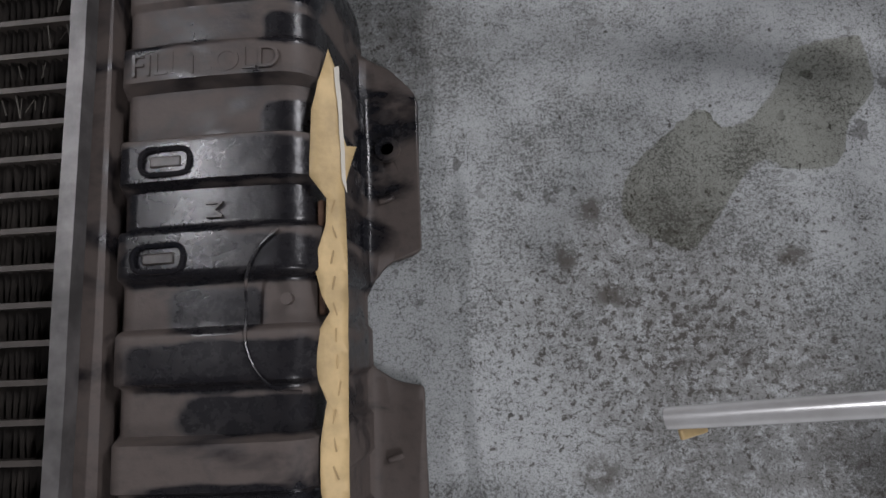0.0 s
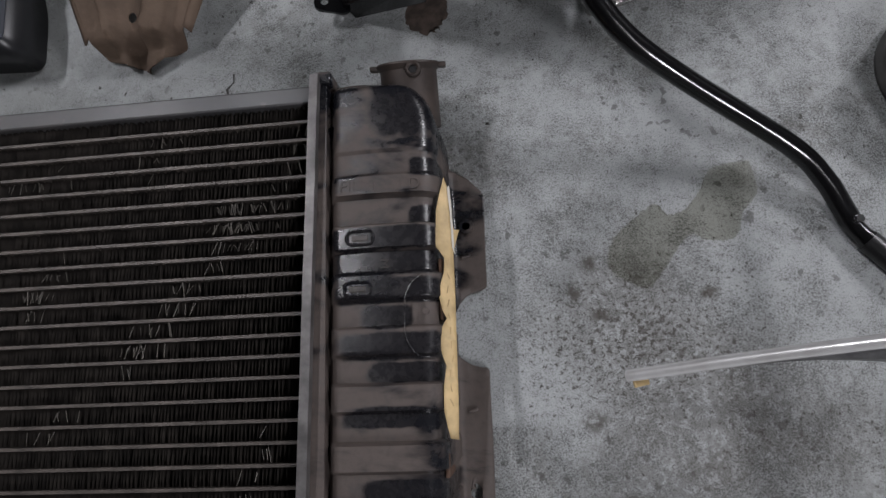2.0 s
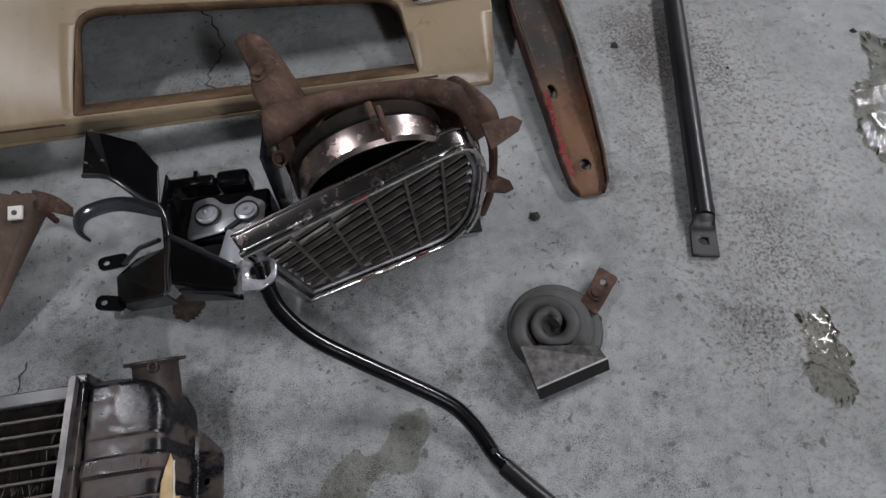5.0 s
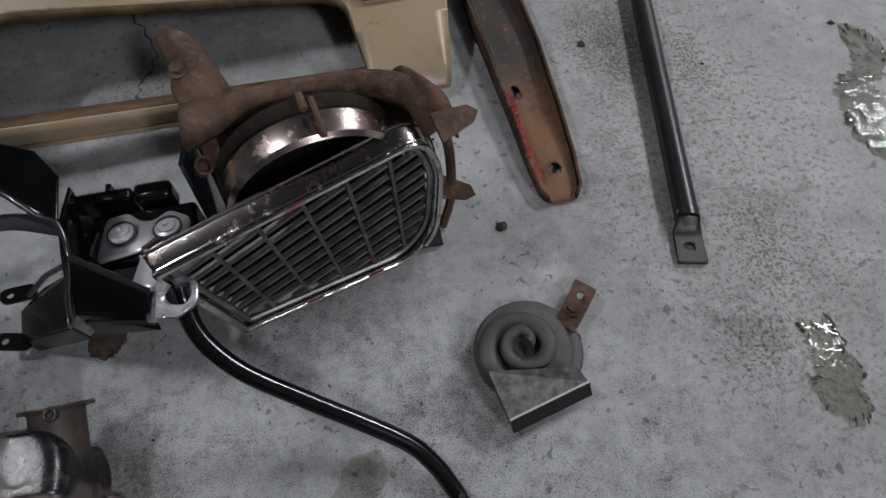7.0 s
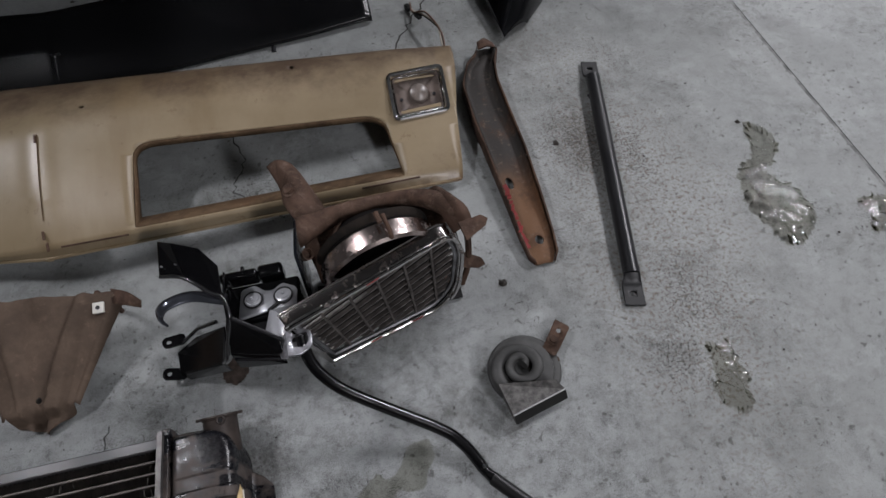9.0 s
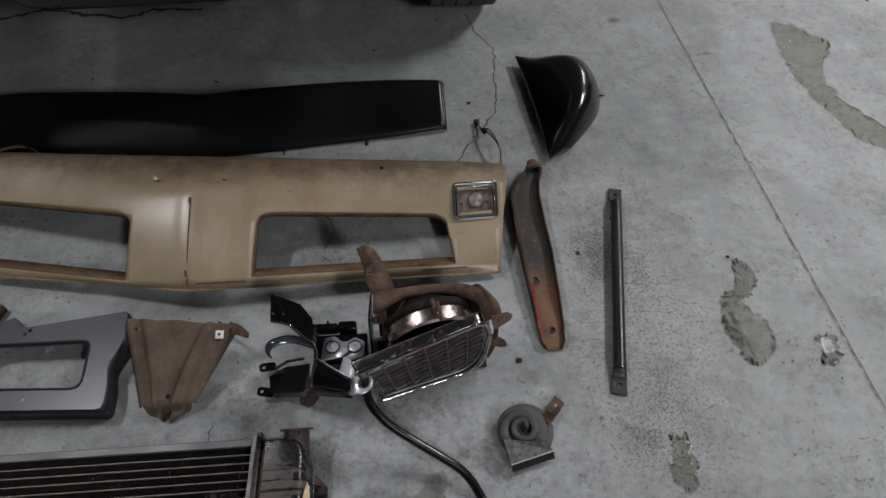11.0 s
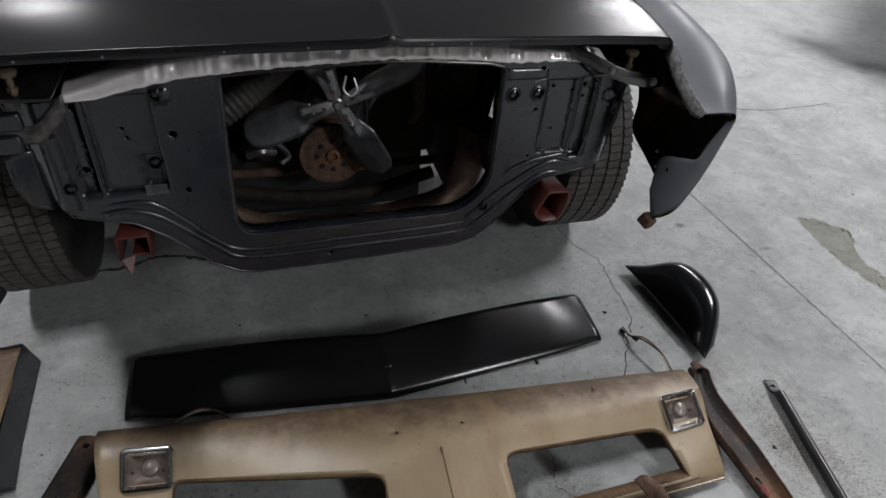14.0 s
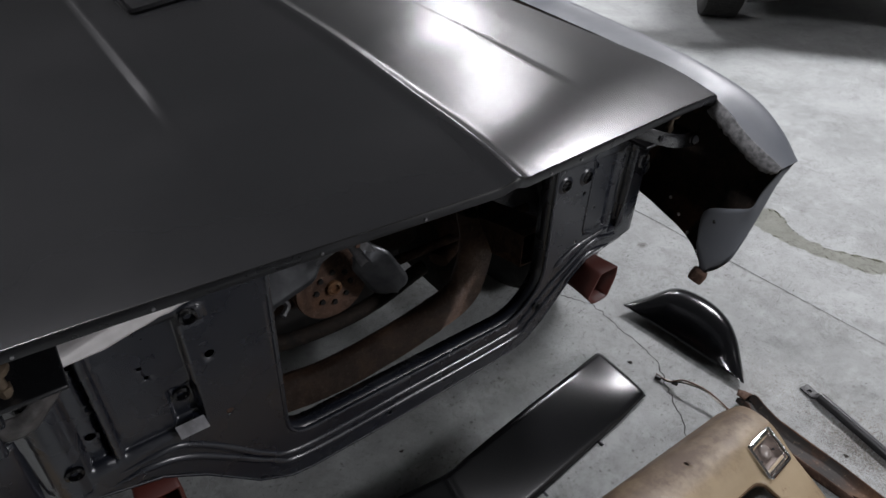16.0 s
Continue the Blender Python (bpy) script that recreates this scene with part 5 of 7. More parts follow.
def pressed_bracket():
    s = thing("pressed_bracket", (-0.56, 0.44, 0.0), "black-grey primed triangular pressed steel bracket with a window", "bracket")
    outl = rounded([(-0.406, 0.55), (-0.6, 0.525), (-0.612, 0.53), (-0.629, 0.551), (-0.715, 0.5), (-0.779, 0.456), (-0.86, 0.4), (-0.86, 0.36), (-0.734, 0.358), (-0.408, 0.341), (-0.412, 0.4), (-0.421, 0.428), (-0.4, 0.478)], [0.006, 0.01, 0.004, 0.006, 0.01, 0.01, 0.01, 0.01, 0.01, 0.014, 0.02, 0.02, 0.02], 4)
    win = rounded([(-0.464, 0.487), (-0.655, 0.489), (-0.685, 0.475), (-0.748, 0.424), (-0.74, 0.4), (-0.6, 0.392), (-0.458, 0.384)], [0.02, 0.02, 0.02, 0.016, 0.012, 0.02, 0.024], 5)
    holes = [circle2(-0.597, 0.508, 0.004), circle2(-0.59, 0.517, 0.004), circle2(-0.71, 0.378, 0.004), circle2(-0.56, 0.37, 0.004), circle2(-0.655, 0.376, 0.004)]
    level = lambda x, y, d=0.0: Vector((x, y, 0.052 + d))
    k = Mat("bracket_primer", 0.3, 0.0, spec=0.5)
    k.color(k.mix(k.span(k.noise(9, 5, 0.6), 0.35, 0.7), (0.02, 0.0225, 0.03), (0.027, 0.03, 0.039)))
    k.rough(k.span(k.noise(25, 5, 0.6), 0.3, 0.7, 0.29, 0.34))
    part("face", sheet(outl, [win, *holes], 0.04, level), k.m, s, "grey-black primed face with rolled window edge", smooth=False, solid=0.002)

    def border(loop, z0, low, grow=0.0):
        cx, cy = sum(q[0] for q in loop) / len(loop), sum(q[1] for q in loop) / len(loop)
        bm = bmesh.new()
        vs = [(bm.verts.new(level(x, y, z0)), bm.verts.new(low(x + (x - cx) * grow, y + (y - cy) * grow))) for x, y in loop]
        for a, b in zip(vs, vs[1:] + vs[:1]):
            bm.faces.new((a[0], b[0], b[1], a[1]))
        return bm

    part("turned_edge", border(outl, -0.001, lambda x, y: Vector((x, y, 0.003)), 0.012), SATIN, s, solid=0.002)
    part("window_flange", border(win, -0.001, lambda x, y: level(x, y, -0.009), -0.03), SATIN, s, solid=0.0015)
    part("window_bead", tube([level(x, y, 0.0004) for x, y in win], 0.0024, 8, closed=True), k.m, s)
    part("slot_rib", tube([level(-0.7, 0.486, 0.001), level(-0.73, 0.462, 0.001)], 0.004, 8, flat=0.6), SATIN, s)


pressed_bracket()


def vee_bracket():
    s = thing("vee_bracket", (-0.28, 0.42, 0.0), "rust-brown ribbed vee-shaped steel bracket propped on its narrow end", "bracket")
    # u across, v from the narrow end up
    tl, tr, bl, br = Vector((-0.388, 0.512, 0.09)), Vector((-0.178, 0.488, 0.086)), Vector((-0.341, 0.336, 0.022)), Vector((-0.257, 0.341, 0.022))

    def face(u, v):
        a, b = bl + (tl - bl) * v, br + (tr - br) * v
        p = a + (b - a) * u
        n = Vector((0, -0.32, 0.95))
        r = 0.0
        # two ribs that close in on each other, steep on one side
        for lo, hi in ((0.13 + 0.07 * (1 - v), 0.26 + 0.09 * (1 - v)), (0.74 - 0.22 * (1 - v), 0.84 - 0.04 * (1 - v))):
            r += 0.012 * ease(lo, lo + 0.05, u) * (1 - ease(hi - 0.03, hi + 0.04, u))
        r += 0.006 * (1 - ease(0.0, 0.09, abs(u - 0.5))) * ease(0.72, 1.0, v)
        r -= 0.018 * (1 - ease(0.0, 0.10, v)) * 1.0
        return p + n * r

    outl = rounded([(0.02, 0.0), (0.3, -0.04), (0.52, -0.1), (0.66, -0.07), (0.95, 0.0), (1.0, 0.97), (0.97, 1.0), (0.84, 0.985), (0.73, 0.985), (0.55, 1.0), (0.36, 1.0), (0.3, 0.985), (0.04, 1.0), (0.0, 0.97), (0.0, 0.05)], 0.02, 2)
    holes = [circle2(0.1, 0.885, 0.025, 10, 0.022), circle2(0.47, 0.17, 0.04, 10, 0.025), circle2(0.93, 0.83, 0.02, 8, 0.02)]
    k = Mat("bracket_rust", 0.75, spec=0.25)
    a, b = k.noise(14, 6, 0.7), k.noise(75, 5, 0.7)
    col = k.mix(k.span(a, 0.35, 0.65), (0.08, 0.056, 0.041), (0.128, 0.091, 0.066))
    col = k.mix(k.span(b, 0.55, 0.75, 0, 0.5), col, (0.2, 0.14, 0.1))
    col = k.mix(k.span(k.noise(7, 4), 0.6, 0.75, 0, 0.7), col, (0.085, 0.06, 0.05))
    k.color(col).bump(b, 0.0008, 0.4)
    part("face", sheet(outl, holes, 0.035, face), k.m, s, solid=0.002, sharp=60)
    for u0, u1 in ((0.0, 0.0), (1.0, 1.0)):
        out = -0.006 if u0 == 0 else 0.006
        bm = grid(20, 2, lambda i, t: face(u0 * (0.95 + 0.05 * i), 0.1 + 0.87 * i) + Vector((out * t, -0.004 * t, -0.02 * t * (0.3 + 0.7 * i))))
        part("turned_edge", bm, k.m, s, solid=0.002)
    part("side_tab", loft([[(-0.185, 0.493, 0.086), (-0.183, 0.47, 0.08)], [(-0.165, 0.488, 0.076), (-0.164, 0.468, 0.07)], [(-0.152, 0.48, 0.058), (-0.153, 0.47, 0.054)]], 3, 2), RUSTDARK, s, solid=0.002)
    c = face(0.93, 0.86)
    part("cage_nut", box((0.016, 0.016, 0.004), Matrix.Translation(c + Vector((0, -0.001, 0.003))) @ pose(0, 0, 0, 18, 0, -3)), WHITEPLASTIC, s, "white square nylon nut", bevel=0.001)
    # solid black pin in place of the bore's shade
    part("nut_bore", cyl(0.003, 0.006, Matrix.Translation(c + Vector((0, -0.001, 0.003))) @ pose(0, 0, 0, 18), 10), BLACKPLASTIC, s)
    for x in (-0.355, -0.205):
        part("rear_leg", tube([(x, 0.492, 0.084), (x, 0.5, 0.04), (x, 0.502, 0.003)], 0.004, 6), RUSTDARK, s)


vee_bracket()


def loose_bracket(at, yaw, w, h, tall, mat, label, name="loose_bracket"):
    s = thing(name, at, label, "bracket")
    m = Matrix.Translation(at) @ pose(0, 0, 0, 0, 0, yaw)
    outl = rounded([(-w / 2, -h / 2), (w / 2, -h / 2), (w / 2 * 0.8, h / 2), (-w / 2 * 0.8, h / 2)], 0.012, 4)
    bm = sheet(outl, [circle2(0, h * 0.38, 0.007), circle2(0, -h * 0.2, 0.006)], 0.012, lambda u, v: m @ Vector((u, v, tall * (1 - 0.25 * (2 * u / w) ** 2))))
    part("face", bm, mat, s, solid=0.003)
    for sg in (-1, 1):
        a, b = m @ Vector((sg * w / 2, -h / 2, 0)), m @ Vector((sg * w / 2 * 0.8, h / 2, 0))
        bm = grid(8, 2, lambda i, t: a + (b - a) * i + Vector((0, 0, 0.002 + (tall * 0.75) * t)))
        part("flange", bm, mat, s, solid=0.003)
    return s


loose_bracket((-0.735, 0.558, 0), -22, 0.072, 0.115, 0.03, RUSTDARK, "small rusty brown channel bracket on the floor")
loose_bracket((-1.06, 0.94, 0), -18, 0.075, 0.22, 0.032, RUSTSHADE, "black-brown rounded steel bracket on the floor")
loose_bracket((-0.93, 0.57, 0), 60, 0.05, 0.16, 0.025, BLACKPLASTIC, "dark steel bracket beside the tan panel")

# ---- tan nose panel ----


def table(rows):
    xs = [r[0] for r in rows]
    return lambda x: float(np.interp(x, xs, [r[1] for r in rows])), lambda x: float(np.interp(x, xs, [r[2] for r in rows]))


def tan_panel():
    s = thing("nose_panel", (-0.3, 0.8, 0.0), "dirty tan painted car nose panel with two grille openings", "car panel")
    lines = [
        (0.0, table([(-1.0, 0.722, 0.008), (-0.9, 0.7, 0.012), (-0.464, 0.628, 0.04), (-0.3, 0.59, 0.052), (0.013, 0.604, 0.036), (0.375, 0.619, 0.014)])),
        (0.12, table([(-1.0, 0.745, 0.02), (-0.855, 0.72, 0.027), (-0.42, 0.618, 0.062), (-0.29, 0.603, 0.077), (-0.158, 0.603, 0.074), (0.275, 0.63, 0.042), (0.375, 0.642, 0.03)])),
        (0.55, table([(-1.0, 0.868, 0.075), (-0.825, 0.842, 0.082), (-0.416, 0.75, 0.121), (-0.29, 0.746, 0.13), (-0.15, 0.744, 0.114), (0.267, 0.742, 0.067), (0.39, 0.752, 0.066)])),
        (0.8, table([(-1.0, 0.945, 0.115), (-0.6, 0.9, 0.125), (-0.37, 0.832, 0.133), (-0.29, 0.828, 0.14), (-0.15, 0.83, 0.133), (0.3, 0.822, 0.103), (0.41, 0.83, 0.09)])),
        (0.92, table([(-1.0, 1.005, 0.095), (-0.6, 0.956, 0.105), (-0.15, 0.918, 0.105), (0.3, 0.898, 0.085), (0.42, 0.898, 0.07)])),
        (1.0, table([(-1.0, 1.035, 0.018), (-0.6, 0.978, 0.022), (-0.15, 0.95, 0.022), (0.42, 0.938, 0.006)])),
    ]
    vs = [q[0] for q in lines]

    def at(x, v):
        ys, zs = [q[1][0](x) for q in lines], [q[1][1](x) for q in lines]
        k = max(0, min(len(vs) - 2, next((i for i in range(len(vs) - 1) if v <= vs[i + 1]), len(vs) - 2)))

        def cubic(a):
            t = (v - vs[k]) / (vs[k + 1] - vs[k])
            h = vs[k + 1] - vs[k]
            sl = lambda i: (a[min(i + 1, len(a) - 1)] - a[max(i - 1, 0)]) / (vs[min(i + 1, len(a) - 1)] - vs[max(i - 1, 0)])
            m0, m1 = sl(k) * h, sl(k + 1) * h
            return (2 * t**3 - 3 * t**2 + 1) * a[k] + (t**3 - 2 * t**2 + t) * m0 + (3 * t**2 - 2 * t**3) * a[k + 1] + (t**3 - t**2) * m1

        fold = 0.0035 * (1 - ease(0.0, 0.016, abs(x + 0.288))) * ease(0.02, 0.2, v) * (1 - ease(0.6, 0.85, v))
        return (x, cubic(ys), max(0.003, cubic(zs)) + fold)

    K = 0.45
    shape = lambda x, w: at(x, w / K)
    outl = rounded([(-0.968, 0.0), (-0.3, 0.0), (0.375, 0.0), (0.392, 0.5 * K), (0.418, 0.93 * K), (0.405, 1.0 * K), (-0.3, 1.0 * K), (-0.972, 1.0 * K), (-0.992, 0.93 * K), (-0.975, 0.4 * K)], 0.008, 2)
    right = rounded([(-0.158, 0.12 * K), (0.276, 0.12 * K), (0.262, 0.585 * K), (-0.15, 0.555 * K)], [0.006, 0.006, 0.045, 0.035], 6)
    left = rounded([(-0.857, 0.12 * K), (-0.422, 0.12 * K), (-0.414, 0.555 * K), (-0.835, 0.585 * K)], [0.006, 0.006, 0.035, 0.02], 6)
    dots = [circle2(x, v * K, 0.004, 8) for x, v in ((-0.372, 0.8), (-0.225, 0.79), (-0.62, 0.9), (0.12, 0.86))]
    lampholes = [rounded([(c - 0.043, 0.655 * K - 0.036), (c + 0.043, 0.655 * K - 0.036), (c + 0.043, 0.655 * K + 0.036), (c - 0.043, 0.655 * K + 0.036)], 0.006, 3) for c in (0.33, -0.885)]
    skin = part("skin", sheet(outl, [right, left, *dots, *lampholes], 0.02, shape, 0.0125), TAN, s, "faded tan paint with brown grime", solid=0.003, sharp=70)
    # turned-in borders of the openings
    for name, loop in (("opening_border", right), ("opening_border", left)):
        bm = bmesh.new()
        n = len(loop)
        cx, cw = sum(p[0] for p in loop) / n, sum(p[1] for p in loop) / n
        rows = []
        for x, w in loop:
            p = Vector(shape(x, w))
            low = w < 0.16 * K
            rows.append((bm.verts.new(p + Vector((0, 0, -0.001))), bm.verts.new(p + Vector(((cx - x) * 0.004, 0.03 if low else -0.001, -0.016 if low else -0.012)))))
        for i in range(n):
            a, b = rows[i], rows[(i + 1) % n]
            bm.faces.new((a[0], b[0], b[1], a[1]))
        part(name, bm, TANEDGE, s, "brown dirty turned-in border", solid=0.002)
    # pale chipped lower edge
    part("lower_edge", tube([Vector(shape(x, 0.004)) for x in np.linspace(-0.98, 0.372, 60)], 0.0032, 6), TAN, s)
    part("fold_line", tube([Vector(shape(-0.288, w)) + Vector((0, 0, 0.0004)) for w in np.linspace(0.1, 0.29, 16)], 0.001, 6), TANEDGE, s)
    rnd = random.Random(12)
    for x, v in ((-0.29, 0.61), (-0.288, 0.09), (-0.29, 0.15)):
        part("rust_chip", box((0.004, 0.014, 0.002), Matrix.Translation(Vector(shape(x, v * K)) + Vector((0, 0, 0.003))) @ pose(0, 0, 0, 20, 0, rnd.uniform(-15, 15))), RUSTDARK, s, bevel=0.0008)
    for a, b in ((-0.27, -0.17), (0.2, 0.3)):
        part("seam_dirt", tube([Vector(shape(a + (b - a) * i / 8, 0.085 * K)) + Vector((0, 0, 0.0006)) for i in range(9)], 0.0016, 5), RUSTDARK, s)
    # parking lamps
    for cx, w in ((0.33, 0.098), (-0.885, 0.1)):
        f = lambda u, v: Vector(shape(cx + u, 0.655 * K + v))
        o = f(0, 0)
        eu, ev = (f(0.05, 0) - f(-0.05, 0)).normalized(), (f(0, 0.04) - f(0, -0.04)).normalized()
        nn = eu.cross(ev).normalized()
        q = lambda u, v, k=0.0: o + eu * u + ev * v + nn * k
        hw, hh = 0.0485, 0.0405
        ring = rounded([(-hw, -hh), (hw, -hh), (hw * 1.02, hh), (-hw * 0.98, hh)], 0.008, 4)
        lamp = part("parking_lamp", tube([q(u, v, 0.004) for u, v in ring], 0.0042, 8, closed=True), CLEANCHROME, s, "square parking lamp with chrome rim")
        part("rim_step", tube([q(u * 0.86, v * 0.84, 0.0) for u, v in ring], 0.003, 8, closed=True), CHROME, lamp)
        rows = []
        for k, dep in ((0.86, 0.0), (0.74, -0.006), (0.6, -0.014), (0.3, -0.017), (0.02, -0.017)):
            rows.append([q(u * k, v * k, dep + 0.004) for u, v in ring])
        bm = bmesh.new()
        vv = [[bm.verts.new(p) for p in r] for r in rows]
        for a, b in zip(vv, vv[1:]):
            for i in range(len(a)):
                bm.faces.new((a[i], a[(i + 1) % len(a)], b[(i + 1) % len(b)], b[i]))
        part("reflector", bm, LAMPCUP, lamp, "dull brown reflector")
        part("bulb_cover", lathe([(0.018, 0), (0.016, 0.006), (0.009, 0.01), (0, 0.011)], 20, Matrix.Translation(q(0.004, 0.004, -0.012)) @ nn.to_track_quat("Z", "Y").to_matrix().to_4x4()), LENS, lamp)
        for u in (-0.03, 0.03):
            part("screw", cyl(0.003, 0.003, Matrix.Translation(q(u, -0.004, -0.006)) @ nn.to_track_quat("Z", "Y").to_matrix().to_4x4(), 8), DARKSTEEL, lamp)
    return s


tan_panel()


def lamp_wire(pts, label, plug):
    s = thing("lamp_wire", (pts[0][0], pts[0][1], 0), label, "wire")
    for i, mat in enumerate((WIREBLACK, WIREWHITE, WIREBROWN)):
        rnd = random.Random(i)
        p = smooth_path([(x + rnd.uniform(-0.005, 0.005), y + rnd.uniform(-0.005, 0.005), z + 0.003 * i) for x, y, z in pts], 6)
        part("strand", tube(p, 0.0019, 6), mat, s)
    for x, y, z in plug:
        part("plug", box((0.011, 0.017, 0.011), pose(x, y, z, 0, 0, 25)), WIREBLACK, s, bevel=0.002)


lamp_wire([(0.376, 1.12, 0.004), (0.383, 1.085, 0.012), (0.396, 1.05, 0.03), (0.413, 1.0, 0.035), (0.418, 0.96, 0.03), (0.41, 0.915, 0.03)], "twisted black and pale lamp wires with plugs", [(0.374, 1.112, 0.008), (0.388, 1.068, 0.018)])
lamp_wire([(-0.875, 0.985, 0.05), (-0.86, 1.022, 0.045), (-0.8, 1.058, 0.035), (-0.75, 1.045, 0.03), (-0.715, 0.995, 0.03)], "loop of brown and pale lamp wires behind the tan panel", [])


def filler_panel():
    s = thing("filler_panel", (-0.335, 1.13, 0.0), "long satin black painted steel filler panel with a shallow vee", "car panel")

    def f(i, t):
        x = -0.968 + i * 1.26 + 0.002 * t
        k = 1 - min(1.0, abs(x + 0.338) / 0.63)
        k = k * 0.92 + 0.08 * ease(0, 0.25, k)
        yb, yt = 1.09 - 0.068 * k, 1.264 - 0.098 * k
        bow = 1 - (1 - k) ** 2
        zb, zt = 0.019 - 0.011 * bow, 0.034 + 0.06 * bow
        z = zb + (zt - zb) * t + 0.005 * math.sin(math.pi * t**0.6) ** 0.8
        z += 0.0018 * (1 - ease(0.0, 0.014, abs(x + 0.338)))
        # rolled down along its edges
        z -= 0.007 * (1 - ease(0.0, 0.012, min(i, 1 - i))) + 0.004 * (1 - ease(0.0, 0.07, min(t, 1 - t)))
        return (x, yb + (yt - yb) * t, z)

    part("skin", grid(300, 40, f), FILLERPAINT, s, "satin black painted skin", solid=0.0011, sharp=70)
    for t, dy in ((0.0, 0.008), (1.0, -0.004)):
        bm = grid(80, 2, lambda i, q: Vector(f(i, t)) + Vector((0, dy * q, -(f(i, t)[2] - 0.004) * q)))
        part("turned_edge", bm, FILLERPAINT, s, solid=0.002)
    for i in (0.2, 0.5, 0.8):
        p = Vector(f(i, 0.5))
        part("foot", span_box((p.x - 0.01, p.y - 0.01, 0.0), (p.x + 0.01, p.y + 0.01, p.z - 0.004)), SATIN, s, bevel=0.002)
    for i in (0.66, 0.83):
        p = Vector(f(i, 0.0))
        part("fixing_stud", cyl(0.005, 0.014, Matrix.Translation(p + Vector((0, -0.006, -0.008))) @ pose(0, 0, 0, 90), 10), DARKSTEEL, s)


filler_panel()


def fender_cap():
    s = thing("fender_cap", (0.6, 1.15, 0.0), "glossy black fender end cap lying on its side", "car panel")
    A, B = Vector((0.512, 1.362, 0.03)), Vector((0.545, 0.954, 0.022))
    crest = smooth_path([(0.585, 1.345, 0.026), (0.618, 1.285, 0.086), (0.634, 1.2, 0.1), (0.634, 1.11, 0.096), (0.616, 1.045, 0.074), (0.58, 0.985, 0.02)], 8)
    rim = smooth_path([(0.66, 1.34, 0.014), (0.716, 1.29, 0.012), (0.73, 1.2, 0.012), (0.706, 1.12, 0.012), (0.664, 1.06, 0.012), (0.608, 0.996, 0.01)], 8)

    def along(path, i):
        k = i * (len(path) - 1)
        j = min(len(path) - 2, int(k))
        return Vector(path[j]).lerp(Vector(path[j + 1]), k - j)

    def f(i, t):
        l, c, o = A.lerp(B, i), along(crest, i), along(rim, i)
        # one round sweep from the straight edge over the crown to the rim
        top = c + Vector((0, 0, 0.012 * math.sin(math.pi * i)))
        b, d = l.lerp(top, 0.62), top.lerp(o, 0.6)
        b.z, d.z = l.z + (top.z - l.z) * 0.95, top.z * 1.32
        return l * (1 - t) ** 3 + b * 3 * t * (1 - t) ** 2 + d * 3 * t * t * (1 - t) + o * t**3

    part("shell", grid(44, 30, f), CAPGLOSS, s, "glossy black shell", solid=0.003, sharp=80)
    part("tab", box((0.02, 0.03, 0.004), pose(0.735, 1.215, 0.008, 0, 15, 10)), DARKSTEEL, s, bevel=0.001)


fender_cap()


def tan_end_piece():
    s = thing("tan_panel_offcut", (-1.35, 1.1, 0.0), "tan painted panel end on the floor, sides greyed for shade", "car panel")
    f = lambda x, y: (x, y, 0.075 + 0.012 * math.sin(y * 8))
    part("skin", sheet([(-1.21, 1.33), (-1.2, 1.08), (-1.19, 0.96), (-1.52, 0.94), (-1.52, 1.31)], (), 0.03, f), TAN, s, solid=0.003)
    # sides take a dark grey instead of tan, as shade by colour
    bm = bmesh.new()
    loop = [(-1.21, 1.33), (-1.2, 1.08), (-1.19, 0.96), (-1.52, 0.94), (-1.52, 1.31)]
    vs = [(bm.verts.new((x, y, 0.072)), bm.verts.new((x + 0.02, y, 0.002))) for x, y in loop]
    for i in range(len(vs)):
        a, b = vs[i], vs[(i + 1) % len(vs)]
        bm.faces.new((a[0], b[0], b[1], a[1]))
    part("side_wall", bm, EDP, s, "side wall coloured dark grey for shade", smooth=False, solid=0.003)


tan_end_piece()

# ---- the car ----
CX = -0.362


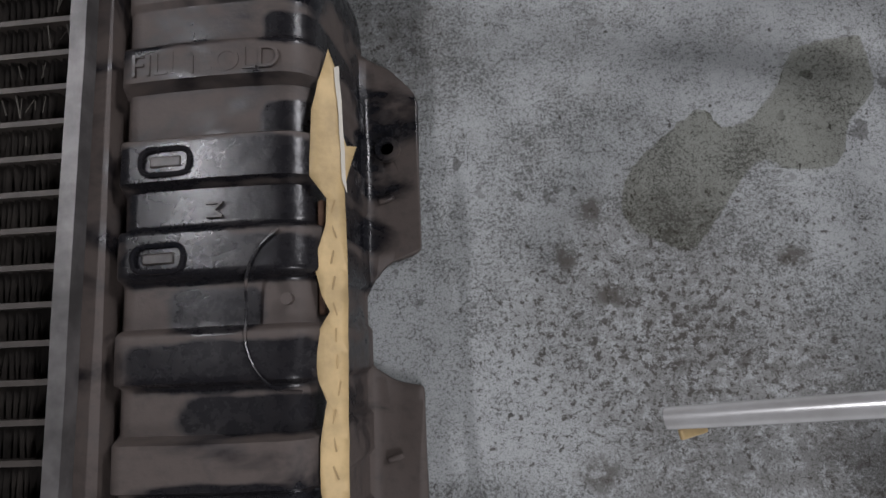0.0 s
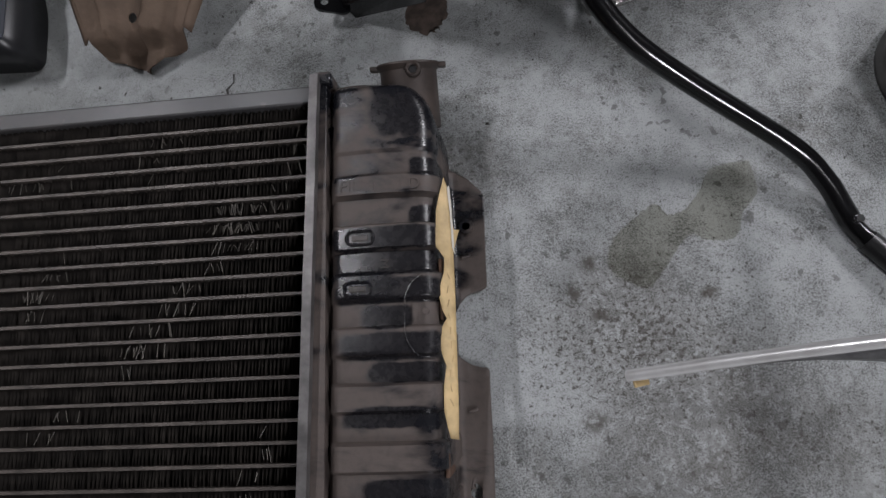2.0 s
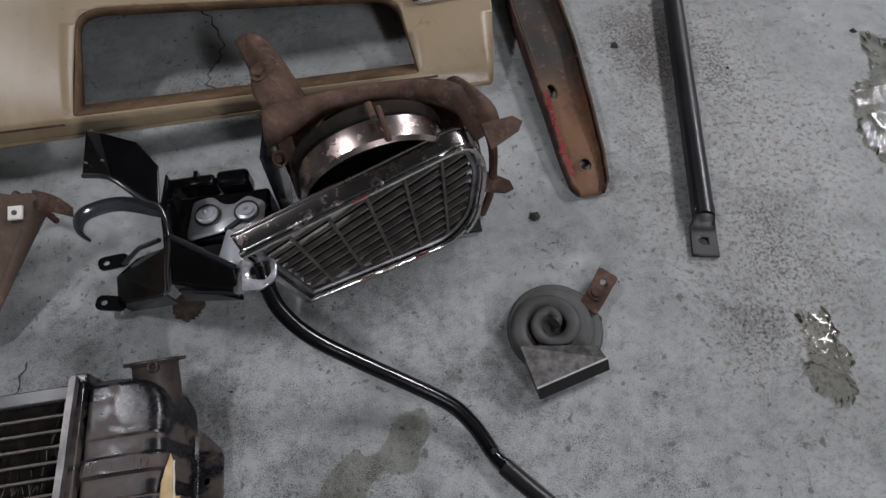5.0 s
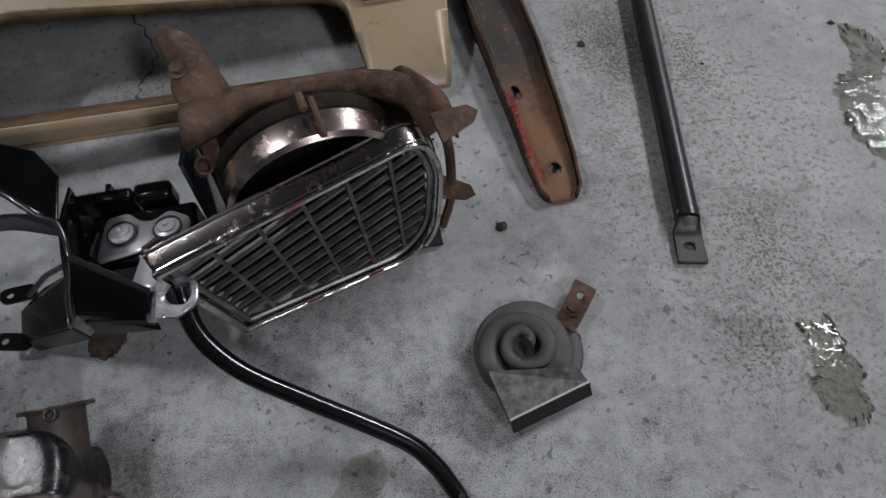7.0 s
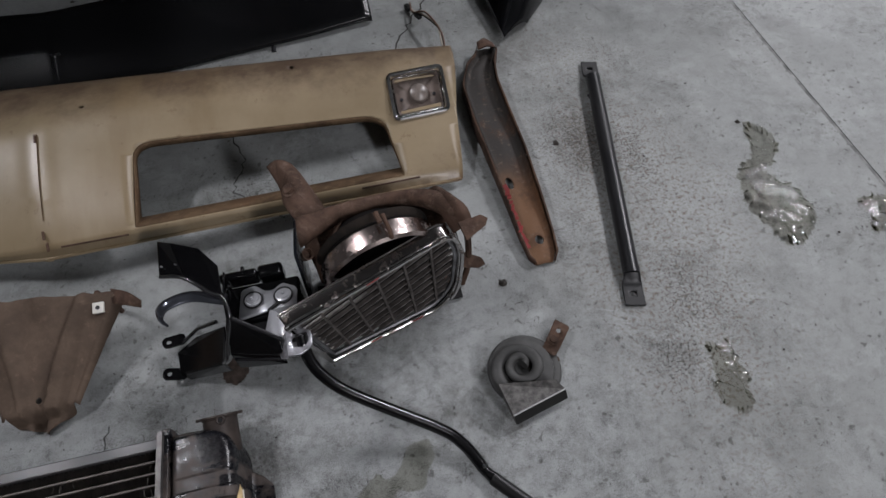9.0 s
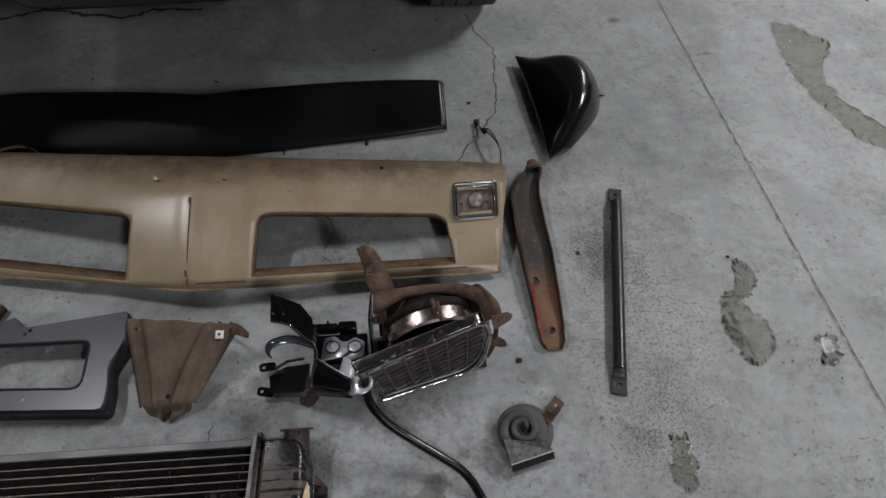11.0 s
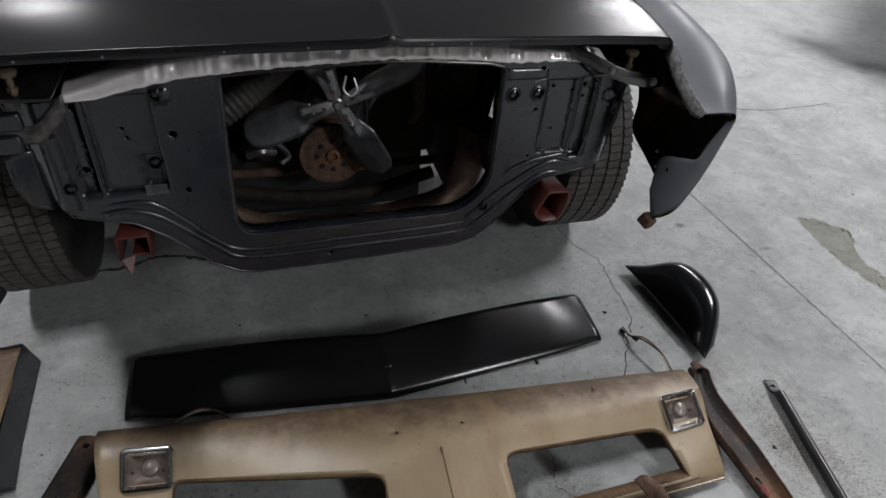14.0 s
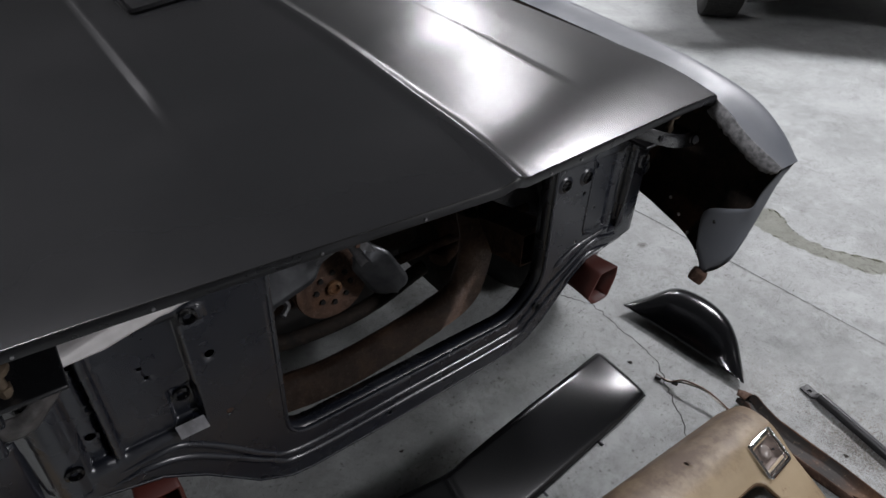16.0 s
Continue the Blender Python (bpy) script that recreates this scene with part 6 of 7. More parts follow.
def car_front():
    car = thing("car_front", (CX, 2.0, 0.0), "black primed muscle car front end stripped of grille, bumper and radiator", "car")

    # radiator support panel
    bottom = [(-1.03, 0.79), (-1.02, 0.722), (-0.994, 0.633), (-0.982, 0.541), (-0.958, 0.518), (-0.85, 0.488), (-0.793, 0.445), (-0.715, 0.36), (-0.66, 0.328), (-0.62, 0.322), (-0.437, 0.324), (-0.154, 0.336), (-0.1, 0.352), (-0.055, 0.389), (0.02, 0.478), (0.06, 0.51), (0.16, 0.528), (0.208, 0.54), (0.228, 0.566), (0.242, 0.657), (0.244, 0.76)]
    low = [(-1.0, 0.755), (-0.96, 0.762), (-0.897, 0.766), (-0.858, 0.768), (-0.817, 0.779), (-0.771, 0.789), (-0.714, 0.8), (-0.655, 0.806), (-0.58, 0.812), (-0.465, 0.818), (-0.335, 0.823), (-0.245, 0.821), (-0.113, 0.812), (-0.07, 0.806), (0.0, 0.806), (0.06, 0.806), (0.13, 0.797), (0.18, 0.788)]
    top = low[::-1]
    opening = rounded([(-0.655, 0.428), (-0.14, 0.432), (-0.072, 0.5), (-0.076, 0.794), (-0.113, 0.803), (-0.245, 0.813), (-0.335, 0.815), (-0.465, 0.81), (-0.58, 0.804), (-0.644, 0.799)], [0.05, 0.06, 0.05, 0.006, 0.004, 0.004, 0.004, 0.004, 0.004, 0.004], 6)
    ridges = ([(-0.909, 0.538), (-0.836, 0.54), (-0.804, 0.53), (-0.762, 0.493), (-0.701, 0.425), (-0.637, 0.389), (-0.435, 0.392), (-0.16, 0.4), (-0.12, 0.42), (-0.059, 0.478), (-0.011, 0.512), (0.037, 0.542), (0.083, 0.555), (0.155, 0.54)], [(-0.926, 0.517), (-0.861, 0.522), (-0.808, 0.504), (-0.76, 0.463), (-0.696, 0.402), (-0.639, 0.367), (-0.435, 0.367), (-0.155, 0.375), (-0.1, 0.398), (-0.04, 0.452), (0.02, 0.503), (0.07, 0.525), (0.14, 0.522)], [(-0.05, 0.525), (-0.03, 0.54), (0.017, 0.561), (0.079, 0.571), (0.135, 0.578)])
    holes = [circle2(x, z, r, 10) for x, z, r in ((-0.902, 0.744, 0.008), (-0.913, 0.613, 0.007), (-0.83, 0.70, 0.0035), (-0.825, 0.68, 0.0035), (-0.742, 0.688, 0.0075), (-0.735, 0.56, 0.006), (0.01, 0.789, 0.0045), (0.045, 0.744, 0.0035), (0.092, 0.732, 0.0045), (0.126, 0.742, 0.004), (0.128, 0.712, 0.0035), (0.008, 0.694, 0.0045), (0.056, 0.64, 0.003), (0.222, 0.615, 0.005), (0.008, 0.576, 0.004), (-0.316, 0.363, 0.0045), (-0.453, 0.353, 0.0045))]
    # pressed steps: x0, x1, z0, z1, depth backwards
    pads = ((-0.888, -0.769, 0.562, 0.772, 0.012), (-0.812, -0.767, 0.565, 0.642, 0.012), (-0.769, -0.736, 0.755, 0.782, -0.006), (-0.93, -0.892, 0.562, 0.772, 0.018), (0.026, 0.104, 0.58, 0.764, 0.007), (-0.075, 0.022, 0.765, 0.79, -0.004), (0.11, 0.149, 0.562, 0.768, 0.016), (-0.975, -0.935, 0.53, 0.7, -0.004))
    E = 0.005
    cuts = ([q for p in pads for q in (p[0], p[0] + E, p[1] - E, p[1])], [q for p in pads for q in (p[2], p[2] + E, p[3] - E, p[3])])

    def pad(x, z, x0, x1, z0, z1):
        lin = lambda a, q: max(0.0, min(1.0, (q - a) / E))
        return lin(x0, x) * (1 - lin(x1 - E, x)) * lin(z0, z) * (1 - lin(z1 - E, z))

    def shape(x, z):
        y = 1.207 + sum(p[4] * pad(x, z, *p[:4]) for p in pads)
        y += 0.05 * ease(-0.955, -1.02, x) + 0.035 * ease(0.19, 0.235, x)
        return (x, y, z)

    sup = part("radiator_support", sheet(bottom + top, [opening, *holes], 0.012, shape, None, cuts), EDP, car, "pressed black-primed radiator support panel", solid=0.0022, sharp=80, offset=1.0)
    for pts in ridges:
        p = [Vector(shape(q.x, q.z)) + Vector((0, 0.0005, 0)) for q in smooth_path([(x, 0, z) for x, z in pts], 5)]
        n = len(p) - 1
        part("pressed_bead", tube(p, [0.0075 * min(1.0, 0.25 + i / 5, 0.25 + (n - i) / 5) for i in range(n + 1)], 12), EDP, sup)
    rim = [Vector(shape(x, z)) + Vector((0, -0.0005, 0)) for x, z in opening]
    part("opening_rim", tube(rim, 0.0042, 8, closed=True), EDP, sup)
    part("rolled_edge", tube([Vector(shape(x, z)) + Vector((0, 0.001, 0)) for x, z in bottom], 0.0042, 8), EDP, sup)
    # added dark plates, so that the panel's holes look shaded
    part("hole_shade_plate", span_box((-0.94, 1.25, 0.545), (-0.665, 1.254, 0.75)), RUSTSHADE, sup, smooth=False)
    part("hole_shade_plate", span_box((-0.06, 1.25, 0.57), (0.09, 1.254, 0.78)), RUSTSHADE, sup, smooth=False)
    # round dimples beside the grommets
    for pts in ([(-0.006, 0.757), (0.024, 0.76), (0.0255, 0.7), (0.0255, 0.63), (0.028, 0.596), (0.045, 0.582), (0.08, 0.564), (0.1, 0.556), (0.136, 0.55)], [(0.109, 0.7), (0.108, 0.755), (0.116, 0.767), (0.142, 0.768), (0.152, 0.755), (0.153, 0.665), (0.146, 0.59), (0.138, 0.556)]):
        p = [Vector((q.x, 1.2065, q.z)) for q in smooth_path([(x, 0, z) for x, z in pts], 5)]
        part("pressed_bead", tube(p, 0.0034, 8), EDP, sup)
    for x, z in ((-0.051, 0.731), (0.006, 0.732), (0.183, 0.718), (0.208, 0.684), (0.226, 0.72)):
        part("dimple", lathe([(0.019, 0.0), (0.016, 0.003), (0.0135, 0.0035), (0.011, 0.001)], 24, Matrix.Translation(Vector(shape(x, z)) + Vector((0, -0.0022, 0))) @ pose(0, 0, 0, 90)), EDP, sup)
    # crinkled bare flange along its top
    high = [(-1.0, 0.76), (-0.897, 0.782), (-0.821, 0.81), (-0.747, 0.833), (-0.682, 0.842), (-0.613, 0.85), (-0.53, 0.852), (-0.2, 0.85), (-0.1, 0.846), (0.06, 0.826), (0.16, 0.8)]

    def flange(i, t):
        x = 0.16 - i * 1.07
        folds = ease(-0.83, -0.76, x)
        n1, n2, n3 = noise.noise((x * 34, 0.3 + t * 0.4, 2)), noise.noise((x * 85, 0.5 * t, 5)), noise.noise((x * 9, t * 2, 8))
        wr = folds * (0.005 * n1 + 0.004 * n2) * min(1.0, 0.1 + 1.6 * t) + 0.003 * n3 * t
        zb = curve_at(low, x) + folds * 0.003 * noise.noise((x * 55, 3, 9)) - 0.003
        h = curve_at(high, x) - zb
        k, back = min(1.0, t / 0.8), max(0.0, t - 0.8) / 0.2
        return (x, 1.2025 - 0.0025 * math.sin(min(1.0, k * 3) * 1.57) + 0.28 * h * k + 0.05 * back + 1.3 * wr, zb + 0.78 * h * k + 0.01 * back - 0.4 * wr)

    part("top_flange", grid(300, 12, flange), FOIL, car, "crinkled bright bare-metal top flange", solid=0.0012, sharp=80)
    wing = loft([[(-0.905, 1.199, 0.784), (-0.935, 1.196, 0.752), (-0.969, 1.194, 0.726), (-1.035, 1.21, 0.73)], [(-0.905, 1.195, 0.768), (-0.935, 1.19, 0.735), (-0.969, 1.188, 0.71), (-1.035, 1.204, 0.714)], [(-0.903, 1.198, 0.748), (-0.933, 1.195, 0.716), (-0.968, 1.193, 0.69), (-1.035, 1.208, 0.696)]], 4, 4)
    part("side_flange", wing, RAILWORN, sup, "worn grey folded side flange", solid=0.002)
    # opening border returns backwards
    bm = bmesh.new()
    vs = [(bm.verts.new(Vector(shape(x, z)) + Vector((0, 0.002, 0))), bm.verts.new(Vector(shape(x, z)) + Vector((0, 0.035, 0)))) for x, z in opening]
    for i in range(len(vs)):
        a, b = vs[i], vs[(i + 1) % len(vs)]
        bm.faces.new((a[0], b[0], b[1], a[1]))
    part("opening_return", bm, EDP, car, solid=0.002)
    bm = bmesh.new()
    vs = [(bm.verts.new(Vector(shape(x, z)) + Vector((0, 0.002, 0))), bm.verts.new(Vector(shape(x, z)) + Vector((0, 0.045, 0.006)))) for x, z in bottom]
    for a, b in zip(vs, vs[1:]):
        bm.faces.new((a[0], b[0], b[1], a[1]))
    part("bottom_return", bm, EDP, car, solid=0.002)
    for x, z in ((-0.051, 0.731), (0.006, 0.732), (-0.757, 0.772), (-0.79, 0.615), (-0.945, 0.585), (-0.085, 0.445)):
        p = Vector(shape(x, z)) + Vector((0, -0.002, 0))
        m = Matrix.Translation(p) @ pose(0, 0, 0, 90)
        part("grommet", lathe([(0.0125, 0), (0.012, 0.005), (0.008, 0.007), (0.006, 0.003), (0.005, 0.0)], 18, m), GLOSS, car)
    bm = sheet([(-0.812, 0.566), (-0.77, 0.566), (-0.773, 0.58), (-0.814, 0.58)], (), 0, lambda x, z: (x, 1.203 - (0.58 - z) * 1.0, z))
    part("catch_tab", bm, STEEL, car, "bright bent tab", smooth=False, solid=0.0015)
    # folded tabs at the outer end
    for lo, hi in (((-1.03, 1.185, 0.72), (-0.978, 1.2, 0.755)), ((-1.032, 1.187, 0.674), (-0.99, 1.2, 0.711))):
        part("end_tab", span_box(lo, hi), EDP, car, bevel=0.005)
    part("end_plate", loft([[(-0.985, 1.212, 0.67), (-1.032, 1.2, 0.668)], [(-0.985, 1.214, 0.61), (-1.034, 1.2, 0.6)], [(-0.99, 1.22, 0.53), (-1.025, 1.215, 0.54)]], 5, 4), EDP, car, solid=0.003)
    # tie straps to the fenders
    path = [(0.06, 1.2, 0.83), (0.11, 1.165, 0.812), (0.17, 1.145, 0.79), (0.235, 1.142, 0.777), (0.27, 1.15, 0.775)]
    bm = bmesh.new()
    vs = [(bm.verts.new(Vector(p) + Vector((0, 0, 0.014))), bm.verts.new(Vector(p) + Vector((0, -0.004, -0.014)))) for p in smooth_path(path, 4)]
    for a, b in zip(vs, vs[1:]):
        bm.faces.new((a[0], b[0], b[1], a[1]))
    part("tie_strap", bm, GLOSSEDGE, car, "glossy black tie strap", solid=0.004, sharp=25, bevel=0.0008)
    bolt(car, (0.238, 1.138, 0.777), (0, -1, 0.2), 0.006, STEEL)
    bolt(car, (0.14, 1.15, 0.8), (0, -1, 0.2), 0.005, STEEL)
    for x, y, z, h in ((0.191, 1.172, 0.827, 0.79), (-0.954, 1.135, 0.847, 0.812)):
        bm = cyl(0.0055, z - h, pose(x, y, (z + h) / 2), 10)
        lathe([(0.005, -0.005), (0.012, -0.003), (0.0145, 0.001), (0.0145, 0.006), (0.012, 0.008), (0.0, 0.009)], 18, pose(x, y, z), bm)
        cyl(0.0085, 0.008, pose(x, y, z - 0.026), 6, bm=bm)
        part("hood_bumper", bm, BRASS, car, "dull brass hood rest bolt")
    part("top_shelf", span_box((0.1, 1.152, 0.786), (0.24, 1.33, 0.792)), SATIN, car, bevel=0.002)
    part("top_shelf", span_box((-1.03, 1.115, 0.806), (-0.9, 1.33, 0.812)), SATIN, car, bevel=0.002)

    # hood
    def hood_z(d, y):
        a = abs(d)
        z = 0.95 + 0.03 * (y - 1.02) - 0.085 * a - 0.05 * max(0.0, a - 0.42) ** 1.5
        z += 0.014 * (1 - ease(0.285, 0.315, a)) * ease(1.15, 1.55, y)
        z += 0.006 * (1 - ease(0.0, 0.022, a))
        return z

    def hood(i, t):
        d = (i * 2 - 1) * (0.607 + 0.02 * t)
        a = abs(d)
        wide = 1.066 if d < 0 else 1.0
        yf = 1.02 + 0.168 * a
        y = yf + (2.62 - yf) * (t**1.6)
        z = hood_z(d, y)
        k = max(0.0, 1 - (y - yf) / 0.17)
        z -= 0.018 * k**2
        # side edges roll under
        z -= 0.02 * ease(0.585, 0.62, a) ** 2
        return (CX + d * wide, y, z)

    hd = part("hood", grid(150, 64, hood), HOODPAINT, car, "satin black hood with centre ridge and side creases", sharp=80, solid=0.002)
    lip = []
    bm = bmesh.new()
    prev = None
    for i in range(151):
        p = Vector(hood(i / 150, 0.0))
        row = [bm.verts.new(q) for q in (p + Vector((0, 0.001, -0.001)), p + Vector((0, 0.004, -0.018)), p + Vector((0, 0.03, -0.026)), p + Vector((0, 0.09, -0.018)))]
        if prev:
            for j in range(3):
                bm.faces.new((prev[j], row[j], row[j + 1], prev[j + 1]))
        prev = row
    part("hood_lip", bm, SATIN, hd, "turned-under hood front edge", solid=0.002)
    for i in (0.06, 0.16, 0.3, 0.4, 0.56, 0.62):
        p = Vector(hood(i, 0.0)) + Vector((0, 0.002, -0.012))
        part("lip_hole", cyl(0.0021, 0.003, Matrix.Translation(p) @ pose(0, 0, 0, 90), 8), STEEL, hd)
    part("hood_inner", grid(40, 12, lambda i, t: Vector(hood(0.06 + 0.88 * i, 0.18 + 0.8 * t)) + Vector((0, 0, -0.045))), SATIN, hd, solid=0.003)
    # hood scoop well
    for d0, d1 in ((-0.245, -0.1),):
        pts = [(CX + x, y) for x, y in ((d0, 1.84), (d1, 1.87), (d1 + 0.005, 2.1), (d0, 2.1))]
        ring = rounded(pts, 0.012, 4)
        part("scoop_frame", tube([(x, y, hood_z(x - CX, y) + 0.006) for x, y in ring], 0.006, 8, closed=True), GLOSS, hd, "raised black scoop frame")
        # no real recess: a black sheet on the hood paints its shade
        part("scoop_well", sheet(ring, (), 0.02, lambda x, y: (x, y, hood_z(x - CX, y) + 0.0025)), BLACKPLASTIC, hd)

    # fenders: rows of places from the hood's edge outward and down
    rowsR = [
        [(0.247, 0.962, 0.79), (0.30, 0.962, 0.788), (0.34, 0.98, 0.765), (0.352, 1.0, 0.70), (0.337, 1.008, 0.60), (0.306, 1.018, 0.51), (0.28, 1.055, 0.47)],
        [(0.24, 1.03, 0.822), (0.31, 1.02, 0.828), (0.366, 1.035, 0.797), (0.385, 1.045, 0.725), (0.378, 1.05, 0.61), (0.355, 1.062, 0.52), (0.325, 1.085, 0.475)],
        [(0.252, 1.125, 0.864), (0.325, 1.11, 0.865), (0.392, 1.115, 0.825), (0.412, 1.13, 0.75), (0.415, 1.13, 0.64), (0.405, 1.14, 0.55), (0.375, 1.165, 0.485)],
        [(0.262, 1.25, 0.883), (0.34, 1.24, 0.886), (0.412, 1.24, 0.84), (0.432, 1.25, 0.77), (0.445, 1.25, 0.67), (0.44, 1.26, 0.57), (0.4, 1.28, 0.5)],
        [(0.266, 1.4, 0.893), (0.35, 1.4, 0.898), (0.43, 1.4, 0.852), (0.455, 1.4, 0.79), (0.472, 1.4, 0.71), (0.47, 1.4, 0.6), (0.425, 1.405, 0.52)],
        [(0.268, 1.5, 0.898), (0.355, 1.5, 0.904), (0.44, 1.5, 0.858), (0.47, 1.5, 0.82), (0.485, 1.49, 0.74), (0.485, 1.485, 0.67), (0.46, 1.48, 0.61)],
        [(0.272, 1.75, 0.908), (0.36, 1.75, 0.92), (0.455, 1.75, 0.87), (0.49, 1.75, 0.84), (0.505, 1.75, 0.81), (0.505, 1.75, 0.79), (0.49, 1.75, 0.775)],
        [(0.275, 2.1, 0.92), (0.37, 2.1, 0.932), (0.475, 2.1, 0.88), (0.51, 2.1, 0.82), (0.52, 2.1, 0.74), (0.52, 2.1, 0.67), (0.51, 2.1, 0.63)],
        [(0.278, 2.62, 0.935), (0.37, 2.62, 0.948), (0.485, 2.62, 0.895), (0.52, 2.62, 0.8), (0.53, 2.62, 0.6), (0.53, 2.62, 0.4), (0.52, 2.62, 0.28)],
    ]
    for sg in (1, -1):
        X = lambda x: x if sg > 0 else 2 * CX - x - (0.045 - 0.02 * ease(0.247, 0.262, x))
        rows = [[(X(x), y, z) for x, y, z in r] for r in rowsR]
        if sg < 0:
            # the near side ends higher up
            for k, top in enumerate((0.735, 0.72, 0.7, 0.69)):
                rows[k] = [(x, y, z if z > 0.76 else top + (z - 0.47) * 0.15) for x, y, z in rows[k]]
        fen = part("fender", loft(rows, 5, 5), GREYPRIME, car, "grey primed front fender cut open at its nose", sharp=80)
        # inner copy of the skin, coloured dark for the shade in the nose
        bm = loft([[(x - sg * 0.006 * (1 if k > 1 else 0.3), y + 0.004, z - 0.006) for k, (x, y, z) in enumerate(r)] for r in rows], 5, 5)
        part("fender_inside", bm, RUSTSHADE, fen, "rusty inner face, shade put into its dark colour")
        # rough filler along the inner nose edge
        edge = smooth_path([(X(0.251), 1.125, 0.862), (X(0.244), 1.08, 0.843), (X(0.239), 1.03, 0.82), (X(0.241), 0.99, 0.803), (X(0.246), 0.961, 0.789)], 8)
        bm = bmesh.new()
        prev = None
        rn = random.Random(21)
        for k, p in enumerate(edge):
            w = 0.026 + rn.uniform(-0.002, 0.002) - 0.012 * ease(0.75, 1.0, k / len(edge)) + 0.004 * noise.noise((k * 0.8, 2, 7))
            row = [bm.verts.new(q) for q in (p + Vector((0, 0, 0.004)), p + Vector((-sg * 0.004, 0.003, -0.5 * w)) + Vector((rn.uniform(-0.0015, 0.0015), 0, 0)), p + Vector((0.0, 0.012, -w)))]
            if prev:
                for j in range(2):
                    bm.faces.new((prev[j], row[j], row[j + 1], prev[j + 1]))
            prev = row
        if sg > 0:
            part("torn_edge", bm, PUTTY, fen, "rough grey torn filler edge", solid=0.003)
        else:
            bm.free()
            toe = loft([[(-1.064, 1.045, 0.465), (-1.07, 1.04, 0.5), (-1.095, 1.04, 0.53)], [(-1.11, 1.02, 0.468), (-1.12, 1.01, 0.51), (-1.14, 1.015, 0.54)], [(-1.2, 1.03, 0.47), (-1.21, 1.02, 0.52), (-1.22, 1.03, 0.56)]], 5, 4)
            part("nose_toe", toe, GREYPRIME, fen, "grey lower nose lip", solid=0.003)
            part("rust_toe", box((0.05, 0.03, 0.02), pose(-1.085, 1.05, 0.472, 10, 0, -15)), DARKSTEEL, fen, bevel=0.004)
            continue
        # folded lip down the nose and rusty toe
        lip = loft([[(0.34, 0.981, 0.763), (0.352, 1.0, 0.70), (0.337, 1.008, 0.60), (0.32, 1.012, 0.55), (0.306, 1.018, 0.512), (0.281, 1.054, 0.472)], [(0.338, 0.985, 0.757), (0.34, 1.004, 0.694), (0.328, 1.01, 0.624), (0.313, 1.028, 0.59), (0.297, 1.06, 0.56), (0.28, 1.07, 0.5)], [(0.331, 0.992, 0.75), (0.324, 1.01, 0.69), (0.315, 1.014, 0.652), (0.305, 1.05, 0.634), (0.29, 1.098, 0.607), (0.278, 1.085, 0.53)]], 4, 4)
        part("nose_lip", lip, GREYPRIME, fen, "grey turned-in nose lip with a torn edge", solid=0.002)
        # black disc, painted as the shade in a hole
        part("lip_hole", cyl(0.004, 0.004, pose(0.297, 1.072, 0.592, 60, 0, 20), 10), GAPSHADE, fen)
        part("rust_toe", box((0.03, 0.034, 0.03), pose(X(0.277), 1.058, 0.462, 20, 15 * sg, 25)), RUST, fen, "rusted torn toe", bevel=0.006)
        for k in range(4):
            part("spot_weld", cyl(0.004, 0.004, pose(X(0.30 + 0.03 * k), 1.09 + 0.05 * k, 0.5 + 0.012 * k, 60, 20), 8), ZINC, fen)

    # inner fenders, firewall and bay floor sides
    for sg in (1, -1):
        X = lambda x: CX + sg * (x - CX)
        bm = loft([[(X(0.255), 1.24, 0.80), (X(0.235), 1.24, 0.7), (X(0.205), 1.26, 0.6)], [(X(0.255), 1.4, 0.83), (X(0.19), 1.4, 0.74), (X(0.17), 1.42, 0.62)], [(X(0.265), 1.9, 0.85), (X(0.17), 1.9, 0.8), (X(0.14), 1.9, 0.7)], [(X(0.265), 2.5, 0.86), (X(0.2), 2.5, 0.7), (X(0.14), 2.5, 0.5)]], 4, 4)
        part("inner_fender", bm, RUSTSHADE, car, solid=0.003)
        rail = [(X(0.04), 1.34, 0.47), (X(0.04), 1.4, 0.46), (X(0.03), 1.6, 0.42), (X(0.02), 2.0, 0.36), (X(0.05), 2.6, 0.3)]
        bm = bmesh.new()
        rows = []
        for p in smooth_path(rail, 4):
            rows.append([bm.verts.new(p + Vector((dx, 0, dz))) for dx, dz in ((-0.045, -0.045), (0.045, -0.045), (0.045, 0.045), (-0.045, 0.045))])
        for a, b in zip(rows, rows[1:]):
            for j in range(4):
                bm.faces.new((a[j], a[(j + 1) % 4], b[(j + 1) % 4], b[j]))
        part("frame_rail", bm, RUSTDARK, car, smooth=False, solid=0.004)
    # frame horns in red oxide
    for x, yf, z in ((0.074, 1.16, 0.454), (-0.866, 1.2, 0.428)):
        bm = bmesh.new()
        w, h = (0.04, 0.042) if x > 0 else (0.032, 0.03)
        if x > 0:
            sect = rounded([(-0.35 * w, h), (w, 0.95 * h), (1.05 * w, 0.25 * h), (0.66 * w, -h), (-0.45 * w, -h), (-1.05 * w, -0.4 * h)], 0.009, 4)
        else:
            sect = rounded([(-w, -h), (-w, h), (w, h), (w, -h)], [0.001, 0.008, 0.008, 0.001], 4)
        rows = [[bm.verts.new((x + dx * k, y, z + dz * k)) for dx, dz in sect] for y, k in ((1.36, 0.9), (yf + 0.05, 0.96), (yf, 1.05))]
        for a, b in zip(rows, rows[1:]):
            for j in range(len(sect) - (x < 0)):
                q = (j + 1) % len(sect)
                bm.faces.new((a[j], a[q], b[q], b[j]))
        horn = part("frame_horn", bm, REDOX, car, "red oxide primed frame horn", solid=0.005)
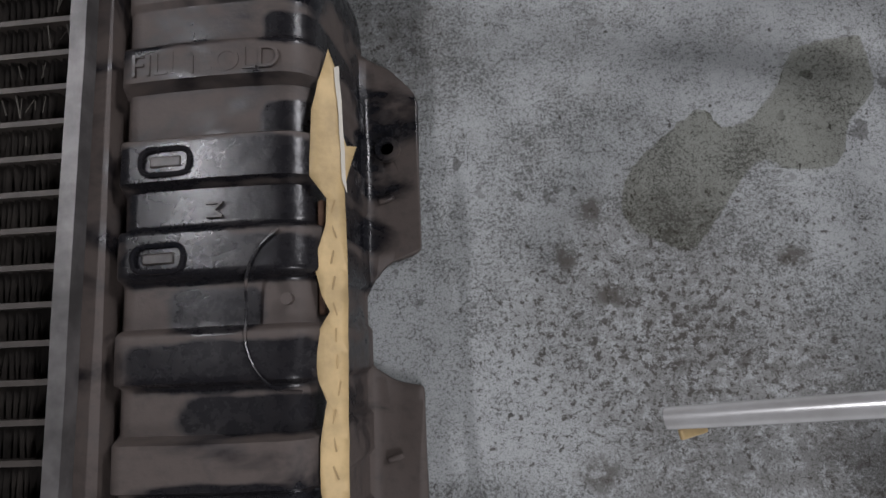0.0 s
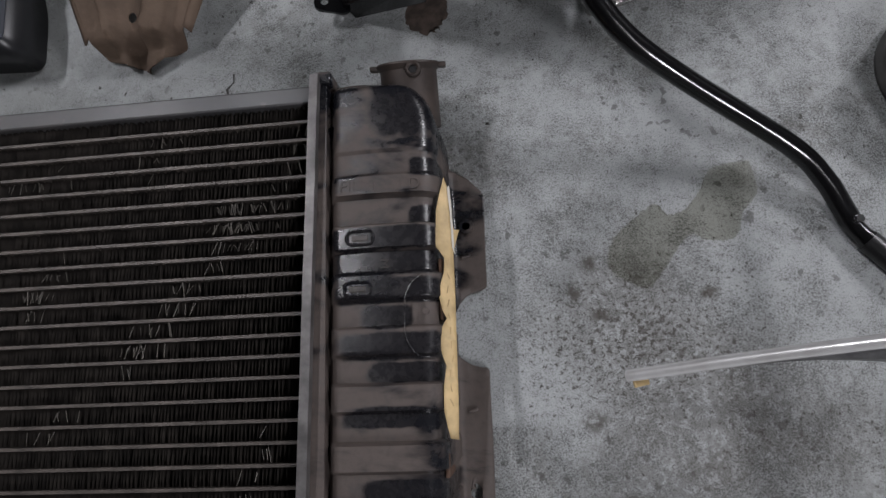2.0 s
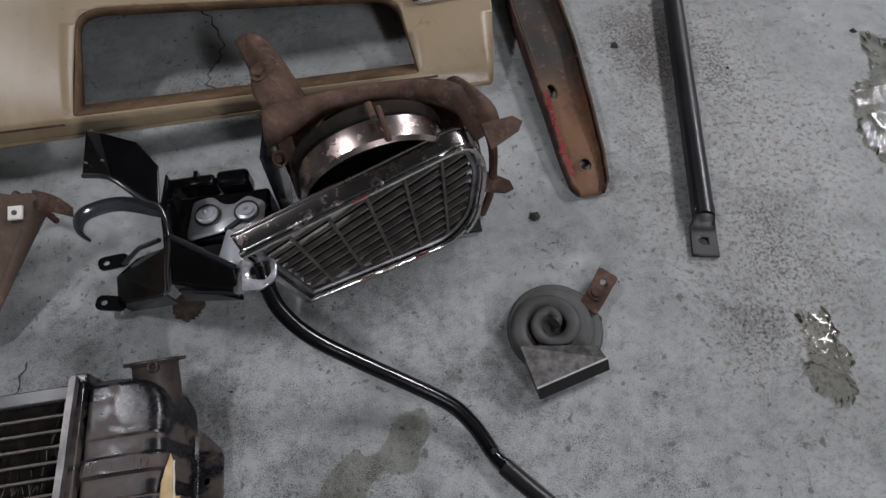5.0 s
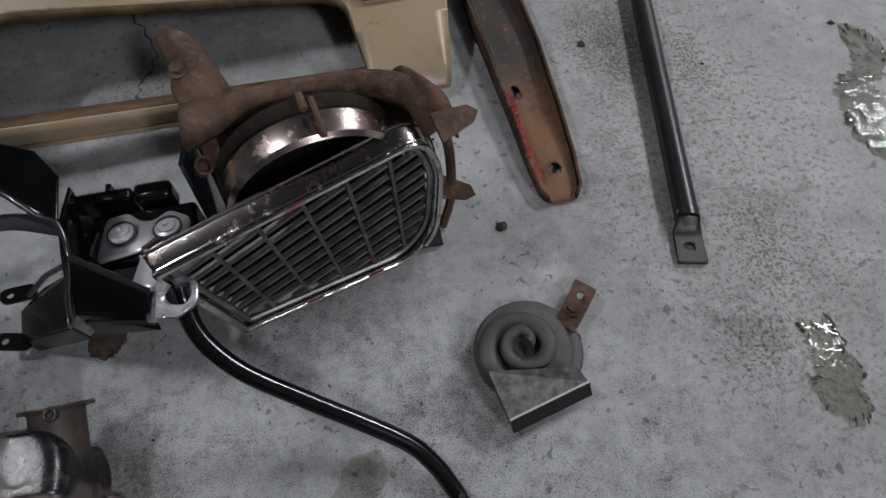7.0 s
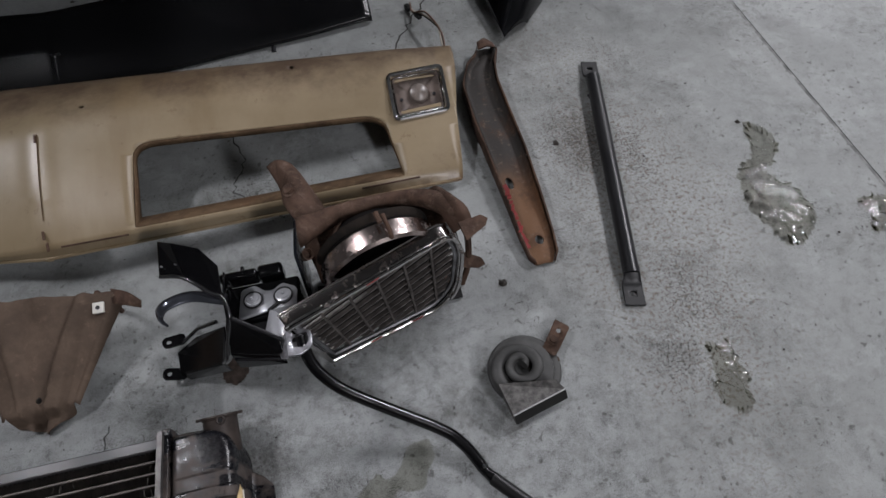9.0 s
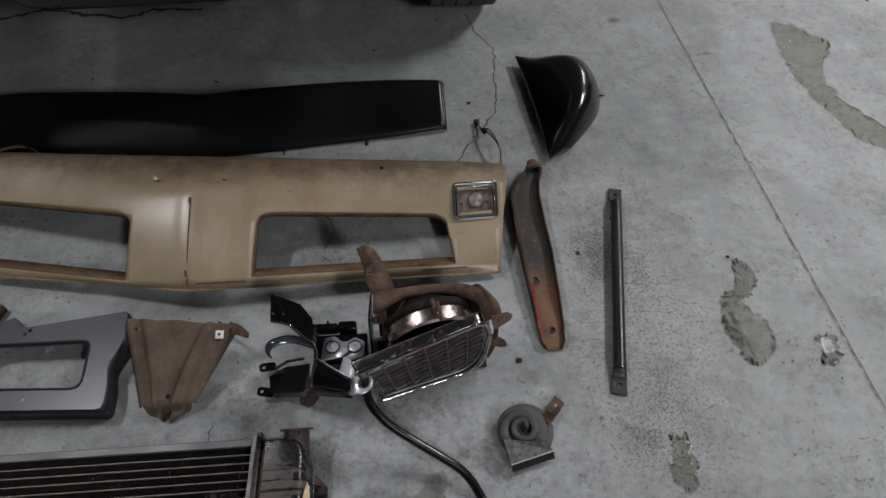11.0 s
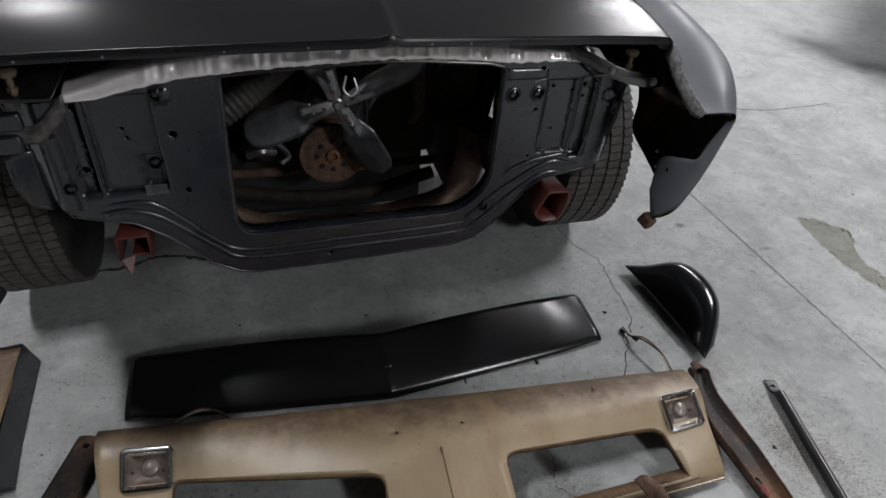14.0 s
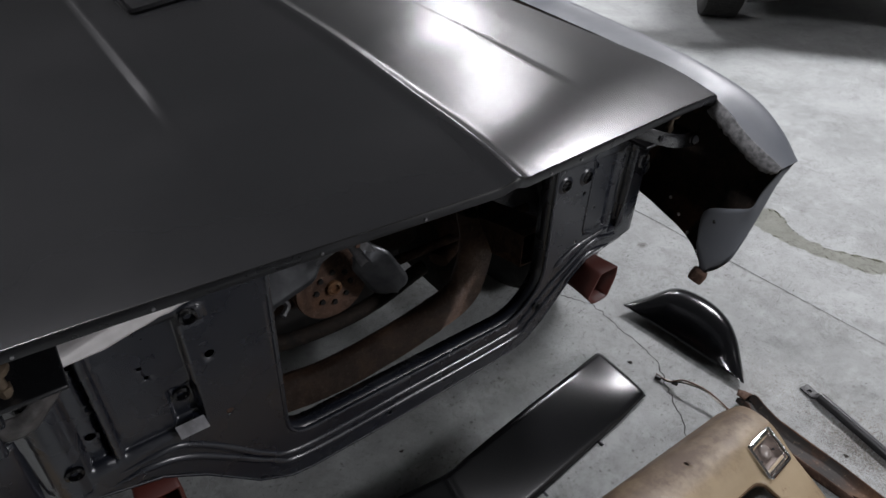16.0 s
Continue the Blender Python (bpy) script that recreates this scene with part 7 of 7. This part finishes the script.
        if x < 0:
            bm = bmesh.new()
            bm.faces.new([bm.verts.new(p) for p in ((x - w, yf + 0.005, z - h), (x - w * 0.2, yf + 0.02, z - h), (x - w * 0.5, yf - 0.008, z - h - 0.032), (x - w * 0.85, yf, z - h - 0.02))])
            part("horn_toe", bm, REDOX, horn, smooth=False, solid=0.006)
            part("horn_floor", span_box((x - w * 0.3, yf + 0.015, z - h), (x + w * 0.9, 1.34, z - h + 0.006)), REDOX, horn, smooth=False)
        part("horn_back", span_box((x - w * 0.55, yf + 0.1, z - h * 0.8), (x + w * 0.6, yf + 0.11, z + h * 0.85)), REDOX, horn, smooth=False)

    # crossmember
    path = smooth_path([(-0.76, 1.465, 0.37), (-0.68, 1.465, 0.292), (-0.577, 1.465, 0.246), (-0.45, 1.465, 0.23), (-0.3, 1.465, 0.243), (-0.16, 1.466, 0.27), (-0.085, 1.468, 0.298), (-0.05, 1.474, 0.35), (-0.028, 1.485, 0.42), (-0.01, 1.53, 0.48)], 7)
    k = Mat("crossmember_rust", 0.42, spec=0.7)
    a, b = k.noise(14, 6, 0.7), k.noise(90, 5, 0.75)
    col = k.mix(k.span(a, 0.35, 0.65), (0.075, 0.043, 0.028), (0.17, 0.102, 0.068))
    col = k.mix(k.span(b, 0.5, 0.75, 0, 0.7), col, (0.3, 0.2, 0.15))
    k.color(col).bump(k.math("ADD", a, b), 0.004, 0.9)
    # a rolled section with a hanging front lip
    sect = [(0.03, -0.024), (0.03, 0.012), (0.02, 0.032), (0.0, 0.042), (-0.018, 0.036), (-0.034, 0.014), (-0.038, -0.008), (-0.043, -0.024), (-0.034, -0.033), (-0.01, -0.036), (0.016, -0.034)]
    bm = bmesh.new()
    rings = []
    for i, p in enumerate(path):
        d = path[min(i + 1, len(path) - 1)] - path[max(i - 1, 0)]
        up = Vector((-d.z, 0, d.x)).normalized()
        w = 0.0025 * noise.noise((i * 0.9, 1, 4))
        rings.append([bm.verts.new(p + Vector((0, dy, 0)) + up * (dz + w)) for dy, dz in sect])
    for A, B in zip(rings, rings[1:]):
        for q in range(len(sect)):
            bm.faces.new((A[q], B[q], B[(q + 1) % len(sect)], A[(q + 1) % len(sect)]))
    part("crossmember", bm, k.m, car, "scaly brown rusted crossmember", sharp=50)
    m = Matrix.Translation((-0.084, 1.436, 0.29)) @ pose(0, 0, 0, 75, 0, -10)
    part("hole_boss", lathe([(0.008, -0.01), (0.008, 0.004), (0.014, 0.005), (0.016, -0.008)], 18, m), k.m, car)
    bm = loft([[(-0.04, 1.47, 0.33), (-0.02, 1.47, 0.45)], [(0.05, 1.6, 0.34), (0.05, 1.6, 0.5)], [(0.1, 1.9, 0.34), (0.1, 1.9, 0.5)]], 4, 4)
    part("spring_tower", bm, k.m, car, solid=0.008)

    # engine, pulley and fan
    # block and heads are near black: the bay's shade is in their colour
    eng = part("engine_block", span_box((-0.64, 1.64, 0.34), (-0.08, 2.25, 0.68)), RUSTSHADE, car, bevel=0.03)
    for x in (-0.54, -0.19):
        part("cylinder_head", box((0.17, 0.55, 0.14), pose(x, 1.97, 0.68, 0, -30 if x < CX else 30, 0)), RUSTSHADE, eng, bevel=0.02)
    part("timing_cover", lathe([(0.11, 0), (0.115, 0.02), (0.09, 0.05), (0.05, 0.06), (0.0, 0.06)], 28, pose(-0.4, 1.66, 0.5, 90)), DARKSTEEL, eng)
    part("water_pump", lathe([(0.07, 0), (0.065, 0.05), (0.035, 0.09), (0.03, 0.16), (0.0, 0.16)], 20, pose(-0.392, 1.63, 0.62, 90)), DARKSTEEL, eng)
    # pan made wide and black to cover lit floor with the bay's shade
    part("oil_pan", span_box((-0.74, 1.7, 0.12), (-0.1, 2.3, 0.36)), plain("pan_black", (0.015, 0.013, 0.012), 0.6), eng, bevel=0.03)
    part("intake", span_box((-0.5, 1.72, 0.7), (-0.24, 2.2, 0.8)), DARKSTEEL, eng, bevel=0.03)
    m = pose(-0.404, 1.53, 0.432, 90, 0, 0)
    holes = [circle2(0.042 * math.cos(q), 0.042 * math.sin(q), 0.0065, 10) for q in (math.pi / 4 * j for j in range(8))]
    pul = part("crank_pulley", sheet(circle2(0, 0, 0.079, 40), holes, 0, lambda u, v: m @ Vector((u, v, 0.012))), RUST, car, "rust-brown crank pulley with bolt holes", smooth=False, solid=0.006)
    part("pulley_rim", lathe([(0.079, 0.014), (0.087, 0.012), (0.089, 0.004), (0.08, -0.003), (0.08, -0.008), (0.089, -0.015), (0.088, -0.024), (0.07, -0.026)], 48, m), RUST, pul)
    part("pulley_hub", lathe([(0.019, 0.01), (0.018, 0.022), (0.011, 0.024), (0.009, 0.016), (0.0, 0.016)], 24, m), RUSTORANGE, pul)
    # black pegs in front of the holes give their shade by colour
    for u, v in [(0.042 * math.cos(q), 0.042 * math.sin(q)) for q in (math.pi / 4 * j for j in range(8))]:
        part("bolt_hole", lathe([(0.0062, 0.0), (0.0062, 0.0195), (0.0, 0.0195)], 14, m @ Matrix.Translation((u, v, 0))), GAPSHADE, pul)
    part("damper", lathe([(0.092, -0.03), (0.094, -0.06), (0.0, -0.06)], 40, m), RUSTDARK, pul)
    H = Vector((-0.396, 1.443, 0.615))
    fan = part("fan_hub", lathe([(0.0, 0.012), (0.009, 0.012), (0.011, 0.006), (0.015, 0.004), (0.017, -0.002), (0.017, -0.02), (0.02, -0.09)], 28, Matrix.Translation(H) @ pose(0, 0, 0, 90)), STEEL, car, "steel cooling fan with riveted hub")
    blade_mat = plain("fan_steel", (0.13, 0.134, 0.142), 0.34, 0.75, var=0.4, scale=14)
    for j in range(4):
        q = radians((25, 110, 198, 299)[j])

        e, f = Vector((math.cos(q), 0, math.sin(q))), Vector((-math.sin(q), 0, math.cos(q)))

        def blade(s, t):
            r = 0.06 + 0.175 * s
            end = math.sqrt(max(0.0, 1 - max(0.0, (s - 0.72) / 0.28) ** 2))
            w = (0.05 + 0.04 * ease(0.0, 0.3, s)) * (0.12 + 0.88 * end)
            o = (t - 0.5) * w
            twist = radians(24) * ease(0.0, 0.3, s)
            crease = 0.006 * (1 - ease(0.0, 0.18, abs(t - 0.5))) * (1 - ease(0.15, 0.5, s))
            return H + e * r + f * (o * math.cos(twist)) + Vector((0, -o * math.sin(twist) - crease + 0.003 * math.cos(t * 6.28), 0))

        arm = grid(8, 6, lambda a, b: H + e * (0.008 + 0.085 * a) + f * (b - 0.5) * (0.034 + 0.012 * a) + Vector((0, -0.003 - 0.005 * (1 - ease(0.0, 0.2, abs(b - 0.5))) * ease(0.1, 0.3, a), 0)))
        part("spider_arm", arm, STEEL, fan, "ribbed steel arm riveted to the blade", solid=0.002)
        part("fan_blade", grid(24, 8, blade), blade_mat, fan, "bent steel fan blade", solid=0.002)
        part("rivet", cyl(0.0055, 0.005, Matrix.Translation(H + e * 0.036 + Vector((0, -0.006, 0))) @ pose(0, 0, 0, 90), 10), RUST, fan)
    # hoses and cables
    part("spanner", tube([H + Vector((0.06, -0.02, 0.155)), H + Vector((0.075, -0.02, 0.2)), H + Vector((0.082, -0.02, 0.225))], [0.006, 0.0055, 0.009], 8, flat=0.4), ZINC, car, "bright open-ended link hanging behind the flange")
    part("center_link", tube(smooth_path([(-0.72, 1.6, 0.3), (-0.5, 1.58, 0.265), (-0.3, 1.58, 0.262), (-0.1, 1.6, 0.3)], 5), 0.02, 10), RUSTSHADE, car)
    part("fan_belt", tube(smooth_path([(-0.49, 1.545, 0.44), (-0.475, 1.545, 0.56), (-0.43, 1.545, 0.66), (-0.36, 1.545, 0.67), (-0.31, 1.545, 0.58), (-0.318, 1.545, 0.44)], 5), 0.006, 6), WIREBLACK, car)
    p = smooth_path([(-0.72, 1.43, 0.575), (-0.62, 1.45, 0.635), (-0.53, 1.49, 0.69), (-0.45, 1.54, 0.74), (-0.36, 1.62, 0.775)], 16)
    part("ribbed_hose", tube(p, [0.031 + (0.0035 if j % 2 else 0) for j in range(len(p))], 14), plain("hose_grey", (0.045, 0.043, 0.04), 0.55, var=0.3), car, "dusty ribbed radiator hose", sharp=30)
    for pts, r, mt in (([(-0.6, 1.45, 0.78), (-0.5, 1.55, 0.74), (-0.4, 1.62, 0.8)], 0.008, WIREBLACK), ([(-0.58, 1.5, 0.5), (-0.55, 1.52, 0.48), (-0.52, 1.5, 0.45), (-0.54, 1.48, 0.44)], 0.007, STEEL), ([(-0.62, 1.48, 0.47), (-0.585, 1.47, 0.485), (-0.555, 1.49, 0.47)], 0.011, STEEL), ([(-0.36, 1.42, 0.69), (-0.355, 1.41, 0.665), (-0.37, 1.41, 0.65), (-0.385, 1.415, 0.665), (-0.378, 1.42, 0.695)], 0.003, ZINC), ([(-0.27, 1.55, 0.6), (-0.31, 1.56, 0.53)], 0.006, STEEL), ([(-0.16, 1.6, 0.66), (-0.15, 1.62, 0.5), (-0.18, 1.7, 0.4)], 0.02, RUSTDARK)):
        part("cable", tube(smooth_path(pts, 6), r, 8), mt, car)
    for sg in (1, -1):
        x = CX + sg * 0.36
        # added dark sheets, they hide lit floor beside the engine
        part("bay_side", grid(6, 8, lambda i, t: (x + sg * (0.02 + 0.1 * t), 1.62 + i * 0.8, 0.1 + 0.7 * t)), RUSTSHADE, car, solid=0.003)
    # added blocks as a dark backdrop, shade given by colour
    part("bay_backdrop", span_box((-0.09, 1.68, 0.42), (0.06, 2.2, 0.78)), RUSTSHADE, car, bevel=0.03)
    part("bay_backdrop", span_box((-0.78, 1.68, 0.42), (-0.62, 2.2, 0.78)), RUSTSHADE, car, bevel=0.03)
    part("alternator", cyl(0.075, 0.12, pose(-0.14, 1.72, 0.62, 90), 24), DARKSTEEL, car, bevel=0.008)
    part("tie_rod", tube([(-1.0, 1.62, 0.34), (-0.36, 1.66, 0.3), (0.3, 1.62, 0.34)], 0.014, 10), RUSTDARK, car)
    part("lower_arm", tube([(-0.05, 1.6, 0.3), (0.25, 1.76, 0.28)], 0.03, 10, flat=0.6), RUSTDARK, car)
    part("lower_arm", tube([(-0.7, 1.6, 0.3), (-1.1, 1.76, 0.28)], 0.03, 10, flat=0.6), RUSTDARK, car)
    part("firewall", span_box((CX - 0.72, 2.5, 0.3), (CX + 0.72, 2.54, 0.88)), RUSTSHADE, car, smooth=False)
    part("gearbox_tunnel", span_box((-0.55, 2.25, 0.28), (-0.17, 2.5, 0.6)), RUSTSHADE, car, bevel=0.03)
    return car


CAR = car_front()


def wheel(parent, x, y, r, w, steer, camber=0.0, worn=None):
    m = Matrix.Translation((x, y, r)) @ pose(0, 0, 0, 0, camber, steer) @ pose(0, 0, 0, 0, 90, 0)
    hw = w / 2
    wh = part("wheel", lathe([(r * 0.6, -hw * 0.8), (r * 0.66, -hw * 0.96), (r * 0.8, -hw * 1.06), (r * 0.93, -hw), (r * 0.98, -hw * 0.9), (r * 0.984, hw * 0.9), (r * 0.93, hw), (r * 0.8, hw * 1.06), (r * 0.66, hw * 0.96), (r * 0.6, hw * 0.8)], 64, m), RUBBER, parent, "worn black road tyre on a steel wheel", sharp=50)
    # tread blocks
    bm = bmesh.new()
    n = 84
    rows = [(-0.84, 0.22), (-0.44, 0.26), (0.0, 0.27), (0.44, 0.26), (0.84, 0.22)]
    for c, bw in rows:
        for j in range(n):
            ang = 2 * math.pi * (j + (0.35 * c)) / n
            b = m @ pose(0, 0, 0, 0, 0, math.degrees(ang)) @ Matrix.Translation((r * 0.984, 0, c * hw * 0.92)) @ pose(0, 0, 0, 14 if c > 0.6 else -14 if c < -0.6 else 9, 0, 0)
            box((r * 0.032, 2 * math.pi * r / n * 0.84, hw * bw * 1.3), b, bm)
    tagged(part("tread", bm, worn or TREAD, wh, "dusty sipe-cut tread blocks", smooth=False), kind="stuff")
    part("rim", lathe([(r * 0.6, -hw * 0.8), (r * 0.55, -hw * 0.5), (r * 0.5, hw * 0.2), (r * 0.2, hw * 0.4), (0.0, hw * 0.4)], 40, m), STEEL, wh)
    return wh


wheel(CAR, 0.372, 1.765, 0.33, 0.212, 0)
wheel(CAR, -1.19, 1.745, 0.33, 0.2, 3)


# ---- a second vehicle, further back ----


def parked_truck():
    tr = thing("parked_truck", (3.74, 3.22, 0.0), "dark parked pickup truck standing in the shade", "truck")
    for x in (3.74, 5.35):
        for y in (3.22, 6.7):
            wheel(tr, x, y, 0.37, 0.26, 0, 0.0, RUBBER)
    dark = painted("truck_dark_paint", (0.016, 0.016, 0.018), 0.3, 0.2)
    rows = []
    for y, z0, z1, hw in ((2.62, 0.55, 0.95, 0.8), (2.8, 0.5, 1.1, 0.93), (4.3, 0.48, 1.16, 0.97), (5.6, 0.48, 1.16, 0.97), (8.2, 0.5, 1.12, 0.97)):
        c = 4.58
        rows.append([(c - hw * 0.92, y, z0), (c - hw, y, z0 + 0.2), (c - hw * 0.97, y, z1 - 0.08), (c - hw * 0.85, y, z1), (c + hw * 0.85, y, z1), (c + hw * 0.97, y, z1 - 0.08), (c + hw, y, z0 + 0.2), (c + hw * 0.92, y, z0)])
    part("body", loft(rows, 4, 3), dark, tr, "dark painted body", solid=0.01)
    part("cab", span_box((3.75, 4.4, 1.1), (5.4, 6.2, 1.75)), dark, tr, bevel=0.12)
    part("bumper", span_box((3.68, 2.5, 0.55), (5.48, 2.62, 0.72)), DARKSTEEL, tr, bevel=0.03)
    part("axle", tube([(3.9, 3.22, 0.34), (5.28, 3.22, 0.34)], 0.05, 10), DARKSTEEL, tr)
    part("sill_bar", tube([(4.0, 3.1, 0.33), (5.2, 3.1, 0.33)], 0.03, 8), DARKSTEEL, tr)
    part("underside", span_box((3.95, 2.7, 0.46), (5.2, 8.1, 0.5)), BLACKPLASTIC, tr, smooth=False)
    back = Matrix.Rotation(radians(50), 4, "Z")
    o = Vector((3.74, 3.22, 0.0))
    place = lambda p: o + back @ (Vector(p) - o)
    rows = [[place((x, y, z)) for y, z in ((y0, 0.3), (y0 - 0.04, 0.5), (y0, 0.95), (y0 + 0.5, 1.0), (y0 + 0.5, 0.3))] for x, y0 in ((3.12, 2.66), (3.5, 2.52), (3.95, 2.36), (4.6, 2.2))]
    part("front_apron", loft(rows, 3, 3), dark, tr, "dark lower front apron", solid=0.01)
    tr.rotation_euler = (0, 0, radians(-50))


parked_truck()

# ---- dirt on the floor ----


def debris():
    rnd = random.Random(77)
    bm = bmesh.new()
    spots = [(0.565, 0.671), (1.108, 2.311), (1.603, 2.298), (1.639, 1.774), (1.727, 1.626), (0.389, 0.41), (-0.35, 1.33), (0.1, 1.45), (-0.7, 1.36), (0.36, 1.2)]
    for k in range(150):
        if k < len(spots):
            x, y, sz = *spots[k], rnd.uniform(0.006, 0.011)
        else:
            x, y, sz = rnd.uniform(-1.5, 2.4), rnd.uniform(-0.3, 3.2), abs(rnd.gauss(0, 0.0028)) + 0.0012
        n = rnd.randint(4, 6)
        q = rnd.uniform(0, 6)
        vs = [bm.verts.new((x + sz * rnd.uniform(0.4, 1) * math.cos(q + 6.283 * i / n), y + sz * rnd.uniform(0.3, 0.9) * math.sin(q + 6.283 * i / n), 0.0008)) for i in range(n)]
        tip = bm.verts.new((x, y, 0.001 + sz * 0.35))
        for i in range(n):
            bm.faces.new((vs[i], vs[(i + 1) % n], tip))
    tagged(part("floor_debris", bm, DEBRIS, None, smooth=False), "scattered dark crumbs and flakes on the concrete", "debris", kind="stuff")


debris()


def rust_stain():
    blot("rust_flake", [(-0.035, 0.386), (-0.052, 0.37), (-0.054, 0.35), (-0.036, 0.34), (-0.02, 0.35), (-0.016, 0.37)], STAIN, "thin brown rust stain flake on the floor", "stain", 0.0009, 0.002)


rust_stain()
